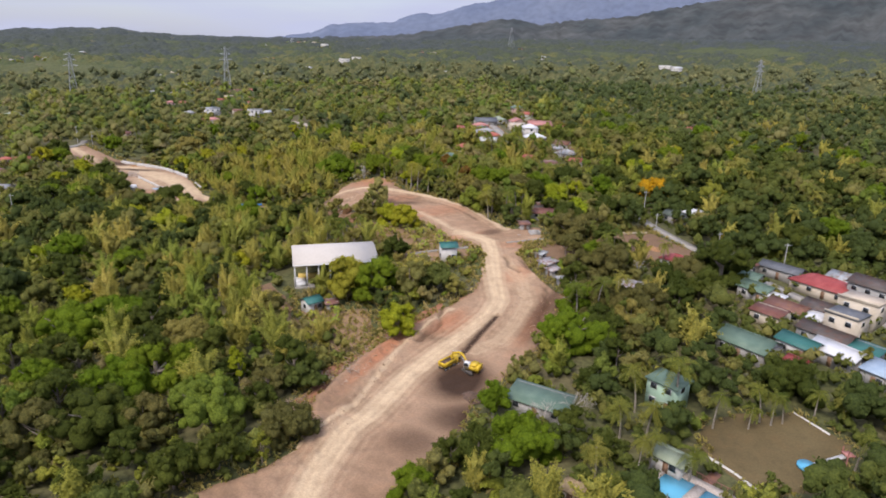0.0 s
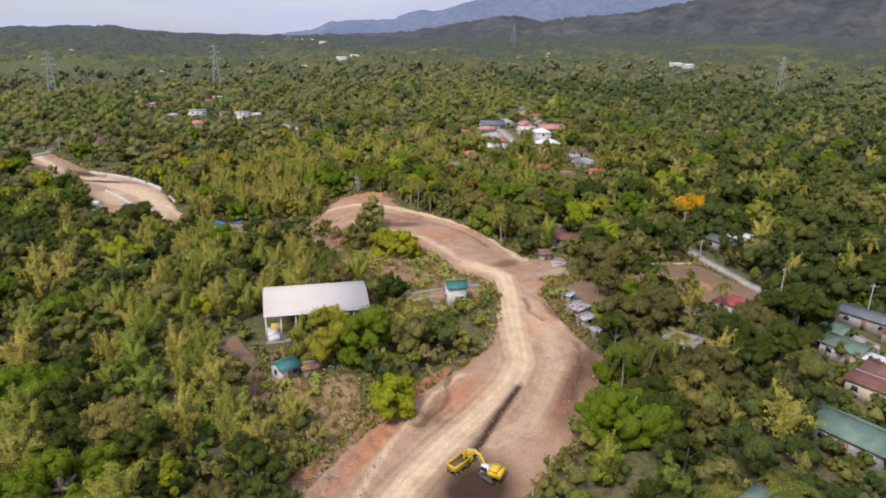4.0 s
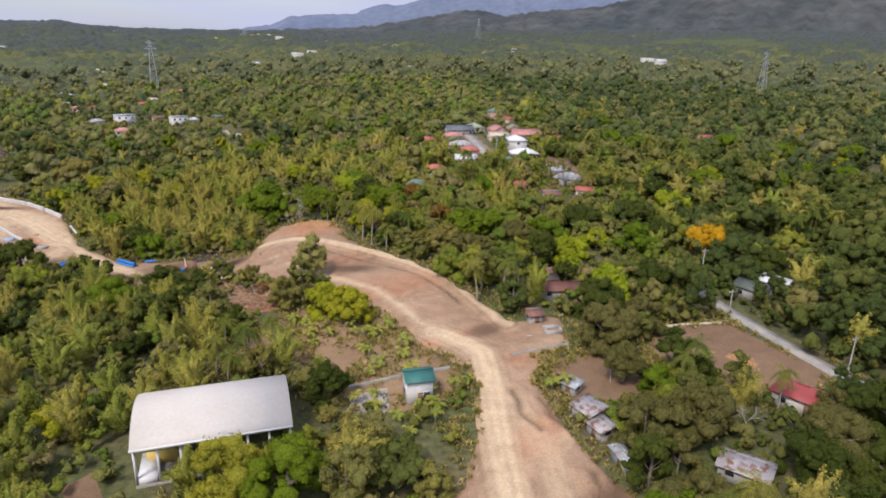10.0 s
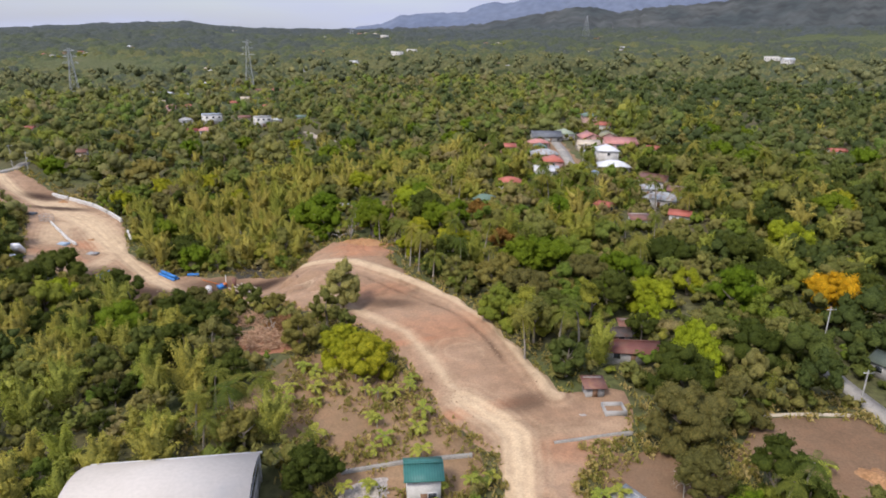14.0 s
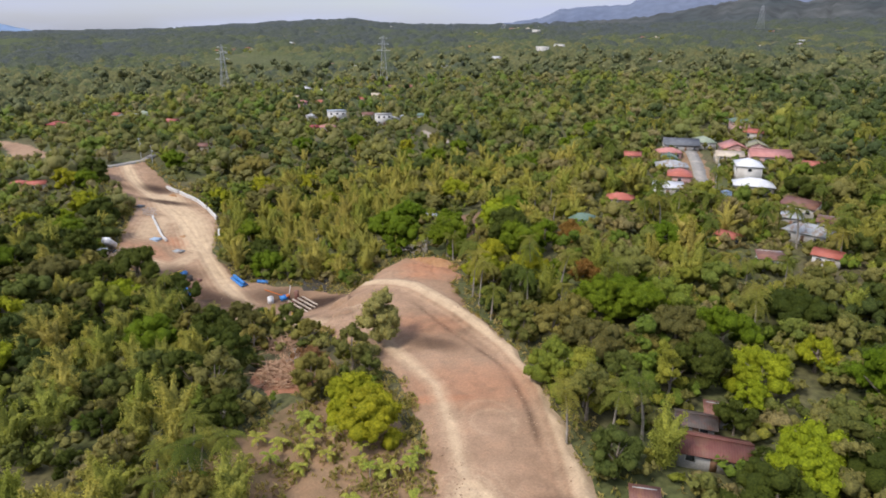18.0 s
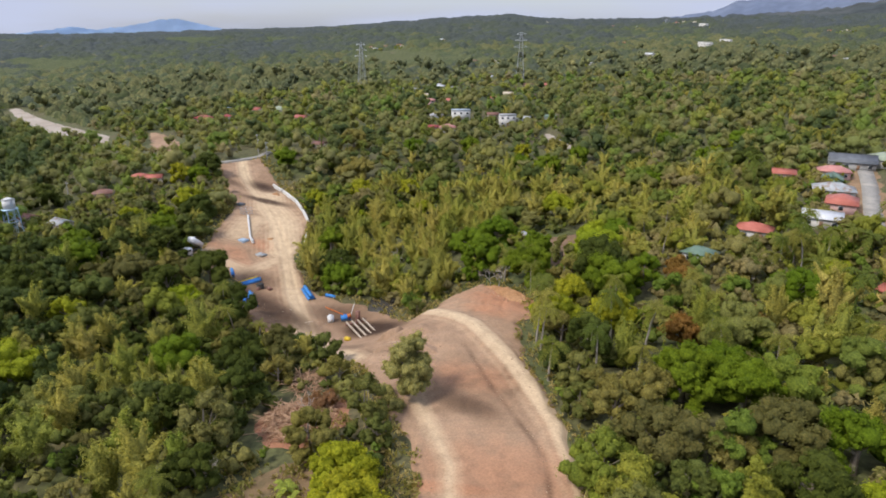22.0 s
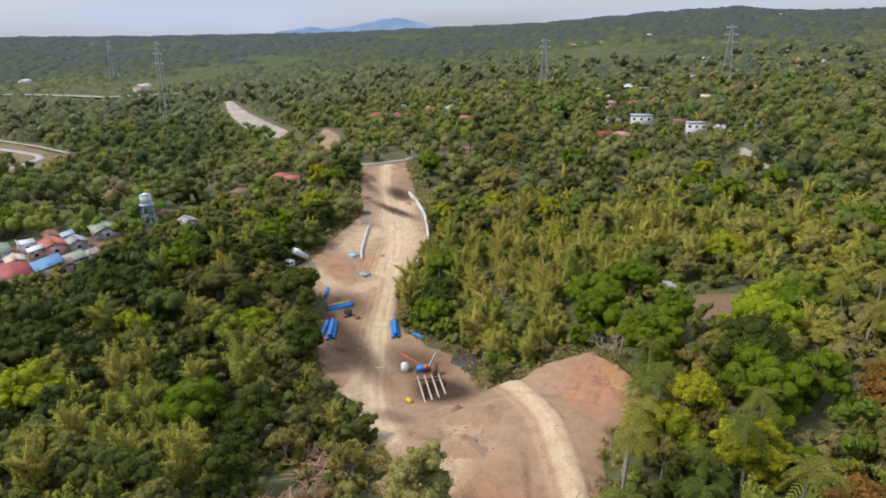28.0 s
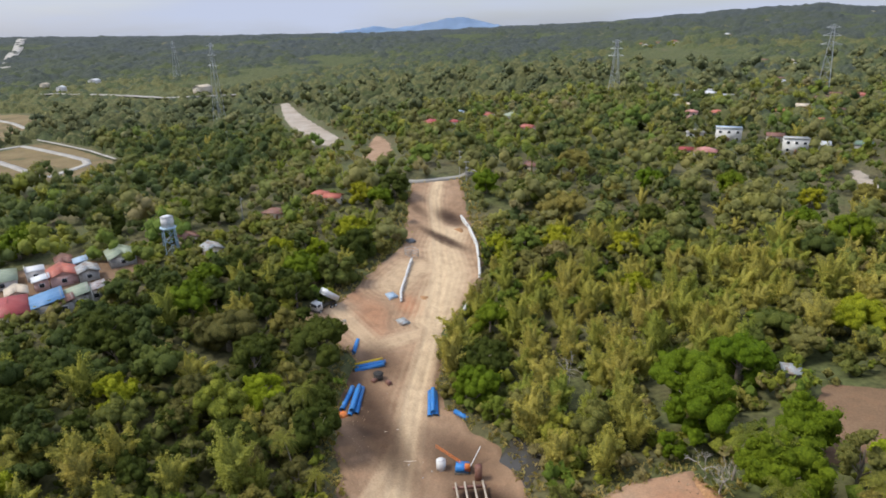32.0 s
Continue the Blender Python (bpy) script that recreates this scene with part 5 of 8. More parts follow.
def house(x, y, width, roof="red", turn=0.0, depth=None, height=2.9, kind="gable", walls=None, storeys=1, label=None, category="house", group="", name="house", pitch=0.42, keep=0.62):
    if group:
        width, depth = width * 0.84, depth * 0.84
    depth = depth or width * 0.72
    walls = walls or wall_white
    h = height * storeys
    TAKEN.append((x, y, max(width, depth) * keep))
    # keep tall trees off the line from house to camera
    if "east" not in group and math.hypot(x + 20, y - 120) > 160:
        away = math.hypot(x + 20, y - 120)
        for k in (2.5, 7.0, 12.0) if away > 160 else (1.5, 5.0):
            SIGHT.append((x - (x + 20) / away * (width * 0.4 + k), y - (y - 120) / away * (width * 0.4 + k), width * 0.38 + 4.6))
    zs = [float(land(x + a * width * 0.4, y + b * depth * 0.4)) for a in (-1, 1) for b in (-1, 1)]
    ob = thing(name, label or f"{'two-storey' if storeys > 1 else 'small'} house with a {WORDS[roof]} {'straw' if roof == 'thatch' else 'metal'} roof", category, x, y, float(np.mean(zs)), turn, group)
    th, base = 0.16, -1.0
    for wv in (block(width, th, h - base, 0, -depth / 2 + th / 2, base), block(width, th, h - base, 0, depth / 2 - th / 2, base),
               block(th, depth - 2 * th, h - base, -width / 2 + th / 2, 0, base), block(th, depth - 2 * th, h - base, width / 2 - th / 2, 0, base)):
        part("wall", wv, walls, ob)
    eave = 0.45
    w2, d2, rise = width / 2 + eave, depth / 2 + eave, (depth / 2 + eave) * pitch
    drop = h - 0.12
    mat = ROOFS[roof]
    if kind == "gable":
        for s in (-1, 1):
            c = [(-w2, s * d2, drop), (w2, s * d2, drop), (w2, 0, drop + rise), (-w2, 0, drop + rise)]
            part("roof", slab(c if s < 0 else c[::-1], 0.10), mat, ob)
        part("ridge_cap", block(2 * w2, 0.3, 0.07, 0, 0, drop + rise - 0.02), mat, ob)
        for s in (-1, 1):
            xx = s * (width / 2 - 0.08)
            tri = np.array([(xx - 0.07, -depth / 2, h), (xx - 0.07, depth / 2, h), (xx - 0.07, 0, h + rise * 0.82), (xx + 0.07, -depth / 2, h), (xx + 0.07, depth / 2, h), (xx + 0.07, 0, h + rise * 0.82)])
            part("gable_wall", (tri, np.array([(0, 1, 2, 2), (5, 4, 3, 3), (0, 3, 4, 1), (1, 4, 5, 2), (2, 5, 3, 0)])), walls, ob)
    elif kind == "hip":
        r = max(0.2, w2 - d2)
        a = [(-w2, -d2, drop), (w2, -d2, drop), (w2, d2, drop), (-w2, d2, drop), (-r, 0, drop + rise), (r, 0, drop + rise)]
        v = np.array(a + [(p[0], p[1], p[2] - 0.12) for p in a[:4]])
        q = np.array([(0, 1, 5, 4), (2, 3, 4, 5), (1, 2, 5, 5), (3, 0, 4, 4), (6, 7, 1, 0), (7, 8, 2, 1), (8, 9, 3, 2), (9, 6, 0, 3), (9, 8, 7, 6)])
        part("roof", (v, q), mat, ob)
        part("ridge_cap", block(2 * r, 0.3, 0.08, 0, 0, drop + rise - 0.04), mat, ob)
    elif kind == "flat":
        part("roof", block(width + 0.3, depth + 0.3, 0.22, 0, 0, h), mat, ob)
        part("parapet", block(width + 0.3, 0.15, 0.5, 0, -depth / 2 - 0.08, h + 0.22), walls, ob)
    else:
        part("roof", slab([(-w2, -d2, drop + 0.1), (w2, -d2, drop + 0.1), (w2, d2, drop + 0.1 + depth * 0.22), (-w2, d2, drop + 0.1 + depth * 0.22)], 0.08), mat, ob)
        part("gable_wall", block(width, 0.16, depth * 0.2, 0, depth / 2 - 0.08, h), walls, ob)
    for s in range(storeys):
        z0 = s * height + 1.0
        n = max(1, int(width / 2.8))
        for k in range(n):
            xx = -width / 2 + (k + 0.5) * width / n
            if s == 0 and k == n // 2:
                d = part("door", block(0.9, 0.07, 2.05, xx, -depth / 2 - 0.03, 0), door_brown, ob)
                part("knob", block(0.08, 0.06, 0.08, xx + 0.33, -depth / 2 - 0.09, 1.0), steel_grey, d)
                if n > 1:
                    continue
                xx += 1.1 if width > 3.4 else 0
                if width <= 3.4:
                    continue
            win = part("window", block(1.3, 0.06, 1.2, xx, -depth / 2 - 0.02, z0), trim_white, ob)
            part("pane", block(1.1, 0.04, 1.0, xx, -depth / 2 - 0.06, z0 + 0.1), pane_dark, win)
        for sx in (-1, 1):
            win = part("window", block(0.06, 1.3, 1.2, sx * (width / 2 + 0.02), 0, z0), trim_white, ob)
            part("pane", block(0.04, 1.1, 1.0, sx * (width / 2 + 0.06), 0, z0 + 0.1), pane_dark, win)
    return ob


# ---- covered hall ----
hall_roof = surface("hall_roof", (0.440, 0.402, 0.352), (0.480, 0.444, 0.394), 0.12, 0.75, grain=2.0, grain_amount=0.05, dirt=(0.359, 0.351, 0.343))
HL, HD, HZ = 21.8, 15.0, 6.4
hall_turn = math.degrees(math.atan2(12.3, 17.9))
hx0, hy0 = -62.1 - 0.565 * HD / 2, 137.6 + 0.826 * HD / 2
hall = thing("covered_hall", "open-sided covered hall with white posts under a white vaulted metal roof", "hall", hx0, hy0, 0.7, hall_turn)
for k in (-8, 0, 8):
    TAKEN.append((hx0 + k * 0.826, hy0 + k * 0.565, 8.2))
nseg = 18
arc = [(-HL / 2 - 0.2, -HD / 2 - 0.3 + (HD + 0.6) * k / nseg) for k in range(nseg + 1)]
vv, qq = [], []
for k, (a, b_) in enumerate(arc):
    zz = HZ + 2.6 * (1 - (b_ / (HD / 2 + 0.3)) ** 2)
    vv += [(a, b_, zz), (-a, b_, zz), (a, b_, zz - 0.12), (-a, b_, zz - 0.12)]
for k in range(nseg):
    o = 4 * k
    qq += [(o, o + 1, o + 5, o + 4), (o + 2, o + 6, o + 7, o + 3), (o, o + 4, o + 6, o + 2), (o + 1, o + 3, o + 7, o + 5)]
qq += [(0, 2, 3, 1), (4 * nseg, 4 * nseg + 1, 4 * nseg + 3, 4 * nseg + 2)]
part("roof", (np.array(vv), np.array(qq)), hall_roof, hall, "white vaulted metal roof", True)
part("gutter", block(HL + 0.4, 0.25, 0.3, 0, -HD / 2 - 0.42, HZ - 0.3), trim_white, hall)
part("gutter", block(HL + 0.4, 0.25, 0.3, 0, HD / 2 + 0.42, HZ - 0.3), trim_white, hall)
part("floor_slab", block(HL, HD, 0.9, 0, 0, -0.6), concrete, hall, "grey concrete court floor")
for k in range(8):
    xx = -HL / 2 + 0.2 + k * (HL - 0.4) / 7
    for s in (-1, 1):
        part("post", block(0.34, 0.34, HZ + 0.35, xx, s * (HD / 2 - 0.2), -0.3), trim_white, hall)
    part("truss", block(0.14, HD - 0.6, 0.3, xx, 0, HZ - 0.25), steel_grey, hall)
part("back_wall", block(HL - 0.8, 0.16, 2.4, 0, HD / 2 - 0.1, 0.3), wall_cream, hall)
part("end_wall", block(0.16, HD - 0.8, 4.2, HL / 2 - 0.3, 0, 0.3), wall_grey, hall)
part("stage_front", block(5.0, 0.2, 2.2, -HL / 2 + 3.6, -HD / 2 + 4.5, 0.3), wall_yellow, hall, "yellow painted board")
part("ramp", block(2.6, 5.0, 1.3, -HL / 2 + 1.6, -HD / 2 + 2.6, 0.0), trim_white, hall, "white concrete bench step")

# ---- houses ----
house(-39.6, 162.6, 4.4, "teal", 31, 4.2, 4.4, "gable", wall_white, 1, "small white block house with a bright teal metal roof", pitch=0.4, keep=0.75)
house(-60.7, 122.5, 3.8, "teal", 62, 3.6, 2.8, "gable", wall_white, 1, "small white hut with a green metal roof", "hut", name="hut")
house(-56.5, 124.6, 2.6, "rust", 40, 2.2, 2.0, "shed", wall_grey, 1, "low grey lean-to with a rusty roof beside the hut", "shed", name="shed")
V = math.degrees(math.atan2(-55, 25))
i_ = 0
for x, y, w, c, kind_, wl_, st in (
        (-88.3, 456.6, 10.5, "green", "hip", wall_pink, 2), (-97.4, 404, 13, "dark", "gable", wall_grey, 1), (-91, 414, 10.5, "palegreen", "hip", wall_white, 1), (-95.5, 386, 8.5, "pink", "hip", wall_pink, 1),
        (-91, 374.5, 7, "green", "gable", wall_green, 1), (-85, 361.5, 10, "grey", "hip", wall_white, 1), (-77.5, 349, 9.5, "red", "hip", wall_pink, 1), (-75, 331.5, 8.2, "white", "gable", wall_white, 1),
        (-76, 405, 12, "pink", "gable", wall_pink, 1), (-72.5, 387, 9, "beige", "gable", wall_cream, 1), (-69, 412, 10, "olive", "gable", wall_pink, 1), (-60, 394, 13, "pink", "gable", wall_pink, 1),
        (-58.5, 360, 10, "white", "hip", wall_white, 2), (-52.5, 345, 10.5, "white", "hip", wall_grey, 1)):
    house(x, y, w * 1.28, c, V + (90 if i_ % 2 else 0) + rng.uniform(-5, 5), w * 0.92, 2.9, kind_, wl_, st, group="village houses")
    i_ += 1
for x, y, w, c, kind_, wl_, tr in (
        (-82.6, 312.5, 7.4, "red", "hip", wall_white, 20), (-82.5, 288.5, 6.4, "green", "hip", wall_white, 12), (-44.3, 293, 4.6, "red", "gable", wall_yellow, -20), (-34.9, 329, 8.8, "rust", "gable", wall_white, -15),
        (-29.1, 307, 9.4, "grey", "hip", wall_white, -10), (-35, 316, 4.6, "grey", "shed", wall_grey, 10), (-26, 317, 5.4, "rust", "shed", wall_grey, 5), (-22.1, 292.4, 5.4, "red", "gable", wall_white, 0),
        (-32.2, 283.6, 5.2, "rust", "shed", wall_white, 25), (-115, 377, 5.5, "red", "hip", wall_white, 10), (-106.6, 375.1, 6.4, "red", "gable", wall_pink, 30), (-42.8, 383.5, 6.2, "red", "gable", wall_cream, 12), (-79, 445, 7.8, "red", "gable", wall_white, 15)):
    house(x, y, w * 1.25, c, tr, w * 0.92, 2.9, kind_, wl_, 1, group="village houses", pitch=0.45)
for x, y, w, c, kind_, wl_, st in (
        (-307, 394, 13, "blue", "flat", wall_white, 2), (-283.5, 366.4, 10, "pink", "hip", wall_white, 1), (-289, 361, 6, "crimson", "gable", wall_pink, 1), (-319.6, 385.4, 9, "grey", "hip", wall_white, 1), (-273.5, 401, 11, "grey", "flat", wall_white, 2),
        (-271, 411, 8, "white", "gable", wall_white, 1), (-295, 409, 8, "rust", "gable", wall_cream, 1), (-359.5, 425, 9, "red", "hip", wall_white, 1), (-354, 405.5, 7, "pink", "hip", wall_pink, 2), (-391, 431, 8, "beige", "gable", wall_cream, 1),
        (-428, 442, 9, "grey", "gable", wall_white, 1), (-440.6, 437, 7, "white", "gable", wall_white, 1), (-434, 464, 8, "white", "gable", wall_white, 1), (-434, 474, 7, "grey", "gable", wall_white, 1), (-405.6, 466, 9, "grey", "gable", wall_grey, 1),
        (-388, 467, 8, "red", "hip", wall_cream, 1), (-343.5, 452, 6, "red", "gable", wall_cream, 1), (-349, 470, 8, "beige", "gable", wall_yellow, 1), (-365, 497, 10, "rust", "hip", wall_cream, 1), (-371, 511, 7, "rust", "gable", wall_white, 1),
        (-359, 516, 10, "red", "hip", wall_pink, 1), (-311.5, 449, 5, "red", "gable", wall_white, 1), (-261, 422, 6.5, "green", "shed", wall_grey, 1), (-328, 473, 6, "rust", "gable", wall_cream, 1)):
    house(x, y, w, c, 45 + rng.uniform(-12, 12), w * 0.75, 3.0, kind_, wl_, st, group="houses on the north-west rise")
for x, y, w, c, kind_, wl_ in (
        (-462, 549, 9, "rust", "gable", wall_cream), (-445, 532, 12, "white", "gable", wall_white), (-375, 322.6, 9, "red", "gable", wall_pink),
        (-441, 283.4, 13, "crimson", "hip", wall_pink), (-430, 295.4, 8, "crimson", "hip", wall_white), (-476, 311, 8, "blue", "gable", wall_white), (-443, 321, 10, "red", "gable", wall_white), (-427, 331, 13, "palegreen", "hip", wall_grey)):
    house(x, y, w, c, 20 + rng.uniform(-25, 25), w * 0.7, 3.0, kind_, wl_, 1, group="houses far across the forest")
for x, y, w, c, kind_, wl_ in (
        (-1021, -123, 14, "beige", "gable", wall_cream), (-920, -72, 16, "white", "gable", wall_white), (-1020, -61, 18, "white", "gable", wall_white), (-789, 106, 22, "beige", "gable", wall_cream),
        (-444.5, 864, 18, "white", "flat", wall_white), (-459, 932, 15, "white", "flat", wall_white), (-441, 756, 11, "white", "gable", wall_white), (-452, 674, 10, "white", "gable", wall_white), (3.6, 918, 18, "white", "flat", wall_white),
        (17.6, 882, 14, "white", "gable", wall_white), (-740, 1327, 18, "white", "flat", wall_white), (-709, 1557, 20, "white", "flat", wall_white), (-420, 463, 11, "white", "gable", wall_white), (27, 412, 8, "red", "gable", wall_white), (-552, 2808, 30, "white", "flat", wall_white)):
    house(x, y, w, c, rng.uniform(-30, 30), w * 0.6, 3.6, kind_, wl_, 1 if w < 14 else 2, group="white buildings in the distance")
far_rng = np.random.default_rng(5)
for k in range(64):  # small white and red roofs scattered over the far slope
    if k % 4 == 0:
        az0, dist0 = far_rng.uniform(8, 66), far_rng.uniform(640, 2100)
    az_, dist_ = radians(az0 + far_rng.normal() * 1.6), dist0 * (1 + far_rng.normal() * 0.05)
    w = far_rng.uniform(6, 9.5) * (0.85 + dist_ / 4000)
    house(-30 - dist_ * math.sin(az_), 130 + dist_ * math.cos(az_), w, ("white", "grey", "red", "white", "beige", "rust")[k % 6], far_rng.uniform(-40, 40), w * 0.7, 3.2, ("gable", "hip", "gable")[k % 3], (wall_white, wall_cream)[k % 2], 1, group="white buildings in the distance")
for x, y, w, d, c, kind_, wl_, tr in (
        (-226.7, 122.9, 10, 7, "palegreen", "hip", wall_white, 22),
        (-213.7, 121.5, 8, 6, "teal", "gable", wall_cream, 22),
        (-203.5, 133.4, 12.5, 7.5, "crimson", "hip", wall_cream, 22),
        (-204.6, 141.0, 8.5, 6.5, "bluebright", "shed", wall_grey, 22),
        (-207.4, 146.5, 7, 5, "palegreen", "shed", wall_grey, 22),
        (-203.1, 144.9, 4.5, 4, "rust", "shed", wall_grey, 22),
        (-209.5, 149.9, 5, 4.5, "patch", "shed", wall_grey, 22),
        (-224.5, 138.2, 8.5, 6.5, "red", "gable", wall_pink, 22),
        (-229.4, 130.0, 5, 4.5, "white", "flat", wall_white, 22),
        (-220.5, 134.4, 4, 3.5, "white", "shed", wall_pink, 22),
        (-224.7, 144.2, 6, 5, "grey", "gable", wall_grey, 22),
        (-234.6, 135.6, 8, 4, "rust", "gable", wall_grey, 22),
        (-235.3, 149.8, 9.5, 7, "palegreen", "gable", wall_grey, 22),
        (-213.3, 131.4, 6, 4.5, "beige", "gable", wall_cream, 22),
        (-229.7, 112.8, 5, 5, "grey", "gable", wall_grey, 22),
        (-196.9, 125.9, 6, 4.5, "rust", "gable", wall_cream, 22),
        (-232.7, 140.2, 4.5, 3, "blue", "shed", wall_grey, 22),
        (-245.0, 166.6, 6.5, 5, "rust", "gable", wall_cream, 22),
        (-232.4, 174.6, 6, 5, "grey", "gable", wall_cream, 22),
        (-273.1, 207.1, 5.5, 4.125, "red", "hip", wall_cream, 65),
        (-267.7, 211.3, 6, 4.5, "red", "gable", wall_cream, 65),
        (-259.5, 191.8, 7, 5.25, "rust", "hip", wall_cream, 65),
        (-286, 291, 6.2, 5, "rust", "gable", wall_cream, 30)):
    house(x, y, w * 1.12, c, tr, d * 1.12, 2.8, kind_, wl_, 1, group="houses west of the works", keep=0.5)
E2 = -38
for x, y, w, d, c, kind_, wl_, st in (
        (40.2, 171.1, 7.5, 6, "green", "gable", wall_white, 1),
        (41.8, 163.3, 8, 6, "green", "gable", wall_white, 1),
        (39.9, 180.8, 6.5, 5, "rust", "hip", wall_cream, 1),
        (58.0, 171.5, 14.5, 9, "crimson", "hip", wall_cream, 1),
        (64.0, 176.5, 8.5, 7, "grey", "gable", wall_grey, 1),
        (67.2, 166.6, 10, 7, "umber", "gable", wall_grey, 2),
        (62.3, 155.9, 8.5, 7, "beige", "flat", wall_cream, 2),
        (42.5, 149.0, 7, 4, "rustred", "shed", wall_cream, 1),
        (47.3, 153.6, 9, 5.5, "rust", "gable", wall_white, 1),
        (54.4, 155.9, 7, 6, "umber", "gable", wall_cream, 1),
        (57.1, 146.1, 7, 6.5, "dark", "flat", wall_cream, 2),
        (53.0, 141.8, 11, 5.5, "umber", "gable", wall_grey, 1),
        (37.1, 132.8, 11, 8.5, "green", "gable", wall_grey, 1),
        (47.0, 135.4, 8, 5.5, "teal", "gable", wall_white, 1),
        (53.7, 133.7, 9.5, 6.5, "white", "gable", wall_grey, 1),
        (58.6, 135.1, 5.5, 4.5, "teal", "shed", wall_grey, 1),
        (59.3, 127.4, 5, 5, "blue", "shed", wall_grey, 1),
        (45.2, 126.7, 3.6, 3, "crimson", "gable", wall_white, 1),
        (49.3, 179.8, 11, 5, "dark", "gable", wall_grey, 1),
        (45.0, 158.5, 4, 2.6, "white", "shed", wall_white, 1),
        (51.1, 149.5, 5.5, 3.5, "white", "shed", wall_cream, 1)):
    house(x, y, w * 1.12, c, E2 + rng.uniform(-4, 4), d * 1.12, 2.9, kind_, wl_, st, group="houses of the east village", keep=0.42)
house(21.4, 107.7, 5.6, "green", -30, 5, 2.8, "hip", wall_green, 2, "two-storey pale green villa with a green hipped roof", keep=0.7)
house(-0.0, 99.2, 11, "green", -12, 5, 2.5, "shed", wall_grey, 1, "long shed with a dull green metal roof under trees", "shed", name="shed")
house(22.5, 89.6, 4.8, "palegreen", -28, 3.6, 2.6, "gable", wall_white, 1, "white pool pavilion with a pale green roof", "pavilion", name="pavilion")
house(9.2, 78.2, 3.2, "thatch", -20, 2.8, 2.2, "hip", wall_cream, 1, "small straw-roofed garden hut", "hut", name="hut", pitch=0.6)
house(-11.0, 164.4, 4.0, "patch", -42, 3.4, 2.3, "shed", wall_grey, 1, "ramshackle shack with a patched silver and rusty roof", "shack", name="shack", keep=0.5)
house(-8.9, 160.8, 3.2, "patch", -46, 2.6, 2.0, "shed", wall_grey, 1, "ramshackle shack with rusty roof sheets", "shack", name="shack", keep=0.5)
house(-5.2, 154.6, 5.0, "grey", -58, 1.4, 2.0, "shed", wall_grey, 1, "narrow grey-roofed lean-to beside the yard", "shed", name="shed")
house(-14.4, 171.2, 2.6, "grey", -30, 2.2, 1.9, "shed", wall_grey, 1, "tiny grey metal shelter on the bare yard", "shed", name="shed")
house(-24.4, 194.4, 3.0, "rust", 28, 2.6, 2.1, "shed", wall_grey, 1, "small shack with a rusty roof beside the concrete box", "shack", name="shack")
house(21.8, 222.5, 6.8, "moss", -35, 5, 2.8, "gable", wall_grey, 1, "house with a dark green roof beside the paved lane")
house(27, 228, 7.5, "white", -35, 5, 2.8, "gable", wall_white, 1, "house with a long pale metal roof beside the lane")
house(22.8, 178, 7.6, "crimson", -32, 5.6, 2.8, "hip", wall_white, 1, "white house with a dull crimson hipped roof and small windows")
house(33, 183, 4.5, "grey", -38, 4, 2.6, "gable", wall_white, 1, "white house with a grey roof at the lane")
house(11.3, 156.5, 6.5, "patch", -20, 3.6, 2.2, "shed", wall_grey, 1, "low shed with a silver patched roof among trees", "shed", name="shed")
house(-21, 209, 9.0, "rustred", 22, 5, 2.4, "gable", wall_grey, 1, "long house with a dark rust-red roof under the trees")
house(-25, 213.6, 5, "umber", 22, 3.6, 2.3, "gable", wall_grey, 1, "small house with a dark metal roof")
house(-23.2, 217.7, 3.0, "rust", 22, 2.6, 2.2, "shed", wall_grey, 1, "small shed with a brown roof behind the dark-roofed house", "shed", name="shed")
house(-131, 279, 2.4, "grey", 60, 2.1, 2.0, "shed", wall_grey, 1, "small shelter with a grey metal roof at the clearing", "shed", name="shed")
house(-118.5, 269.5, 3.0, "patch", 62, 2.4, 2.0, "shed", wall_grey, 1, "low shed with a patched silver roof at the clearing", "shed", name="shed")
house(-113.5, 267, 2.4, "grey", 60, 2.0, 1.9, "shed", wall_grey, 1, "low shed with a grey metal roof at the clearing", "shed", name="shed")


# ---- towers and poles ----
def strut(a, b, r=0.08, sides=4):
    return tube([a, b], [r, r], sides)


pylon_steel = surface("pylon_steel", (0.26, 0.28, 0.29), (0.34, 0.36, 0.37), 0.3, 0.7, 0.2, grain=2)


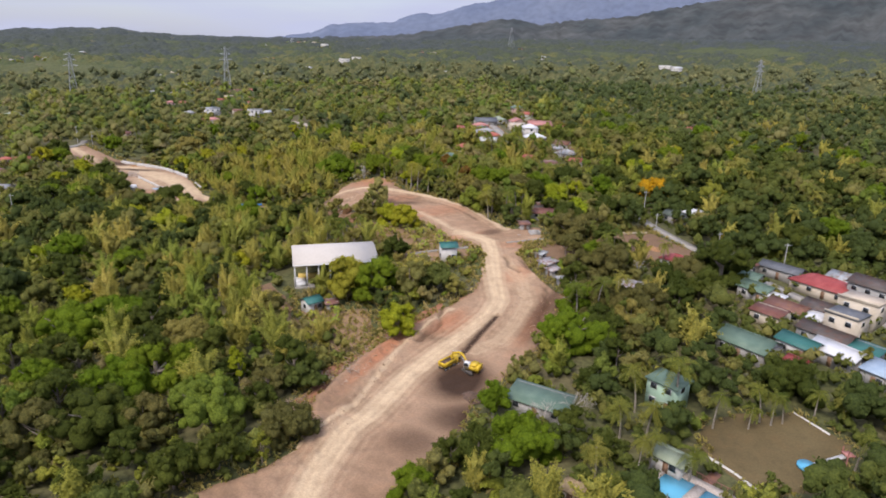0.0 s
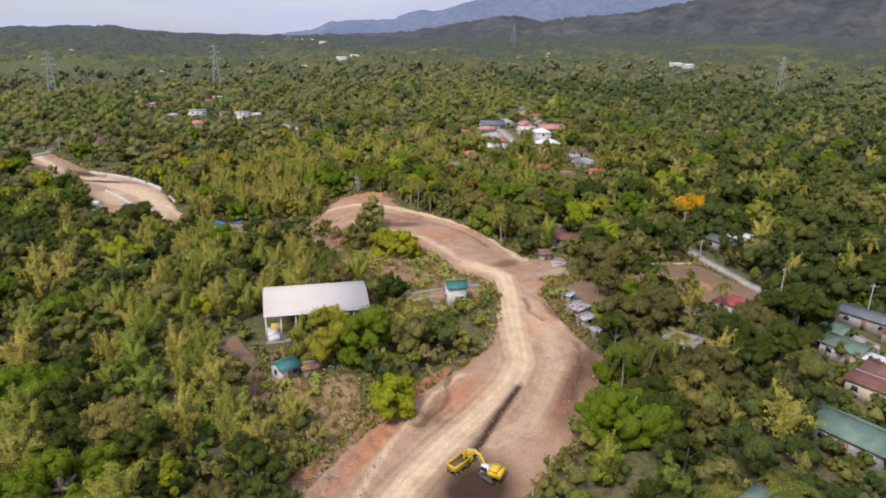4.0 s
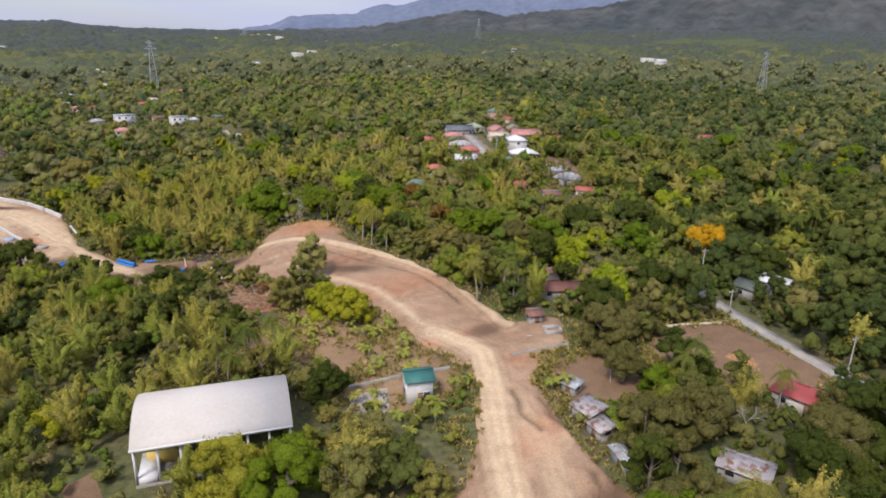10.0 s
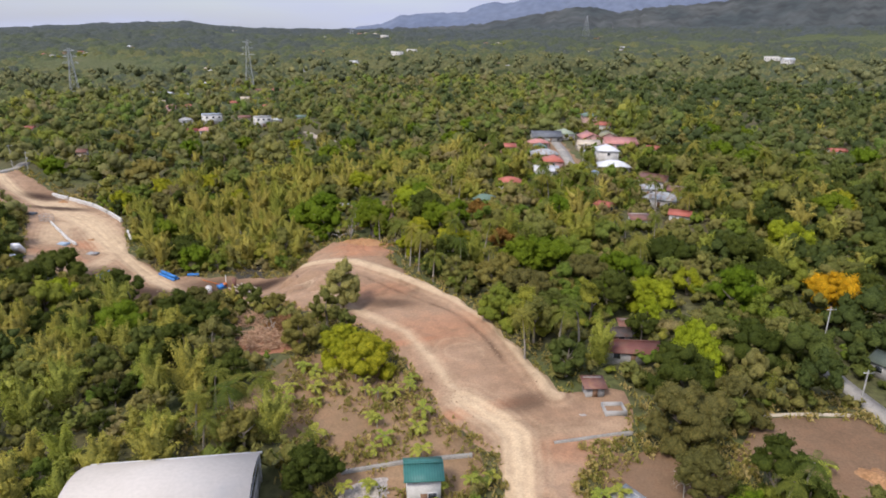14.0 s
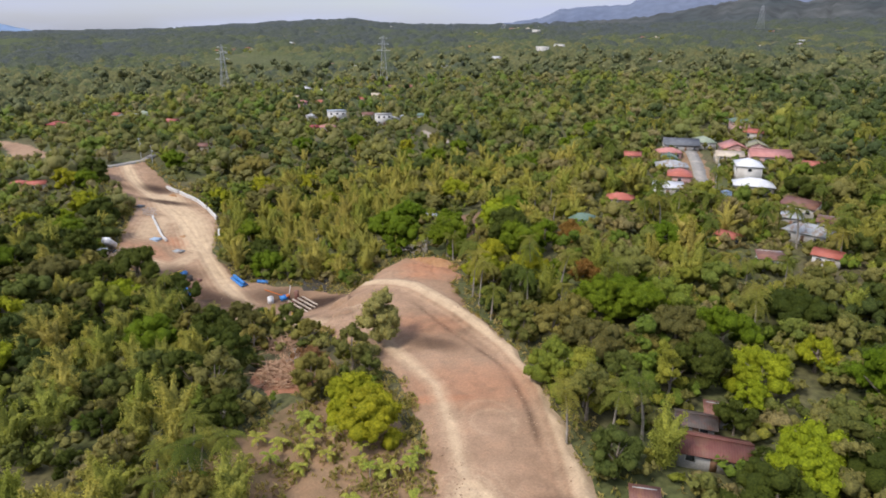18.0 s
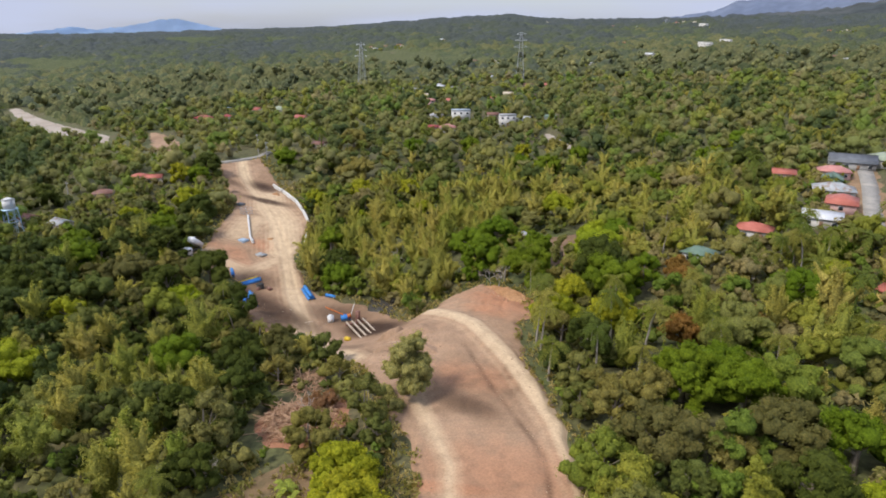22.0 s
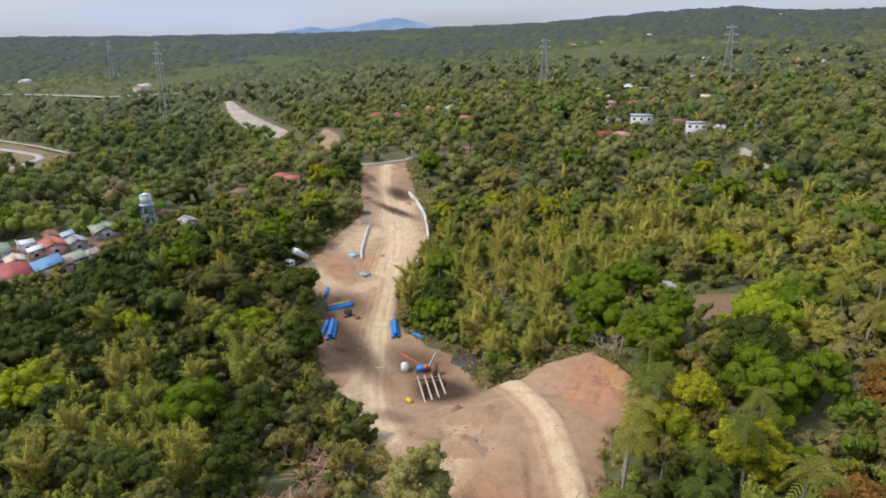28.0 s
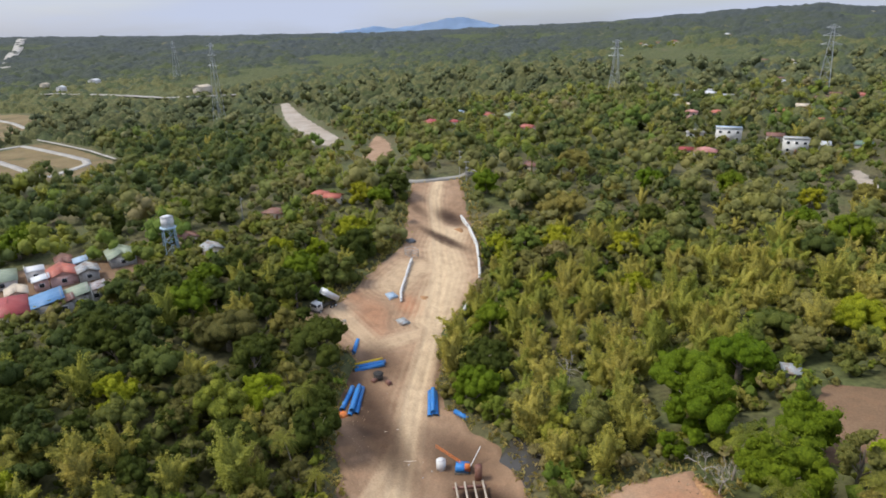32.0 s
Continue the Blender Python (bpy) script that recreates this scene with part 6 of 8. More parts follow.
def pylon(x, y, top, width=6.0):
    z0 = float(land(x, y))
    h = top - z0
    ob = thing("pylon", "tall grey steel lattice power pylon above the forest", "pylon", x, y, z0, 45, "power pylons")
    lv = [0, 0.22, 0.42, 0.6, 0.74, 0.86, 1.0]
    wd = [width / 2 * (1 - 0.86 * f) for f in lv]
    for sx, sy in ((-1, -1), (1, -1), (1, 1), (-1, 1)):
        part("leg", tube([(sx * w, sy * w, f * h) for w, f in zip(wd, lv)], [0.17] * len(lv), 4), galvanised, ob)
    for k in range(len(lv) - 1):
        a, b_ = wd[k], wd[k + 1]
        za, zb = lv[k] * h, lv[k + 1] * h
        br = []
        for (p, q) in (((-1, -1), (1, -1)), ((1, -1), (1, 1)), ((1, 1), (-1, 1)), ((-1, 1), (-1, -1))):
            br += [strut((p[0] * a, p[1] * a, za), (q[0] * b_, q[1] * b_, zb), 0.07), strut((q[0] * a, q[1] * a, za), (p[0] * b_, p[1] * b_, zb), 0.07), strut((p[0] * b_, p[1] * b_, zb), (q[0] * b_, q[1] * b_, zb), 0.06)]
        for piece in br:
            part("brace", piece, pylon_steel, ob)
    for f, l in ((0.74, 5.5), (0.86, 4.6), (0.97, 3.6)):
        part("crossarm", merge([strut((-l, 0, f * h), (l, 0, f * h), 0.18), strut((-l, 0, f * h), (0, 0, f * h + 1.8), 0.12), strut((l, 0, f * h), (0, 0, f * h + 1.8), 0.12)]), galvanised, ob)
    return ob


for x, y, top, w in ((-471, 421, 53, 7), (-381.5, 511.5, 61, 7), (-850, 1367, 88, 10), (-560, 145, 55, 7), (84, 615, 62, 6), (-330, 1420, 118, 12), (-930, 60, 52, 8)):
    pylon(x, y, top, w)

pole_grey = surface("pole_grey", (0.343, 0.335, 0.320), (0.421, 0.413, 0.390), 1.0, 0.85, grain=8)


def utility_pole(x, y, h=9.0, turn=0.0, drop=0.0):
    ob = thing("utility_pole", "grey concrete power pole with a crossarm and insulators", "power pole", x, y, None, turn, "power poles")
    TAKEN.append((x, y, 0.8))
    part("shaft", tube([(0, 0, -0.5), (0, 0, h)], [0.16, 0.10], 8), pole_grey, ob)
    part("crossarm", block(1.9, 0.10, 0.11, 0.3, 0.16, h - 0.7), galvanised, ob)
    for k in (-0.85, 0.0, 0.85):
        part("insulator", drum(0.045, 0.18, k + 0.3, 0.16, h - 0.59, 6), trim_white, ob)
    if h > 8.5:
        part("transformer", drum(0.25, 0.7, 0.42, 0, h - 3.2, 10), galvanised, ob, "grey transformer can")
    return ob


for x, y, h, a in ((-291, 262.3, 9.5, 70), (34, 193, 7, 40), (11.3, 230, 8, 30), (-66, 352, 9, 20), (-199, 152.6, 8, 10), (-263.3, 181, 8, 30), (50.5, 185.5, 8, 10), (16, 213.5, 5, 30), (-280, 262, 9, 70)):
    utility_pole(x, y, h, a)

steel_blue = surface("steel_blue", (0.30, 0.42, 0.52), (0.40, 0.52, 0.60), 0.8, 0.5, 0.3, grain=5)
tower = thing("water_tower", "white cylindrical water tank on a pale blue steel frame", "water tower", -240, 162.4, 2.0, 20)
TAKEN.append((-240, 162.4, 5))
for sx in (-1, 1):
    for sy in (-1, 1):
        part("leg", strut((sx * 1.9, sy * 1.9, -0.5), (sx * 1.5, sy * 1.5, 7.6), 0.16, 6), steel_blue, tower)
for za, zb in ((0.5, 3.6), (3.6, 7.0)):
    for (p, q) in (((-1, -1), (1, -1)), ((1, -1), (1, 1)), ((1, 1), (-1, 1)), ((-1, 1), (-1, -1))):
        part("brace", merge([strut((p[0] * 1.8, p[1] * 1.8, za), (q[0] * 1.65, q[1] * 1.65, zb), 0.07), strut((p[0] * 1.65, p[1] * 1.65, zb), (q[0] * 1.65, q[1] * 1.65, zb), 0.09)]), steel_blue, tower)
part("platform", drum(2.3, 0.25, 0, 0, 7.4, 16), steel_blue, tower)
tank = part("tank", drum(1.75, 3.0, 0, 0, 7.65, 20), trim_white, tower, "white steel tank", True)
part("lid", drum(1.85, 0.5, 0, 0, 10.65, 20, "z", 0.25), trim_white, tank)
part("ladder", merge([strut((1.95, k, -0.4), (1.95, k, 10.6), 0.05) for k in (-0.25, 0.25)] + [strut((1.95, -0.25, z), (1.95, 0.25, z), 0.04) for z in np.arange(0.4, 10.4, 0.6)]), steel_blue, tower)
tk = thing("water_tank", "large pale blue plastic water drum on the village lane", "water tank", -56, 329, None, 0)
TAKEN.append((-56, 329, 2.5))
part("stand", block(3.0, 3.0, 1.2, 0, 0, -0.3), concrete, tk)
part("body", drum(1.7, 2.6, 0, 0, 0.9, 18), ROOFS["blue"], tk, "pale blue ribbed drum", True)
part("lid", drum(1.7, 0.5, 0, 0, 3.5, 18, "z", 0.3), ROOFS["blue"], tk)

# ---- machines and site gear ----
stick_site = surface("stick_site", (0.36, 0.29, 0.22), (0.47, 0.40, 0.32), 1.5, 0.9, grain=9)
paint_yellow = surface("paint_yellow", (0.515, 0.343, 0.023), (0.577, 0.390, 0.031), 0.7, 0.5, grain=4, grain_amount=0.12, dirt=(0.343, 0.242, 0.109))
paint_white = surface("paint_white", (0.546, 0.546, 0.538), (0.624, 0.624, 0.616), 0.7, 0.45, grain=4, grain_amount=0.08, dirt=(0.406, 0.367, 0.312))
paint_blue = surface("paint_blue", (0.027, 0.148, 0.406), (0.039, 0.195, 0.468), 0.6, 0.5, grain=4, grain_amount=0.15, dirt=(0.125, 0.187, 0.312))
paint_orange = surface("paint_orange", (0.484, 0.133, 0.031), (0.546, 0.172, 0.047), 0.7, 0.5, grain=4, grain_amount=0.15)
rubber = surface("rubber", (0.025, 0.024, 0.023), (0.05, 0.046, 0.042), 1.5, 0.9, grain=10)
track_steel = surface("track_steel", (0.06, 0.055, 0.05), (0.11, 0.095, 0.08), 1.5, 0.8, 0.3, grain=8)
load_soil = surface("load_soil", (0.078, 0.051, 0.035), (0.125, 0.078, 0.055), 1.2, 0.95, grain=6, grain_amount=0.4, bump=0.8, bump_dist=0.15)
pile_orange = surface("pile_orange", (0.257, 0.133, 0.058), (0.328, 0.187, 0.094), 0.4, 0.95, grain=3, grain_amount=0.3, bump=0.6, bump_dist=0.1)
pile_grey = surface("pile_grey", (0.245, 0.215, 0.185), (0.330, 0.295, 0.255), 0.4, 0.95, grain=3, grain_amount=0.3, bump=0.6, bump_dist=0.1)


def excavator(x, y, turn, swing):
    ob = thing("excavator", "yellow crawler excavator digging beside the dirt road", "excavator", x, y, float(land(x, y)) + 0.15, turn)
    for s in (-1, 1):
        line = [(-1.7, 0.1), (-1.9, 0.45), (-1.6, 0.85), (1.6, 0.85), (1.9, 0.45), (1.7, 0.1)]
        v = np.array([(a, s * 1.15 + o, b_) for o in (-0.3, 0.3) for a, b_ in line])
        n = len(line)
        q = [(i, (i + 1) % n, (i + 1) % n + n, i + n) for i in range(n)] + [(0, 5, 4, 1), (1, 4, 3, 2), (n, n + 1, n + 4, n + 5), (n + 1, n + 2, n + 3, n + 4)]
        tr = part("track", (v, np.array(q)), track_steel, ob, "dark steel crawler track")
        for k in (-1.2, -0.4, 0.4, 1.2):
            part("roller", drum(0.22, 0.66, k, s * 1.15 - 0.33, 0.4, 10, "y"), track_steel, tr)
    part("undercarriage", block(2.2, 1.8, 0.5, 0, 0, 0.45), track_steel, ob)
    part("slew_ring", drum(0.8, 0.25, 0, 0, 0.95, 14), track_steel, ob)
    cs, sn = math.cos(radians(swing)), math.sin(radians(swing))

    def up(vq):
        v = vq[0].copy()
        v[:, 0], v[:, 1] = vq[0][:, 0] * cs - vq[0][:, 1] * sn, vq[0][:, 0] * sn + vq[0][:, 1] * cs
        return v, vq[1]
    part("house_body", up(block(3.0, 2.5, 0.95, -0.5, 0, 1.2)), paint_yellow, ob, "yellow upper body")
    part("engine_cover", up(block(1.6, 2.3, 0.5, -1.0, 0, 2.15)), paint_yellow, ob)
    part("counterweight", up(block(0.6, 2.5, 1.3, -2.2, 0, 1.15)), paint_yellow, ob)
    cab_ = part("cab", up(block(1.4, 1.0, 1.7, 0.6, 0.75, 1.2)), paint_white, ob, "pale operator cab")
    part("cab_glass", up(block(1.2, 1.04, 0.8, 0.68, 0.76, 1.95)), pane_dark, cab_)
    part("boom", up(merge([tube([(0.8, -0.2, 1.7), (2.3, -0.2, 3.9), (3.4, -0.2, 4.3), (5.0, -0.2, 3.6)], [0.3, 0.36, 0.34, 0.22], 4)])), paint_yellow, ob, "bent yellow boom")
    part("stick", up(tube([(4.9, -0.2, 3.9), (5.3, -0.2, 2.4), (5.2, -0.2, 1.1)], [0.26, 0.22, 0.15], 4)), paint_yellow, ob)
    part("boom_cylinder", up(strut((1.0, 0.15, 1.6), (2.6, 0.15, 3.6), 0.1, 8)), steel_grey, ob)
    part("stick_cylinder", up(strut((2.9, -0.2, 4.6), (5.0, -0.2, 4.2), 0.09, 8)), steel_grey, ob)
    bv = np.array([(a, c, b_) for c in (-0.75, 0.35) for a, b_ in ((5.4, 1.3), (4.6, 1.2), (4.3, 0.6), (4.7, 0.1), (5.3, 0.3))])
    part("bucket", up((bv, np.array([(0, 1, 6, 5), (1, 2, 7, 6), (2, 3, 8, 7), (3, 4, 9, 8), (0, 4, 3, 1), (1, 3, 2, 2), (5, 6, 8, 9), (6, 7, 8, 8)]))), track_steel, ob)
    return ob


def dump_truck(x, y, turn, paint, tip, label, load=True):
    ob = thing("dump_truck", label, "dump truck", x, y, float(land(x, y)) + 0.2, turn, "dump trucks")
    TAKEN.append((x, y, 4))
    part("chassis", block(6.6, 0.9, 0.35, 0, 0, 0.75), track_steel, ob)
    c = part("cab", block(1.7, 2.3, 1.9, 2.7, 0, 0.75), paint, ob, "flat-nosed cab")
    part("windscreen", block(0.06, 2.0, 0.8, 3.57, 0, 1.65), pane_dark, c)
    for s in (-1, 1):
        part("side_window", block(0.9, 0.06, 0.65, 2.9, s * 1.16, 1.75), pane_dark, c)
        part("headlight", block(0.06, 0.3, 0.2, 3.57, s * 0.85, 0.95), trim_white, c)
    part("bumper", block(0.25, 2.3, 0.35, 3.65, 0, 0.5), track_steel, ob)
    ct, st = math.cos(radians(tip)), math.sin(radians(tip))

    def tilt(vq):
        v = vq[0].copy()
        dx, dz = v[:, 0] + 3.1, v[:, 2] - 1.15
        v[:, 0], v[:, 2] = -3.1 + dx * ct - dz * st, 1.15 + dx * st + dz * ct
        return v, vq[1]
    bed = part("bed_floor", tilt(block(4.7, 2.4, 0.15, -0.75, 0, 1.15)), paint, ob, "dump bed")
    for s in (-1, 1):
        part("bed_side", tilt(block(4.7, 0.12, 1.15, -0.75, s * 1.14, 1.3)), paint, bed)
    part("bed_head", tilt(block(0.12, 2.16, 1.4, 1.54, 0, 1.3)), paint, bed)
    part("tailgate", tilt(block(0.12, 2.16, 1.0, -3.04, 0, 1.3)), paint, bed)
    if load:
        part("load", tilt(block(4.3, 2.0, 0.75, -0.75, 0, 1.35)), load_soil, bed, "dark earth load")
    for xx in (2.5, -1.2, -2.4):
        for s in (-1, 1):
            w_ = part("wheel", drum(0.52, 0.34, xx, s * 1.0 - 0.17, 0.4, 14, "y"), rubber, ob)
            part("rim", drum(0.27, 0.38, xx, s * 1.0 - 0.19, 0.4, 10, "y"), galvanised, w_)
    return ob


excavator(-15.8, 108.2, 150, 20).scale = (0.85, 0.85, 0.85)
dump_truck(-20.6, 108.8, 66, paint_yellow, 0, "yellow dump truck loaded with dark earth beside the excavator").scale = (0.75, 0.75, 0.75)
dump_truck(-195.5, 204.0, -50, paint_white, 38, "white dump truck tipping its raised bed at the site edge", False)


def mound(name, label, x, y, rx, ry, h, material, turn=0.0, seed=1.0, sink=0.15):
    n, m = 14, 26
    rr_, aa_ = np.meshgrid(np.linspace(0, 1, n), np.arange(m) * 2 * np.pi / m, indexing="ij")
    edge = 1 + 0.18 * np.sin(3 * aa_ + seed) + 0.1 * np.sin(7 * aa_ + seed * 2)
    px, py = rr_ * rx * np.cos(aa_) * edge, rr_ * ry * np.sin(aa_) * edge
    ct, st = math.cos(radians(turn)), math.sin(radians(turn))
    gx_, gy_ = x + px * ct - py * st, y + px * st + py * ct
    z = land(gx_, gy_) - sink + h * (np.cos(np.pi * np.clip(rr_, 0, 1)) * 0.5 + 0.5) * (1 + 0.22 * wobble(gx_, gy_, 1.3, seed)) + 0.16 * (1 - rr_)
    v = np.stack([gx_, gy_, z], -1).reshape(-1, 3)
    i, j = np.meshgrid(np.arange(n - 1), np.arange(m), indexing="ij")
    i, j = i.ravel(), j.ravel()
    k = (j + 1) % m
    q = np.stack([i * m + j, (i + 1) * m + j, (i + 1) * m + k, i * m + k], 1)
    return tagged(new(name, mesh_np(name, v, q, material=material, smooth=True)), label, "earth mound")


mound("earth_mound", "dark freshly dug earth heaped below the excavator", -12.6, 99.5, 3.0, 2.4, 0.8, load_soil, 20, 1.3, -0.2)
mound("earth_mound", "heap of orange-brown earth beside the white bag wall", -240, 249, 3.6, 2.2, 1.2, pile_orange, 10, 2.0)
mound("earth_mound", "low mound of orange earth on the cleared lot", 15.8, 191.5, 4.5, 3.2, 0.9, pile_orange, -30, 3.0)
mound("earth_mound", "pale spoil heap at the end of the plateau", -103, 221, 8, 5, 2.0, soil, 60, 4.0)
mound("earth_mound", "bank of orange earth cut below the palms", -103, 247.5, 13, 3.0, 1.9, pile_orange, -12, 5.0)
mound("earth_mound", "pale loose spoil tipped over the plateau's end", -94.8, 216.4, 6.0, 4.0, 2.2, soil, 40, 2.6)
mound("earth_mound", "low ridge of pale spoil at the plateau's end", -101.8, 213.4, 4.0, 2.6, 1.5, soil, 70, 3.4)
mound("earth_mound", "steep pale spoil slope above the dug pit", -106.5, 218.5, 4.5, 3.0, 2.4, soil, 60, 5.4)
mound("gravel_heap", "small heap of grey gravel on the site", -189, 208, 2.2, 1.6, 0.8, pile_grey, 0, 6.0)
mound("gravel_heap", "spread of pale rubble beside the concrete box", -24.5, 187.4, 2.8, 2.0, 0.5, pile_grey, 20, 7.0)
mound("earth_mound", "brown earth heap at the forest edge of the works", -184, 199.5, 3.5, 2.0, 1.0, load_soil, 20, 8.0)
mound("earth_mound", "heap of dry earth at the foot of the cut bank", -197, 229, 3.0, 2.2, 0.7, pile_orange, 10, 9.0)


def pipe(x, y, turn, length=8.0, r=0.45, z=None, lift=0.0, material=None, label="large blue steel pipe lying on the ground"):
    z = (float(land(x, y)) + r + 0.16 + lift) if z is None else z
    ob = thing("steel_pipe", label, "pipe", x, y, z, turn, "steel pipes")
    outer, q = tube([(-length / 2, 0, 0), (length / 2, 0, 0)], [r, r], 16)
    inner, q2 = tube([(-length / 2, 0, 0), (length / 2, 0, 0)], [r * 0.9, r * 0.9], 16)
    s = 16
    i = np.arange(s)
    j = (i + 1) % s
    n = len(outer)
    caps = np.concatenate([np.stack([i, i + n, j + n, j], 1), np.stack([i + s, j + s, j + s + n, i + s + n], 1)])
    part("shell", (np.concatenate([outer, inner]), np.concatenate([q, q2[:, ::-1] + n, caps])), material or paint_blue, ob, "", True)
    return ob


for k, (x, y, a, l) in enumerate(((-157.5, 207.0, 165, 9), (-158.0, 208.2, 166, 9), (-159.0, 206.0, 160, 8), (-169.5, 211.5, 100, 6.5), (-170.6, 211.8, 98, 6.5), (-154.5, 221.2, 168, 8.5), (-154.2, 222.3, 169, 8.0), (-149.0, 226.0, 30, 3.5), (-178, 209.5, 165, 6))):
    pipe(x, y, a, l)
pipe(-171.8, 211.6, 100, 6.0, 0.35, None, 0.0, paint_yellow, "yellow steel tube lying beside blue pipes")
pipe(-157.8, 207.5, 165, 8.5, 0.45, None, 0.8)
pipe(-154.4, 221.8, 168, 8.0, 0.45, None, 0.75)
ok_ = thing("drum_tank", "dark steel drum standing on the work site", "drum", -165.5, 212.8)
part("body", drum(1.0, 1.5, 0, 0, 0.1, 16), track_steel, ok_, "", True)
part("rim", drum(1.05, 0.12, 0, 0, 1.55, 16), rubber, ok_)
tp = thing("tarpaulin", "orange tarpaulin heaped beside the pipes", "tarpaulin", -153.8, 204.6)
part("sheet", (lambda a: (a[0] * [1, 1, 1] + np.c_[np.zeros(len(a[0])), np.zeros(len(a[0])), 0.15 * wobble(a[0][:, 0] * 9, a[0][:, 1] * 9, 1.0)], a[1]))(drum(1.3, 0.7, 0, 0, 0.1, 18, "z", 0.6)), paint_orange, tp)

rig = thing("drill_rig", "orange and blue foundation drill rig with a slanting mast", "drill rig", -134.5, 222.5, None, 70)
rig.scale = (0.72, 0.72, 0.72)
TAKEN.append((-134.5, 222.5, 3))
for s in (-1, 1):
    part("track", block(3.6, 0.6, 0.8, 0, s * 1.1, 0.15), track_steel, rig)
part("body", block(3.0, 2.4, 1.3, -0.2, 0, 0.95), paint_blue, rig, "blue machine body")
part("cab", block(1.2, 1.0, 1.5, 1.0, -0.7, 1.4), paint_orange, rig)
part("mast", merge([strut((1.2, 0.5 + k, 1.2), (-6.5, 2.2 + k, 5.2), 0.13) for k in (-0.35, 0.35)] + [strut((1.2 - 7.7 * f, 0.15 + 1.7 * f, 1.2 + 4 * f), (1.2 - 7.7 * (f + 0.1), 0.85 + 1.7 * (f + 0.1), 1.2 + 4 * (f + 0.1)), 0.07) for f in np.arange(0, 0.9, 0.1)]), paint_orange, rig, "orange lattice mast")
part("stay", strut((1.4, -0.2, 1.6), (3.6, 4.0, 4.4), 0.12, 6), trim_white, rig, "pale boom")
cs_ = thing("steel_casing", "rusty brown steel casing standing in the dug pit", "casing", -131.5, 224.2)
part("shell", drum(0.6, 3.2, 0, 0, -0.2, 16), ROOFS["rust"], cs_, "", True)
wtk = thing("white_tank", "white plastic tank beside the drill rig", "tank", -136.2, 219.2)
part("body", drum(0.8, 1.9, 0, 0, 0.1, 16), trim_white, wtk, "", True)
part("lid", drum(0.5, 0.2, 0, 0, 2.0, 12), trim_white, wtk)
water_mat, wnt, wb_ = base_material("dark_water", 0.12)
wb_.inputs["Base Color"].default_value = (0.055, 0.05, 0.042, 1)
add_bump(wnt, wb_, noise_node(wnt, 1.5, 3).outputs["Fac"], 0.15, 0.05)
CREEK = [(-116.5, 225), (-117, 218.5), (-125, 217), (-129, 219.5), (-131, 224), (-138, 231), (-146, 240), (-142, 243), (-135, 238), (-126, 231)]
tagged(sheet("water_creek", [CREEK], water_mat, 0.30, 0.8, rough_edge=0.8), "dark shallow creek water in the dug pit", "water", kind="structure")
frame_ = thing("pit_grillage", "frame of dusty steel beams laid over the dug pit", "steel frame", -122.8, 221.2, float(land(-122.8, 221.2)) + 0.75, -7.5)
for k in (-2.1, -0.7, 0.7, 2.1):
    part("beam", block(13.2, 0.26, 0.4, 0, k, 0), stick_site, frame_, "dusty tan steel beam")
for k in (-6.0, 6.2):
    part("crossbeam", block(0.35, 5.2, 0.4, k, 0, -0.42), ROOFS["rust"], frame_)
cage = thing("rebar_cage", "upright cage of grey reinforcing bars beside the bag wall", "rebar cage", -221.0, 230.0, None, 20)
for kx in (-1.8, 1.8):
    for ky in (-1.2, 1.2):
        part("post", strut((kx, ky, 0), (kx, ky, 2.8), 0.08), steel_grey, cage)
for z in (0.9, 1.8, 2.7):
    part("hoop", merge([strut((-1.8, k, z), (1.8, k, z), 0.06) for k in (-1.2, 1.2)] + [strut((k, -1.2, z), (k, 1.2, z), 0.06) for k in (-1.8, 1.8)]), steel_grey, cage)
part("mesh_panel", merge([strut((k, -1.2, 0.1), (k, -1.2, 2.7), 0.04) for k in np.arange(-1.5, 1.6, 0.5)]), steel_grey, cage)
yb_ = thing("generator", "small yellow generator on the bare ground", "generator", -122, 216.2, None, 20)
part("housing", block(1.4, 0.8, 0.9, 0, 0, 0.3), paint_yellow, yb_)
part("skid", block(1.6, 0.9, 0.14, 0, 0, 0.16), track_steel, yb_)
for x, y, a, mt, lb in ((-187.0, 221.3, 20, ROOFS["grey"], "stack of grey steel sheets on the site"), (-199.5, 220.5, 20, ROOFS["blue"], "stack of pale blue formwork panels"), (-232, 231.5, 15, ROOFS["dark"], "dark steel formwork frame")):
    st_ = thing("panel_stack", lb, "panel stack", x, y, None, a, "panel stacks")
    for k in range(4):
        part("panel", block(3.4 - 0.3 * (k % 2), 2.2, 0.16, 0.12 * (k % 2), 0.1 * k, 0.12 + 0.18 * k), mt, st_)
for k in range(26):
    a, r_ = rng.uniform(0, 6.28), rng.uniform(0.5, 4.5)
    x, y = (-138.5, 217.2) if k < 13 else (-152, 209.5)
    db = thing("plank", "pale timber plank lying on the bare earth", "plank", x + r_ * math.cos(a), y + r_ * math.sin(a) * 0.6, None, rng.uniform(0, 180), "loose planks")
    part("board", block(rng.uniform(1.2, 3.2), 0.28, 0.1, 0, 0, 0.17), ROOFS["beige"], db)

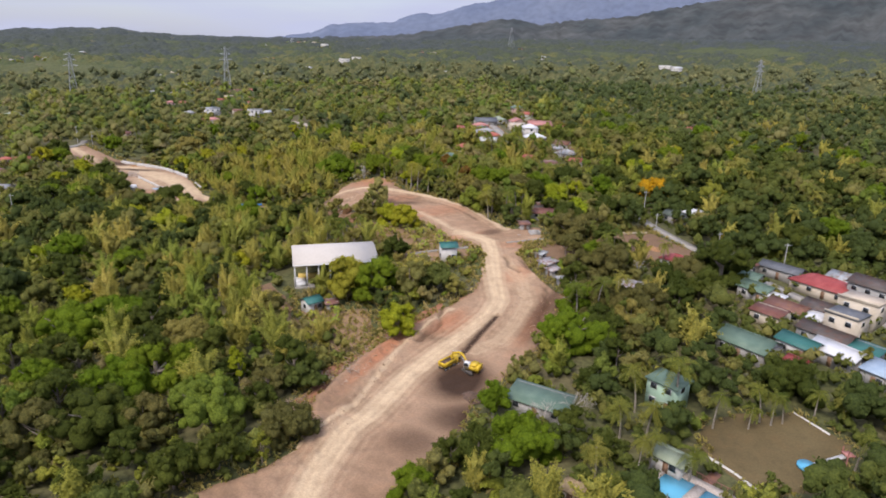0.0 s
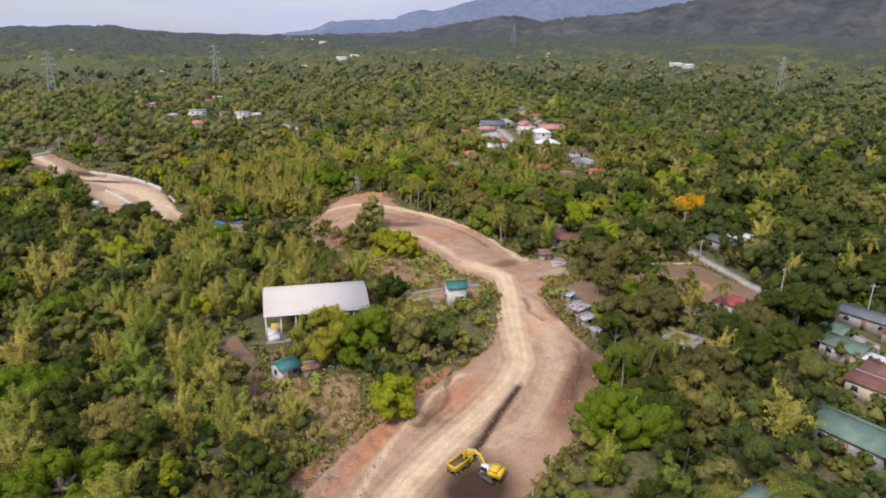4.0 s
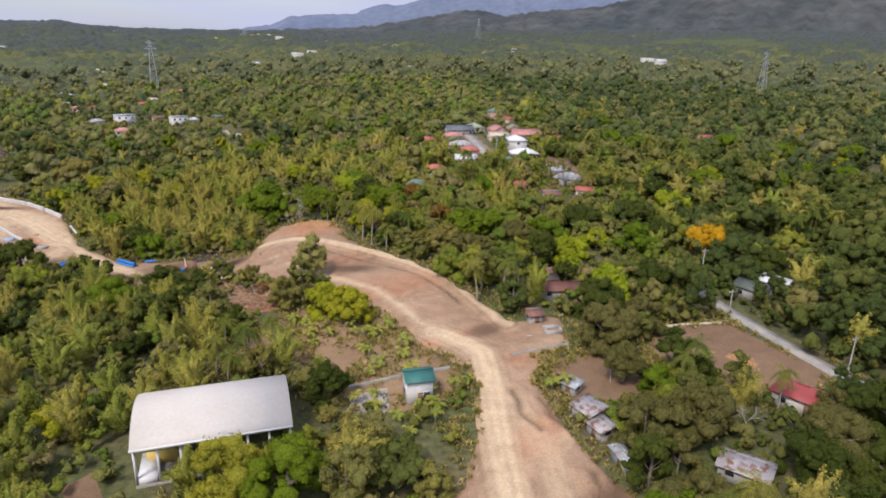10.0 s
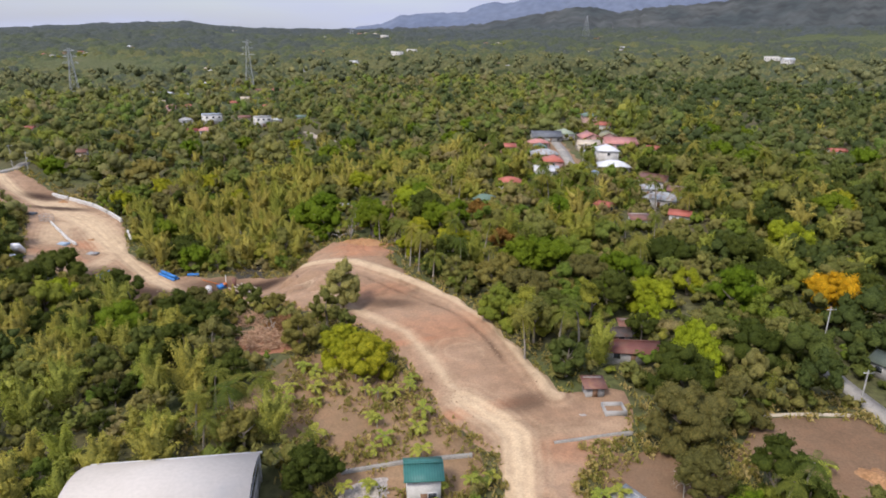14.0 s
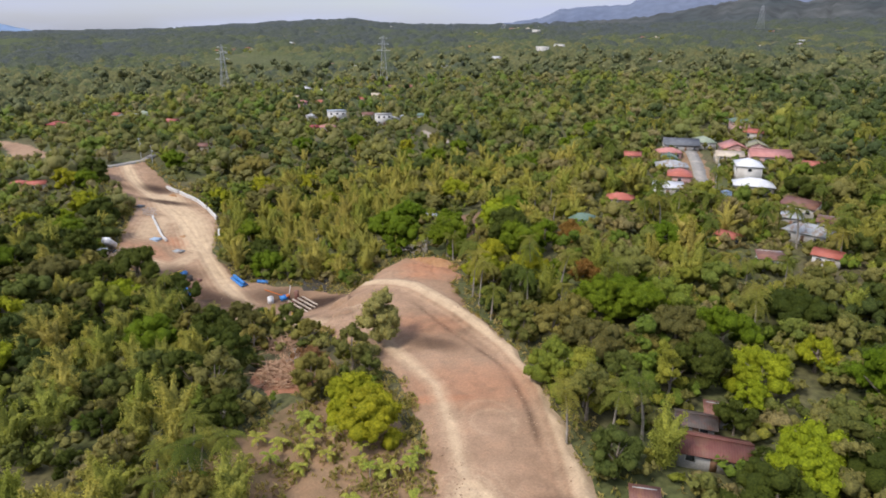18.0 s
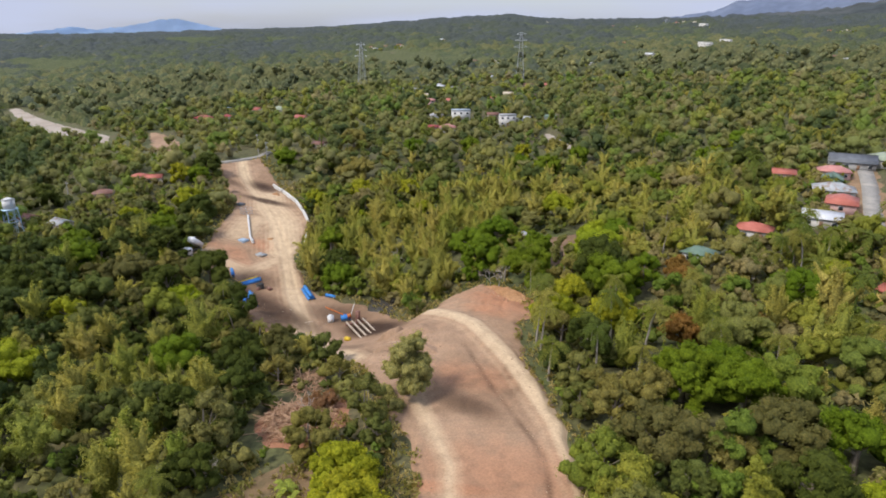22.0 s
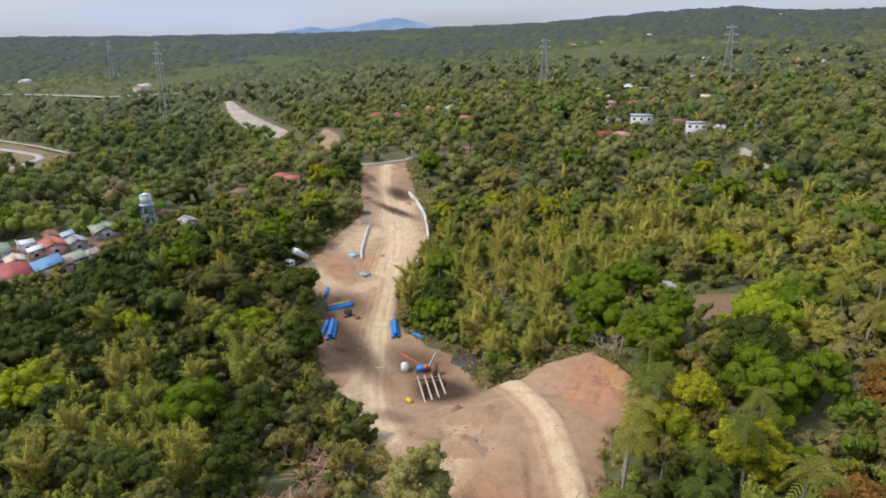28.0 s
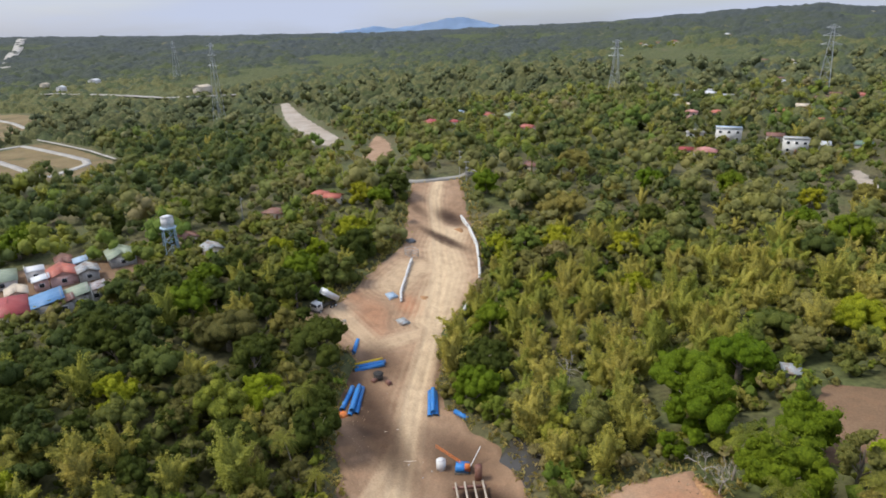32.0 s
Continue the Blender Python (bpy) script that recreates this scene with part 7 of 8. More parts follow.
for x, y, a in ((-164.6, 211.9, 40), (-163.4, 214.6, 110)):
    bl = thing("barrel", "rusty open steel barrel lying on its side", "barrel", x, y, None, a, "steel barrels")
    sh = part("shell", drum(0.5, 1.3, 0, -0.65, 0.6, 16, "y"), ROOFS["rust"], bl, "", True)
    # solid shell: a dark disc paints the shade of an opening
    part("mouth", drum(0.42, 0.06, 0, 0.62, 0.6, 16, "y"), track_steel, sh, "dark disc in place of the shaded open end")
for k, (x, y, a, l) in enumerate(((-139.2, 214.0, 75, 3.2), (-138.4, 215.4, 82, 2.6), (-137.9, 216.8, 20, 2.2), (-149.6, 211.2, 15, 4.5), (-148.3, 212.4, 75, 3.6), (-119.6, 201.8, 25, 5.0), (-122.8, 200.4, 10, 3.4), (-131.0, 217.4, 95, 3.6), (-109.5, 222.5, 60, 3.4), (-146.5, 223.4, 140, 4.2))):
    pl = thing("timber", "rough timber length lying on the work site", "timber", x, y, None, a, "site timbers")
    part("shaft", strut((-l / 2, 0, 0.22), (l / 2, 0, 0.34), 0.11, 6), stick_site, pl)
for k in range(24):
    x, y = ((-152.5, 206.5), (-137.5, 216.0), (-160.5, 213.0), (-141.0, 222.0))[k % 4]
    x, y = x + rng.normal() * 2.2, y + rng.normal() * 1.3
    hb = thing("rubble_piece", "small pale piece of rubble on dark earth", "rubble", x, y, None, rng.uniform(0, 180), "site rubble")
    part("lump", (ICO_V * [0.5, 0.35, 0.2] * rng.uniform(0.6, 1.3) * rng.uniform(0.75, 1.2, (len(ICO_V), 1)) + [0, 0, 0.2], np.c_[ICO_F, ICO_F[:, 2]]), pile_grey, hb)

# white bag walls along the cut
bag_white = surface("bag_white", (0.499, 0.491, 0.468), (0.577, 0.569, 0.546), 0.8, 0.9, grain=6, grain_amount=0.12, dirt=(0.390, 0.343, 0.281))
bag_bm = bmesh.new()
bmesh.ops.create_cube(bag_bm, size=1.0)
bmesh.ops.scale(bag_bm, vec=(1.25, 0.62, 0.46), verts=bag_bm.verts)
bmesh.ops.bevel(bag_bm, geom=bag_bm.edges[:], offset=0.12, segments=1, affect="EDGES")
bag_me = bpy.data.meshes.new("sandbag")
bag_bm.to_mesh(bag_me)
bag_bm.free()
bag_me.materials.append(bag_white)


def bag_wall(line, rows, label):
    wall = thing("sandbag_wall", label, "sandbag wall", line[0][0], line[0][1], 0.0)
    x0, y0 = line[0]
    for (xa, ya), (xb, yb) in zip(line[:-1], line[1:]):
        ln, ang = math.hypot(xb - xa, yb - ya), math.atan2(yb - ya, xb - xa)
        for k in range(int(ln / 1.15)):
            for r_ in range(rows):
                f = (k + 0.5 * (r_ % 2)) * 1.15 / ln
                x, y = xa + (xb - xa) * f, ya + (yb - ya) * f
                b_ = new("sandbag", bag_me)
                b_.parent = wall
                b_.matrix_basis = Matrix.LocRotScale((x - x0 + rng.uniform(-0.06, 0.06), y - y0 + rng.uniform(-0.06, 0.06), float(land(x, y)) + 0.33 + 0.4 * r_), Euler((0, 0, ang + rng.uniform(-0.08, 0.08))), (1, 1, 1))


bag_wall([(-251, 252.6), (-240.7, 252.3), (-224, 250.2), (-212.9, 247.7), (-202.2, 244.9)], 4, "curved retaining wall of stacked white bags beside the dirt road")
bag_wall([(-195, 240.8), (-188, 236.5)], 2, "short row of white bags at the road edge")
bag_wall([(-217.5, 229.3), (-213.6, 227.9), (-207.2, 225.7), (-200.5, 223.4), (-195.2, 222.5)], 3, "low wall of white bags in the middle of the site")

# felled brush and logs
stick_pale = surface("stick_pale", (0.281, 0.195, 0.133), (0.390, 0.289, 0.203), 1.5, 0.95, grain=9)
stick_red = surface("stick_red", (0.27, 0.155, 0.090), (0.43, 0.28, 0.17), 1.5, 0.95, grain=9)


def brush_pile(x, y, rx, ry, n, material, label, ln=2.6, h=1.2):
    ps = []
    for k in range(n):
        a, r_ = rng.uniform(0, 6.28), math.sqrt(rng.uniform(0, 1))
        px, py = x + rx * r_ * math.cos(a), y + ry * r_ * math.sin(a)
        l, d, up_ = ln * rng.uniform(0.4, 1.2), rng.uniform(0, 6.28), rng.uniform(-0.1, 0.45)
        z = float(land(px, py)) + 0.15 + rng.uniform(0, h) * (1 - r_ * 0.7)
        e = np.array([math.cos(d), math.sin(d), up_]) * l
        w_ = rng.uniform(0.04, 0.15)
        ps.append(tube([(px, py, z), (px + e[0] * 0.5, py + e[1] * 0.5, z + e[2] * 0.6), (px + e[0], py + e[1], z + e[2] * 0.8)], [w_, w_ * 0.7, w_ * 0.3], 4))
    v, q = merge(ps)
    TAKEN.append((x, y, max(rx, ry) * 0.6))
    tagged(new("brush_pile", mesh_np("brush_pile", v, q, material=material)), label, "brush pile", kind="stuff")


brush_pile(-89, 190, 6.5, 6, 520, stick_red, "heap of felled reddish branches and roots", 2.8, 1.6)
brush_pile(-101, 197, 5, 3.5, 220, stick_red, "felled branches on orange earth")
brush_pile(-38.5, 103, 2.2, 9, 260, stick_pale, "pale uprooted sticks along the dirt bank", 1.9, 0.7)
brush_pile(-36, 118, 2.0, 7, 160, stick_pale, "pale broken sticks along the dirt bank", 1.7, 0.6)
brush_pile(-85, 173.5, 1.2, 3.0, 90, bark_pale, "pile of pale cut bamboo poles", 3.0, 0.5)
brush_pile(-42, 83, 3, 6, 140, stick_pale, "dry grey branches at the road edge", 2.0, 0.8)
brush_pile(-14, 140, 1.5, 6, 60, stick_pale, "dry sticks at the road edge", 1.5, 0.3)

# yard and lot details
bx = thing("concrete_box", "open-topped concrete block enclosure", "concrete box", -20.2, 190.8, None, 28)
TAKEN.append((-20.2, 190.8, 3))
for wv in (block(3.4, 0.2, 1.6, 0, -1.3, -0.4), block(3.4, 0.2, 1.6, 0, 1.3, -0.4), block(0.2, 2.4, 1.6, -1.6, 0, -0.4), block(0.2, 2.4, 1.6, 1.6, 0, -0.4)):
    part("wall", wv, wall_grey, bx)
part("floor", block(3.2, 2.4, 0.5, 0, 0, -0.4), concrete, bx)
ribbon("wall_low", [(-52, 161.4), (-45, 166.7), (-36.5, 172)], 0.36, concrete, 0.75, "long low concrete kerb wall ending at the road", "wall")
ribbon("wall_low", [(-26.5, 179.2), (-16.5, 186.6)], 0.36, concrete, 0.75, "long low concrete kerb wall beside the road", "wall")
ribbon("wall_kerb", [(0, 199.6), (7, 203.6), (14.9, 207)], 0.28, wall_cream, 0.45, "low pale wall along the cleared lot", "wall")
tagged(sheet("ground_pad", [[(-51, 161), (-45.2, 165), (-43, 161), (-41.8, 158.8), (-46, 155.5), (-49.5, 156.6)]], pile_grey, 0.24, 0.7, rough_edge=0.5), "grey crushed rubble pad beside the teal-roofed house", "ground", kind="structure")
for k in range(34):
    gx_, gy_ = (-47 + rng.uniform(-3.5, 4), 158.5 + rng.uniform(-2.5, 3)) if k < 12 else ((-24 + rng.uniform(-4, 4), 188 + rng.uniform(-3, 3)) if k < 20 else (rng.uniform(-9, -2), rng.uniform(120, 150)))
    rk = new("stone", mesh_np("stone", ICO_V * rng.uniform(0.12, 0.32) * rng.uniform(0.7, 1.2, (len(ICO_V), 1)) * [1, 0.8, 0.6], None, ICO_F, pile_grey))
    rk.matrix_basis = pose(gx_, gy_, float(land(gx_, gy_)) + 0.28)
    tagged(rk, "loose pale stone lying on the bare ground", "stone", "loose stones")

# pool garden
pool_paving = surface("pool_paving", (0.36, 0.31, 0.27), (0.43, 0.38, 0.33), 0.6, 0.85, grain=5)
pool_water, pnt, pb_ = base_material("pool_water", 0.08)
pb_.inputs["Base Color"].default_value = (0.10, 0.36, 0.52, 1)
add_bump(pnt, pb_, noise_node(pnt, 2.0, 2).outputs["Fac"], 0.1, 0.03)
pz = float(land(25, 84)) + 0.35
deck = thing("pool_deck", "pale stone pool deck with two blue swimming pools", "pool", 25.5, 83.2, pz, -28)
TAKEN.append((25, 83, 7))
for wv in (block(13.5, 1.6, 0.5, 0, 4.2, -0.35), block(13.5, 3, 0.5, 0, -4.0, -0.35), block(1.2, 6.0, 0.5, -6.1, 0.4, -0.35), block(1.6, 6.0, 0.5, -0.2, 0.4, -0.35), block(1.4, 6.0, 0.5, 6.0, 0.4, -0.35)):
    part("paving", wv, pool_paving, deck)
part("pool", block(4.6, 6.0, 0.3, -3.2, 0.4, -0.35), pool_water, deck, "blue pool water")
part("pool", block(4.8, 6.0, 0.3, 2.9, 0.4, -0.35), pool_water, deck, "blue pool water")
part("railing", merge([block(13.5, 0.12, 0.12, 0, 5.1, 0.9)] + [block(0.1, 0.1, 0.9, -6.6 + k * 0.95, 5.1, 0.05) for k in range(15)]), ROOFS["rust"], deck, "brown wooden railing")
part("walkway", block(1.5, 5, 0.2, -0.2, 7.4, -0.1), ROOFS["rust"], deck, "brown wooden walkway")
sl = thing("water_slide", "white and blue children's water slide", "slide", 46, 97.5, None, 20)
TAKEN.append((46, 97.5, 4))
part("chute", slab([(-2.8, -0.45, 0.5), (1.6, -0.45, 2.2), (1.6, 0.45, 2.2), (-2.8, 0.45, 0.5)], 0.2), trim_white, sl, "white chute")
part("basin", drum(1.5, 0.4, -3.8, 0, 0.0, 18), pool_water, sl, "blue basin")
part("tower", merge([strut((1.7, k, 0), (1.7, k, 3.4), 0.1, 6) for k in (-0.7, 0.7)] + [block(1.4, 1.5, 0.15, 2.2, 0, 2.4)]), ROOFS["pink"], sl)
ribbon("wall_field", [(28, 94.3), (31.8, 91.2), (34.7, 88.1)], 0.14, wall_white, 0.4, "low white rail wall along the dry field", "wall")
ribbon("wall_field", [(42.8, 111.6), (45, 109.2), (47.4, 106.4)], 0.14, wall_white, 0.4, "low white wall along the dry field", "wall")


# ---- forest ----
CLEARED = [(HUT_YARD, 0.5), (GAP, -0.5), (SOUTH_ROAD, 1.0), (PLATEAU, 2.2), (WORKS, 2.0), (EAST_CLEARING, 1.0), (PLOT, 0.3), (RED_BANK, 0.5), (EAST_YARD, 1.0), (FIELD, 2.0), (NORTH_CLEARING, 2), (FAR_ROADWORKS, 5), (FAR_CUT, 3), (ESTATE, 6), (UPPER_FIELD, 6), (BRUSH, 1), (VILLAGE_YARD, -1.0), (HAMLET, 0.0)]
STRIPS = [([(10, 222), (16, 212.5), (32, 190.5), (52, 166), (78, 150)], 3.4), (VILLAGE_LANE, 4), (TRAIL, 3), ([(-291, 234), (-285.5, 243), (-287.5, 262), (-294, 270)], 3)]
TRACK = [(eye[0], eye[1]) for t, eye, target, roll in PATH[::6]] + [(-52, 201)]


# wedges of the camera's view, from south to north, where detailed forest is built
STATIONS = [(16, -6, -26, 57), (-9, 80, -15, 60), (-4, 128, 0, 76), (-5, 148, 12, 86), (-9, 165, 22, 97), (-15, 180, 30, 104), (-25, 192, 38, 110), (-52, 202, 42, 115)]


def free(x, y, margin=0.0, around=1.0, tall=True):  # places clear of roads, houses and marked plants
    ok = np.ones(x.shape, bool)
    for poly, m in CLEARED:
        ok &= ~inside(poly, x, y) & (gap_to(poly, x, y, True) > m + margin)
    for line, m in STRIPS:
        ok &= gap_to(line, x, y) > m + margin
    for a, b, r in TAKEN + (SIGHT if tall else []):
        ok &= np.hypot(x - a, y - b) > r + margin + around
    return ok


def scatter(step, near, far, jitter=0.55, tall=True):
    """Uneven grid of places between two distances from the flight line, ahead of the camera."""
    reach = far + 60
    xs, ys = np.arange(-60 - reach, 20 + reach, step), np.arange(-reach, 230 + reach, step)
    x, y = np.meshgrid(xs, ys, indexing="ij")
    x = (x + rng.uniform(-jitter, jitter, x.shape) * step).ravel()
    y = (y + rng.uniform(-jitter, jitter, y.shape) * step).ravel()
    d = gap_to(TRACK, x, y)
    ahead = np.zeros(x.shape, bool)
    for sx_, sy_, a0, a1 in STATIONS:
        az = np.degrees(np.arctan2(-(x - sx_), y - sy_))
        ahead |= (az > a0) & (az < a1) & (np.hypot(x - sx_, y - sy_) > 55)
    ok = (d >= near) & (d < far) & ahead
    x, y = x[ok], y[ok]
    ok = free(x, y, 0.0, 1.0 if tall else -0.5, tall)
    return x[ok], y[ok]


def grow(name, label, category, x, y, shapes, material, smin, smax, tint, sink=0.3):
    """Many plants joined as one body of foliage."""
    vs, qs, ts, tn, nv = [], [], [], [], 0
    pick = rng.integers(len(shapes), size=len(x))
    for k, (v, q, t) in enumerate(shapes):
        m = pick == k
        n = int(m.sum())
        if not n:
            continue
        a, s = rng.uniform(0, 6.283, n), rng.uniform(smin, smax, n)
        sz = s * rng.uniform(0.85, 1.2, n)
        px, py = x[m], y[m]
        pz = land(px, py) - sink
        ca, sa = np.cos(a), np.sin(a)
        w = np.empty((n, len(v), 3))
        w[..., 0] = (v[None, :, 0] * ca[:, None] - v[None, :, 1] * sa[:, None]) * s[:, None] + px[:, None]
        w[..., 1] = (v[None, :, 0] * sa[:, None] + v[None, :, 1] * ca[:, None]) * s[:, None] + py[:, None]
        w[..., 2] = v[None, :, 2] * sz[:, None] + pz[:, None]
        off = (np.arange(n) * len(v) + nv)[:, None, None]
        if q is not None:
            qs.append((q[None] + off).reshape(-1, 4))
        if len(t):
            ts.append((t[None] + off).reshape(-1, 3))
        tn.append(np.repeat(tint[m], len(v)))
        vs.append(w.reshape(-1, 3))
        nv += n * len(v)
    ob = new(name, mesh_np(name, np.concatenate(vs), np.concatenate(qs) if qs else None, np.concatenate(ts) if ts else None, material, True, attrs={"tint": np.concatenate(tn)}))
    return tagged(ob, label, category, kind="stuff")


def bamboo_zone(x, y):
    """How much bamboo grows here."""
    z = 0.08 + 0.8 * np.exp(-(((x + 82) / 34) ** 2 + ((y - 122) / 36) ** 2)) + 0.9 * np.exp(-(((x + 165) / 40) ** 2 + ((y - 258) / 26) ** 2))
    z = z + 0.5 * np.exp(-(((x + 125) / 40) ** 2 + ((y - 172) / 22) ** 2)) + 0.35 * np.exp(-(((x + 200) / 60) ** 2 + ((y - 310) / 40) ** 2))
    z = z + 0.55 * np.exp(-(((x + 130) / 60) ** 2 + ((y - 315) / 30) ** 2)) + 0.3 * np.exp(-(((x + 40) / 40) ** 2 + ((y - 265) / 25) ** 2))
    return z


def stand_tint(x, y):
    """A drifting mix of kinds, so that like stands by like; darker woods east and south-west, tints deepened to carry
    cloud shadow and vignette.
    """
    east = np.maximum(np.clip((x + 0.35 * (y - 250) + 14) / 38, 0, 1), np.clip((x + 4) / 16, 0, 1) * (y < 250))
    south = np.clip((205 - y) / 25, 0, 1) * np.clip((-85 - x) / 30, 0, 1)
    lush = np.exp(-(((x + 70) / 80) ** 2 + ((y - 290) / 60) ** 2))
    return np.clip(0.53 + 0.26 * lush - 0.5 * east - 0.38 * south + 0.24 * wobble(x, y, 0.045, 1.0) + 0.2 * wobble(x, y, 0.012, 4.0) + rng.normal(size=x.shape) * 0.22, 0, 1)


# large crowns that stand out, then the near trees one by one
BIG_SPOTS = scatter(19, 0, 230)
for x, y in zip(*BIG_SPOTS):
    if bamboo_zone(x, y) < 0.55 and free(np.array([x]), np.array([y]), 2.5)[0]:
        TAKEN.append((x, y, 3.6))
        # dark crowns weighted to the east, deepening its painted cloud shadow
        place(BIG[int(rng.choice(5, p=(0.05, 0.0, 0.6, 0.3, 0.05) if x > -8 and y < 300 else (0.26, 0.22, 0.2, 0.2, 0.12)))], x, y, rng.uniform(0.75, 1.1))
nx, ny = scatter(5.7, 0, 175)
order = rng.permutation(len(nx))
nx, ny = nx[order], ny[order]
is_bamboo = rng.uniform(size=len(nx)) < bamboo_zone(nx, ny)
close = gap_to([(-60, 95), (-35, 140), (-60, 190), (-110, 215), (-160, 225), (-230, 240)], nx, ny)
rank = np.argsort(close + rng.uniform(0, 30, len(nx)))
single = np.zeros(len(nx), bool)
for kind, cap in ((False, 260), (True, 230)):
    single[[i for i in rank if is_bamboo[i] == kind][:cap]] = True
for i in np.nonzero(single)[0]:
    if is_bamboo[i]:
        place(BAMBOO[int(rng.integers(3))], nx[i], ny[i], rng.uniform(0.7, 1.2))
    else:
        lush = math.exp(-(((nx[i] + 70) / 80) ** 2 + ((ny[i] - 275) / 60) ** 2))
        # darker stock here also stands in for cloud shadow and vignette
        shady = nx[i] > -4 or (nx[i] < -95 and ny[i] < 203) or (nx[i] < -45 and ny[i] < 112)
        stock = LIGHT_TREES if rng.uniform() < (0.03 if shady else 0.12) + 0.55 * lush else (DARK_TREES if rng.uniform() < (0.8 if shady else 0.15) else TREES)
        place(stock[int(rng.integers(len(stock)))], nx[i], ny[i], rng.uniform(0.5, 1.12))
rest = ~single
NEAR_SHAPES = [crown_shape(rd, ht, ht * 0.1, 7, 3, 21, 0.29, low=-0.1) for rd, ht in ((4.4, 7.6), (5.4, 9.0), (3.6, 9.0), (6.0, 8.0), (3.0, 5.8))]
NEAR_BAMBOO = [bamboo_shape(ht, sp, 9, 110, 0.33, 4) for ht, sp in ((8.5, 4.0), (9.4, 4.5), (7.0, 3.4))]
b = rest & is_bamboo
grow("bamboo_thicket", "yellow-green feathery bamboo thicket covering the slope", "bamboo", nx[b], ny[b], NEAR_BAMBOO, leaf_bamboo_forest, 0.8, 1.3, rng.uniform(size=b.sum()))
t_ = rest & ~is_bamboo
grow("near_forest", "dense mixed green broadleaf forest", "forest", nx[t_], ny[t_], NEAR_SHAPES, leaf_forest, 0.65, 1.2, stand_tint(nx[t_], ny[t_]))
# low scrub between the trees
sx, sy = scatter(3.6, 0, 200, tall=False)
# low shrubs fill the far sight-line gaps
yard = np.array([(a + rng.normal() * r * 0.8, b + rng.normal() * r * 0.8) for a, b, r in SIGHT if math.hypot(a + 30, b - 130) > 170 for k in range(7)])
yard = yard[free(yard[:, 0], yard[:, 1], 0.0, 0.6, False)]
sx, sy = np.concatenate([sx, yard[:, 0]]), np.concatenate([sy, yard[:, 1]])
SCRUB = [crown_shape(2.3, 2.4, 0.2, 2, 1, 14, 0.34, fine=False, low=0.0) for k in range(3)]
grow("scrub", "low olive-green scrub and weeds between the trees", "scrub", sx, sy, SCRUB, leaf_forest, 0.7, 1.9, np.clip(stand_tint(sx, sy) + 0.2, 0, 1))
# dry grass along the verges, in the plot and under the thin trees
tx, ty = [], []
for poly, spread, n in ((SOUTH_ROAD, 4.5, 1500), (PLATEAU, 4.5, 1100), (PLOT, 14, 1500), (HUT_YARD, 12, 900), (WORKS, 4, 1500), (EAST_CLEARING, 5, 700), (FIELD, 1.2, 90), (EAST_YARD, 5, 500)):
    a = np.array(poly)
    x, y = rng.uniform(a[:, 0].min() - 5, a[:, 0].max() + 5, n * 6), rng.uniform(a[:, 1].min() - 5, a[:, 1].max() + 5, n * 6)
    d = gap_to(poly, x, y, True)
    for strip, half in STRIPS:
        d = np.where(gap_to(strip, x, y) < half - 0.8, 99, d)
    if poly in (EAST_CLEARING, EAST_YARD):
        d = np.where(inside(poly, x, y) & (d > 1.2), 99, d)
    if poly is PLOT:
        d = np.where(wobble(x, y, 0.33, 3.0) + rng.normal(size=x.shape) * 0.25 < -0.05, 99, d)
    ok = (d < spread) & ~(inside(SOUTH_ROAD, x, y) & (gap_to(SOUTH_ROAD, x, y, True) > 0.8)) & ~(inside(PLATEAU, x, y) & (gap_to(PLATEAU, x, y, True) > 0.8)) & ~(inside(WORKS, x, y) & (gap_to(WORKS, x, y, True) > 0.8))
    tx.append(x[ok][:n])
    ty.append(y[ok][:n])
tx, ty = np.concatenate(tx), np.concatenate(ty)


def tuft_shape(blades):
    d = unit(blades, 0.1)
    v, q = leaves(d * [0.35, 0.35, 0.45] + [0, 0, 0.1], np.cross(d, rng.normal(size=d.shape)), 0.32, 0.3)
    return v, q, np.zeros((0, 3), int)


grow("dry_grass", "dry yellowish grass and weeds along the verges", "grass", tx, ty, [tuft_shape(7) for k in range(4)], leaf_weed, 0.6, 1.7, rng.uniform(size=len(tx)), -0.12)
# clods and stones thrown up along the graded edges
cx_, cy_ = [], []
for line, spread, n in ((LANES[2], 2.6, 110), (LANES[6], 2.2, 200), (TRENCH, 2.4, 90), (GROOVE, 0.9, 110), ([(-96, 222), (-104, 214), (-92, 210)], 6.0, 260),
                        ([(-40, 180), (-64, 196)], 2.0, 150), ([(-100, 246), (-115, 249)], 3.0, 160), ([(-8, 150), (-6, 128)], 2.6, 160), ([(-160, 207), (-125, 204)], 2.4, 160)):
    p = np.array(line, float)
    k = rng.integers(len(p) - 1, size=n)
    f = rng.uniform(0, 1, (n, 1))
    q = p[k] * (1 - f) + p[k + 1] * f + rng.normal(size=(n, 2)) * spread * 0.55
    cx_.append(q[:, 0])
    cy_.append(q[:, 1])
cx_, cy_ = np.concatenate(cx_), np.concatenate(cy_)
keep_ = np.zeros(cx_.shape, bool)
for poly in (SOUTH_ROAD, PLATEAU, WORKS):
    keep_ |= inside(poly, cx_, cy_) & (gap_to(poly, cx_, cy_, True) > 1.6)
cx_, cy_ = cx_[keep_], cy_[keep_]
rad_ = rng.uniform(0.05, 0.19, len(cx_)) * rng.uniform(0.6, 1.2, len(cx_))
lump = ICO_V[None] * rng.uniform(0.7, 1.25, (len(cx_), len(ICO_V), 1)) * rad_[:, None, None] * [1, 1, 0.7]
cz_ = land(cx_, cy_) + 0.45 + dirt_relief(cx_, cy_)
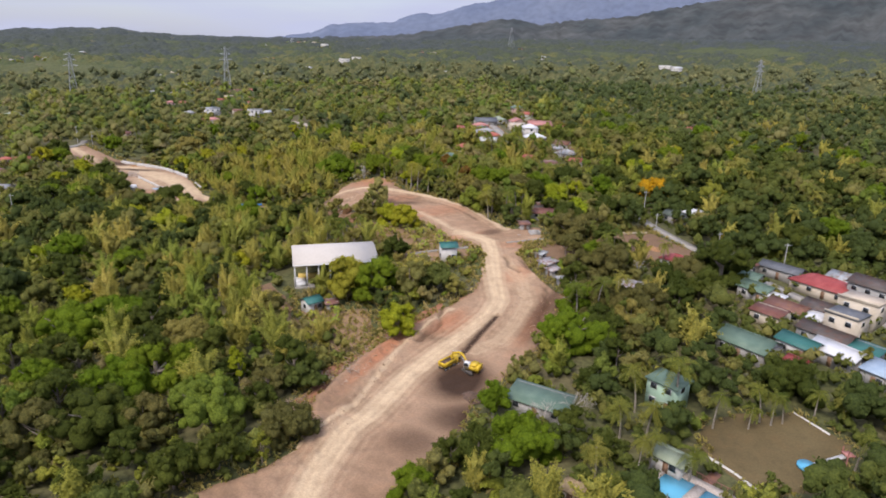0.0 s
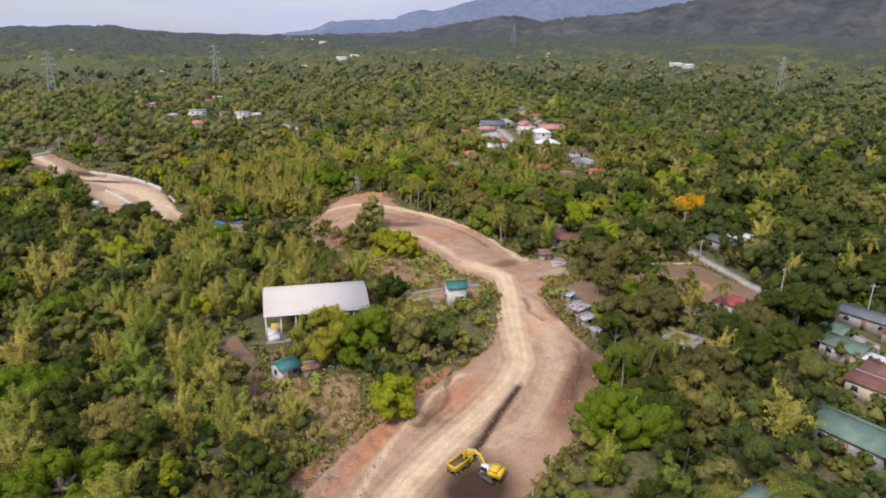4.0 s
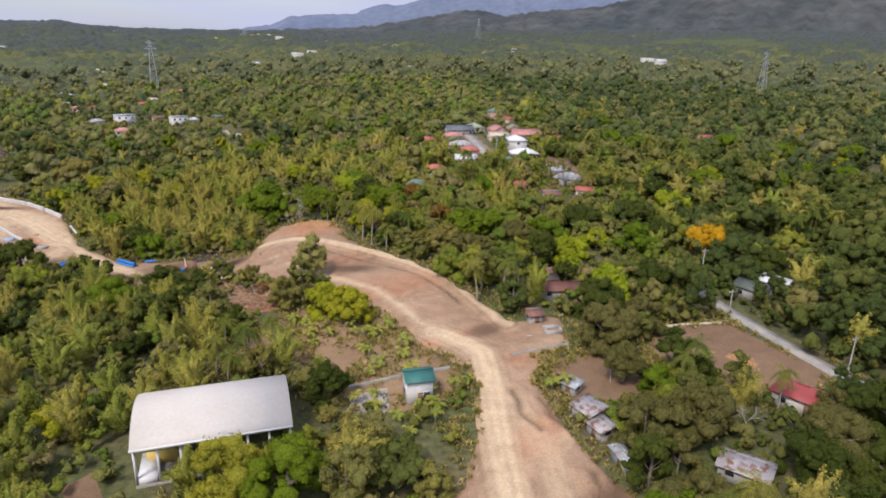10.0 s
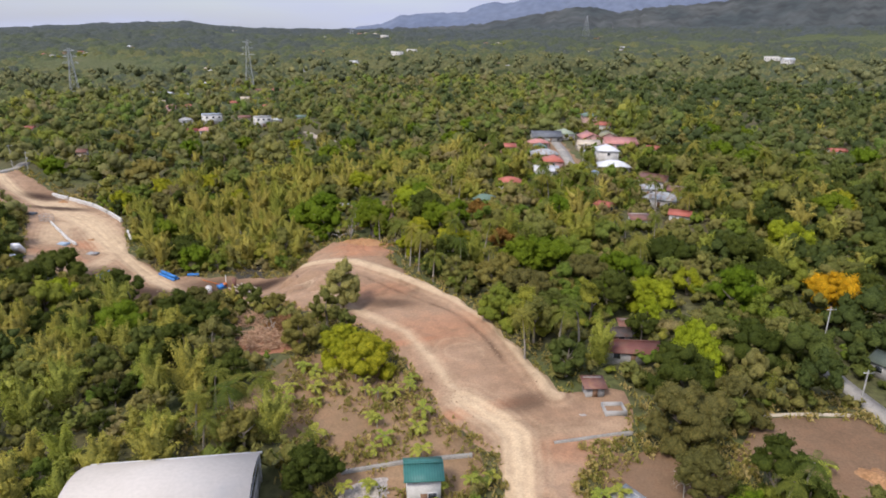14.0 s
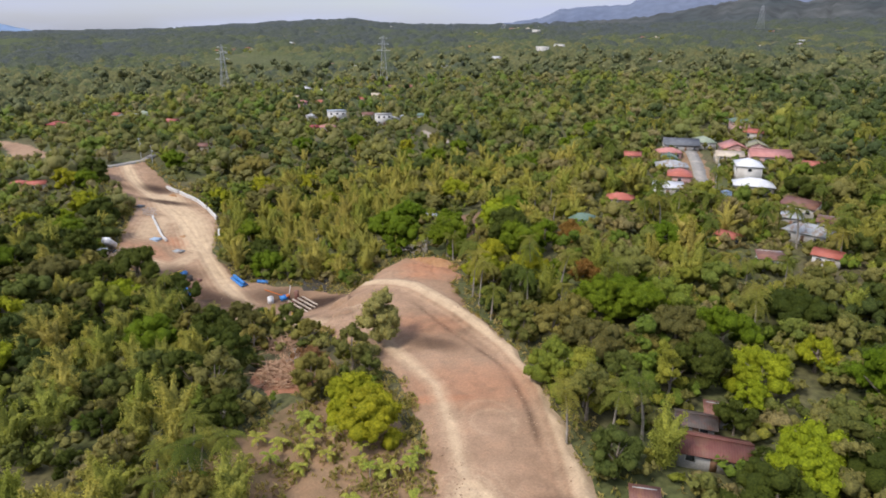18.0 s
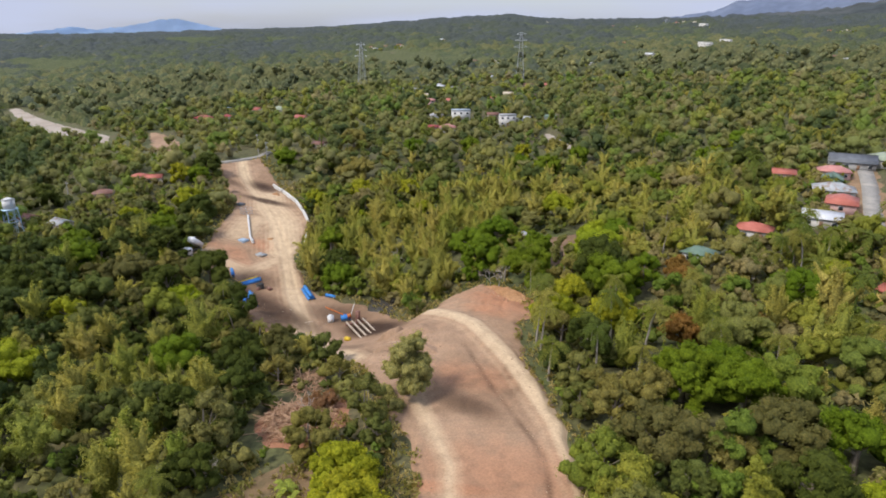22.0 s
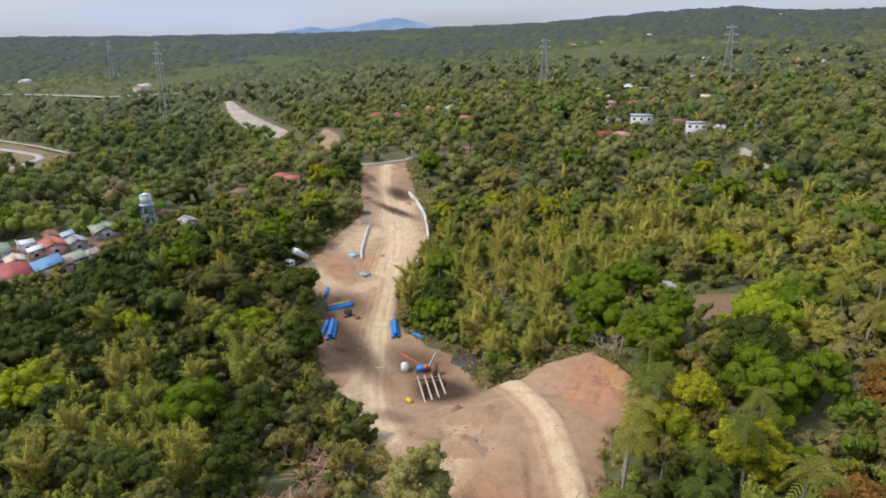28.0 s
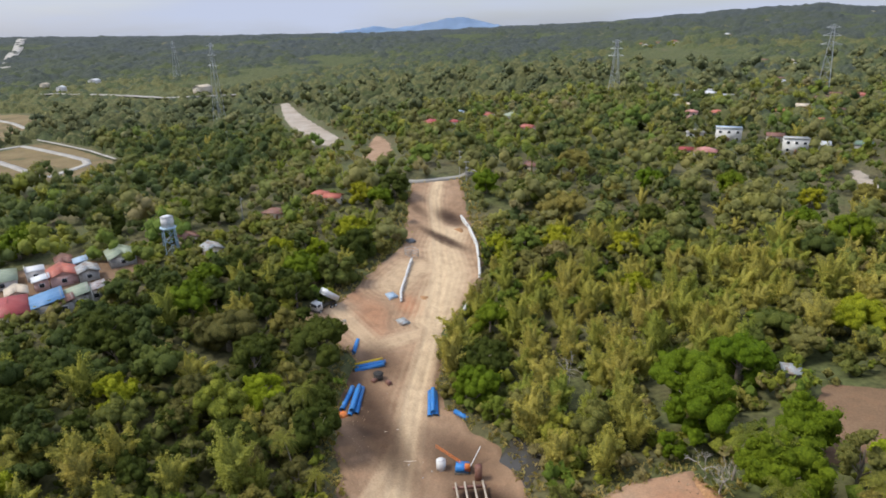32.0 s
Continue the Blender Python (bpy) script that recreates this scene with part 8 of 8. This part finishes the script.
lump = lump + np.stack([cx_, cy_, cz_], 1)[:, None, :]
clod_f = (ICO_F[None] + (np.arange(len(cx_)) * len(ICO_V))[:, None, None]).reshape(-1, 3)
clod_mat = surface("clod_mat", (0.20, 0.125, 0.078), (0.36, 0.25, 0.16), 0.25, 0.95, grain=4, grain_amount=0.3)
tagged(new("earth_clods", mesh_np("earth_clods", lump.reshape(-1, 3), None, clod_f, clod_mat)), "loose clods and stones of reddish earth along the graded edges", "clods", kind="stuff")
# middle distance
mx, my = scatter(8.2, 175, 480)
mb = rng.uniform(size=len(mx)) < bamboo_zone(mx, my) * 0.8
MID_SHAPES = [crown_shape(rd, ht, ht * 0.1, 7, 0, 25, 0.55, low=-0.2) for rd, ht in ((5.0, 7.4), (6.2, 9.0), (3.6, 10.4), (7.0, 8.8), (3.4, 5.6), (4.6, 8.2), (2.6, 8.8))]
MID_BAMBOO = [bamboo_shape(8.5, 4.2, 7, 36, 0.55, 4), bamboo_shape(9.4, 4.6, 7, 36, 0.55, 4)]
grow("mid_forest", "mixed green forest beyond the road", "forest", mx[~mb], my[~mb], MID_SHAPES, leaf_mid_haze, 0.6, 1.35, np.clip(stand_tint(mx[~mb], my[~mb]) + rng.normal(size=(~mb).sum()) * 0.14, 0, 1))
grow("mid_bamboo", "stands of yellow-green bamboo in the forest", "bamboo", mx[mb], my[mb], MID_BAMBOO, leaf_bamboo_forest, 0.7, 1.05, rng.uniform(size=mb.sum()))
palm_v, palm_q = frond_set(13, 3.4, 0.95, 6, 0.6, 0.7, -0.5, 1.1)
FAR_PALMS = [merge([(palm_v + [b_, 0, h_], palm_q), tube([(0, 0, -0.4), (b_ * 0.4, 0, h_ * 0.6), (b_, 0, h_)], [0.28, 0.2, 0.16], 4)]) + (np.zeros((0, 3), int),) for h_, b_ in ((9.5, 0.8), (11.5, -0.6), (10.4, 1.2))]
gx_, gy_ = np.array([(a + rng.normal() * 9, b + rng.normal() * 9) for a, b, n in ((-70, 430, 16), (-30, 440, 14), (-120, 420, 12), (-110, 350, 8), (-20, 340, 10), (-50, 300, 10), (-10, 300, 10), (20, 330, 8), (-180, 380, 8), (40, 260, 8), (60, 230, 8), (-260, 300, 5), (-200, 420, 6)) for k in range(n)]).T
ok = free(gx_, gy_, 0.0, 0.0, False)
grow("palm_grove", "scattered groves of tall coconut palms in the forest", "palms", gx_[ok], gy_[ok], FAR_PALMS, leaf_palm_far, 0.8, 1.15, rng.uniform(size=ok.sum()))
# woods round the southern end of the road
ox, oy = np.meshgrid(np.arange(-150, 150, 8.5), np.arange(-70, 240, 8.5), indexing="ij")
ox, oy = (ox + rng.uniform(-4, 4, ox.shape)).ravel(), (oy + rng.uniform(-4, 4, oy.shape)).ravel()
seen = np.zeros(ox.shape, bool)
for sx_, sy_, a0, a1 in STATIONS:
    az = np.degrees(np.arctan2(-(ox - sx_), oy - sy_))
    seen |= (az > a0) & (az < a1) & (np.hypot(ox - sx_, oy - sy_) > 55)
ok = ~seen & (gap_to(TRACK, ox, oy) < 110) & free(ox, oy)
grow("outer_forest", "dense mixed green broadleaf forest beside the road", "forest", ox[ok], oy[ok], MID_SHAPES, leaf_forest, 0.7, 1.1, stand_tint(ox[ok], oy[ok]))
# far woods: one continuous canopy in which every crown bulges for itself
def canopy(x, y, cell, seed):
    """Height (0 to 1) and a number of the crown that covers each place."""
    ci, cj = np.floor(x / cell), np.floor(y / cell)
    best, who = np.full(x.shape, -9.0), np.zeros(x.shape)

    def hash_(a, b, k):
        h = np.sin(a * 127.1 + b * 311.7 + k * 74.7 + seed) * 43758.5453
        return h - np.floor(h)
    for di in (-1, 0, 1):
        for dj in (-1, 0, 1):
            a, b = ci + di, cj + dj
            u, v = (a + 0.15 + 0.7 * hash_(a, b, 1)) * cell, (b + 0.15 + 0.7 * hash_(a, b, 2)) * cell
            size = 0.55 + 0.5 * hash_(a, b, 3) ** 2
            h = size - ((x - u) ** 2 + (y - v) ** 2) / (cell * cell * 0.30)
            who = np.where(h > best, hash_(a, b, 4), who)
            best = np.maximum(best, h)
    return np.clip(best, -0.8, 1.2), who


steps = np.linspace(0, 1, 300)
ring = 400 / (1 - steps * (1 - math.sqrt(400 / 4620))) ** 2
spokes = np.radians(np.linspace(-38, 122, 1000))
rr, aa = np.meshgrid(ring, spokes, indexing="ij")
grow_step = np.gradient(ring)[:, None]
rr = rr + rng.uniform(-0.3, 0.3, rr.shape) * grow_step
aa = aa + rng.uniform(-0.3, 0.3, aa.shape) * (spokes[1] - spokes[0])
hx, hy = -30 - rr * np.sin(aa), 130 + rr * np.cos(aa)
h1, who = canopy(hx, hy, 11.0, 0.3)
h2, who2 = canopy(hx, hy, 24.0, 4.0)
h3, who3 = canopy(hx, hy, 75.0, 8.0)
near_w, mid_w, far_w = np.clip((1300 - rr) / 600, 0.25, 1), np.clip((rr - 500) / 500, 0.2, 1) * np.clip((3200 - rr) / 1500, 0.3, 1), np.clip((rr - 900) / 900, 0, 1)
grove = wobble(hx, hy, 0.011, 2.0)
glade = np.clip((wobble(hx * 0.7, hy, 0.0085, 5.5) + 0.35 * wobble(hx, hy, 0.04, 1.0) - 0.52) * 5, 0, 1) * np.clip((rr - 620) / 200, 0, 1)  # dry fields between the woods
rim = np.clip((rr - 400) / 70, 0, 1)
tall = 5.6 * near_w * h1 + 6.0 * mid_w * np.clip(h2, -0.3, 1) + 7.0 * far_w * np.clip(h3, -0.3, 1) + rng.normal(size=hx.shape) * np.minimum(0.25 + 0.03 * grow_step, 0.7)
hz = land(hx, hy) - 4 * (1 - rim) + 1.6 + tall * (1 - 0.8 * glade) + 1.6 * grove
for poly, m in CLEARED[-8:-2] + [(q, w + 6) for q, w in STRIPS[1:3]]:
    hz = np.where(inside(poly, hx, hy) | (gap_to(poly, hx, hy, True) < m + 2), land(hx, hy) - 1.5, hz)
for a, b, r in TAKEN:
    if math.hypot(a + 30, b - 130) > 440:
        hz = np.where(np.hypot(hx - a, hy - b) < r + 3, land(hx, hy) - 1.0, hz)
# distance shifts each tint towards the ramp's painted haze end
haze = np.clip(np.log(rr / 420) / np.log(5.0), 0, 1)
tint = np.clip((0.27 + 0.16 * grove + 0.16 * wobble(hx, hy, 0.004, 7.0) + (who - 0.5) * 0.46 * near_w + (who2 - 0.5) * 0.5 * mid_w + (who3 - 0.5) * 0.4 * far_w + rng.normal(size=hx.shape) * 0.03) * (1 - 0.66 * haze) + 0.76 * haze, 0, 1)
tint = tint * (1 - glade) + glade * (0.42 + 0.12 * haze)
tagged(new("distant_woods", mesh_np("distant_woods", np.stack([hx, hy, hz], -1).reshape(-1, 3), grid_quads(len(ring), len(spokes))[:, ::-1], material=leaf_canopy_haze, smooth=True, attrs={"tint": tint.ravel()})),
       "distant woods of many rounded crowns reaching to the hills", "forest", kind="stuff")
# taller trees that break the far canopy
fx, fy = scatter(30, 440, 700)
FAR_SHAPES = [crown_shape(rd, ht, ht * 0.3, 5, 0, 16, 0.9, low=-0.1) for rd, ht in ((6, 12), (7.5, 12.5), (5, 13.5), (6.5, 11))]
fd = np.hypot(fx + 30, fy - 130)
f_far = np.clip(np.log(fd / 420) / np.log(5.0), 0, 1)
grow("far_forest", "taller trees standing out of the distant woods", "forest", fx, fy, FAR_SHAPES, leaf_distant, 0.75, 1.2, np.clip(0.4 + rng.normal(size=fx.shape) * 0.25 - 0.15 * f_far, 0, 1))

# mountains behind, far beyond the woods, their base colours paled and blued as haze
hill_haze_blue = surface("hill_haze_blue", (0.100, 0.124, 0.180), (0.122, 0.145, 0.195), 0.002, 1.0, grain=0.02, grain_amount=0.12, bump=0.3, bump_dist=10)


def ridge(name, az_list, el_list, radius, material, label, depth=500, rough=0.08):
    """A mountain range: a ridge line seen from the valley with slopes in front."""
    az = np.linspace(az_list[0], az_list[-1], 260)
    el = np.interp(az, az_list, el_list)
    el = el + rough * wobble(az * 9, az * 5, 0.6, 2.0) + rough * 0.5 * wobble(az * 31, az * 17, 0.6, 1.0)
    rows = []
    for k, f in enumerate(np.linspace(0, 1, 16)):
        r = radius - depth * (1 - f)
        top = 61 + radius * np.tan(np.radians(el))
        z = -30 + (top + 30) * f ** 1.15 + (1 - f) * f * 70 * wobble(az * 6 + k * 0.7, az * 3 - k, 0.5, 3.0)
        a = np.radians(az)
        rows.append(np.stack([-30 - r * np.sin(a), 130 + r * np.cos(a), z], 1))
    v = np.stack(rows)
    return tagged(new(name, mesh_np(name, v.reshape(-1, 3), grid_quads(16, len(az)), material=material, smooth=True)), label, "mountains", kind="structure")


# foothill grey-green and horizon blue carry painted haze too
hill_haze_green = surface("hill_haze_green", (0.034, 0.042, 0.042), (0.060, 0.064, 0.060), 0.004, 1.0, grain=0.012, grain_amount=0.35, bump=0.15, bump_dist=8)
hill_haze_pale = surface("hill_haze_pale", (0.36, 0.50, 0.70), (0.42, 0.54, 0.72), 0.002, 1.0, grain=0.02, grain_amount=0.04)
ridge("backdrop_foothills", [-42, -25, -12, -6, -2.5, 0.5, 4, 8.4, 10.8, 13.8, 17.8, 21, 24, 28, 34, 40], [7.2, 6.6, 5.8, 5.2, 4.6, 4.1, 3.4, 3.1, 2.65, 3.2, 2.5, 1.9, 1.5, 1.3, 0.9, 0.4], 3900, hill_haze_green, "hazy green foothills below the mountains", 1300, 0.12)
ridge("backdrop_volcano", [66, 70, 73, 74.5, 76, 78, 80.5, 82, 84, 87, 92], [-0.7, -0.1, 0.6, 0.95, 0.8, 0.4, 0.1, 0.3, 0.0, -0.3, -0.7], 4640, hill_haze_pale, "faint pale blue mountain on the horizon", 30, 0.05)
ridge("backdrop_mountains", [-40, -15, 0, 8, 13, 15.5, 17, 19.8, 22, 24, 26.5, 29.5, 31, 35, 40, 46], [6.5, 7.2, 6.8, 6.0, 5.2, 4.5, 4.25, 3.42, 3.36, 2.58, 2.5, 2.2, 1.5, 1.0, 0.7, 0.2], 4400, hill_haze_blue, "hazy blue-grey mountain range behind the forest", 900)
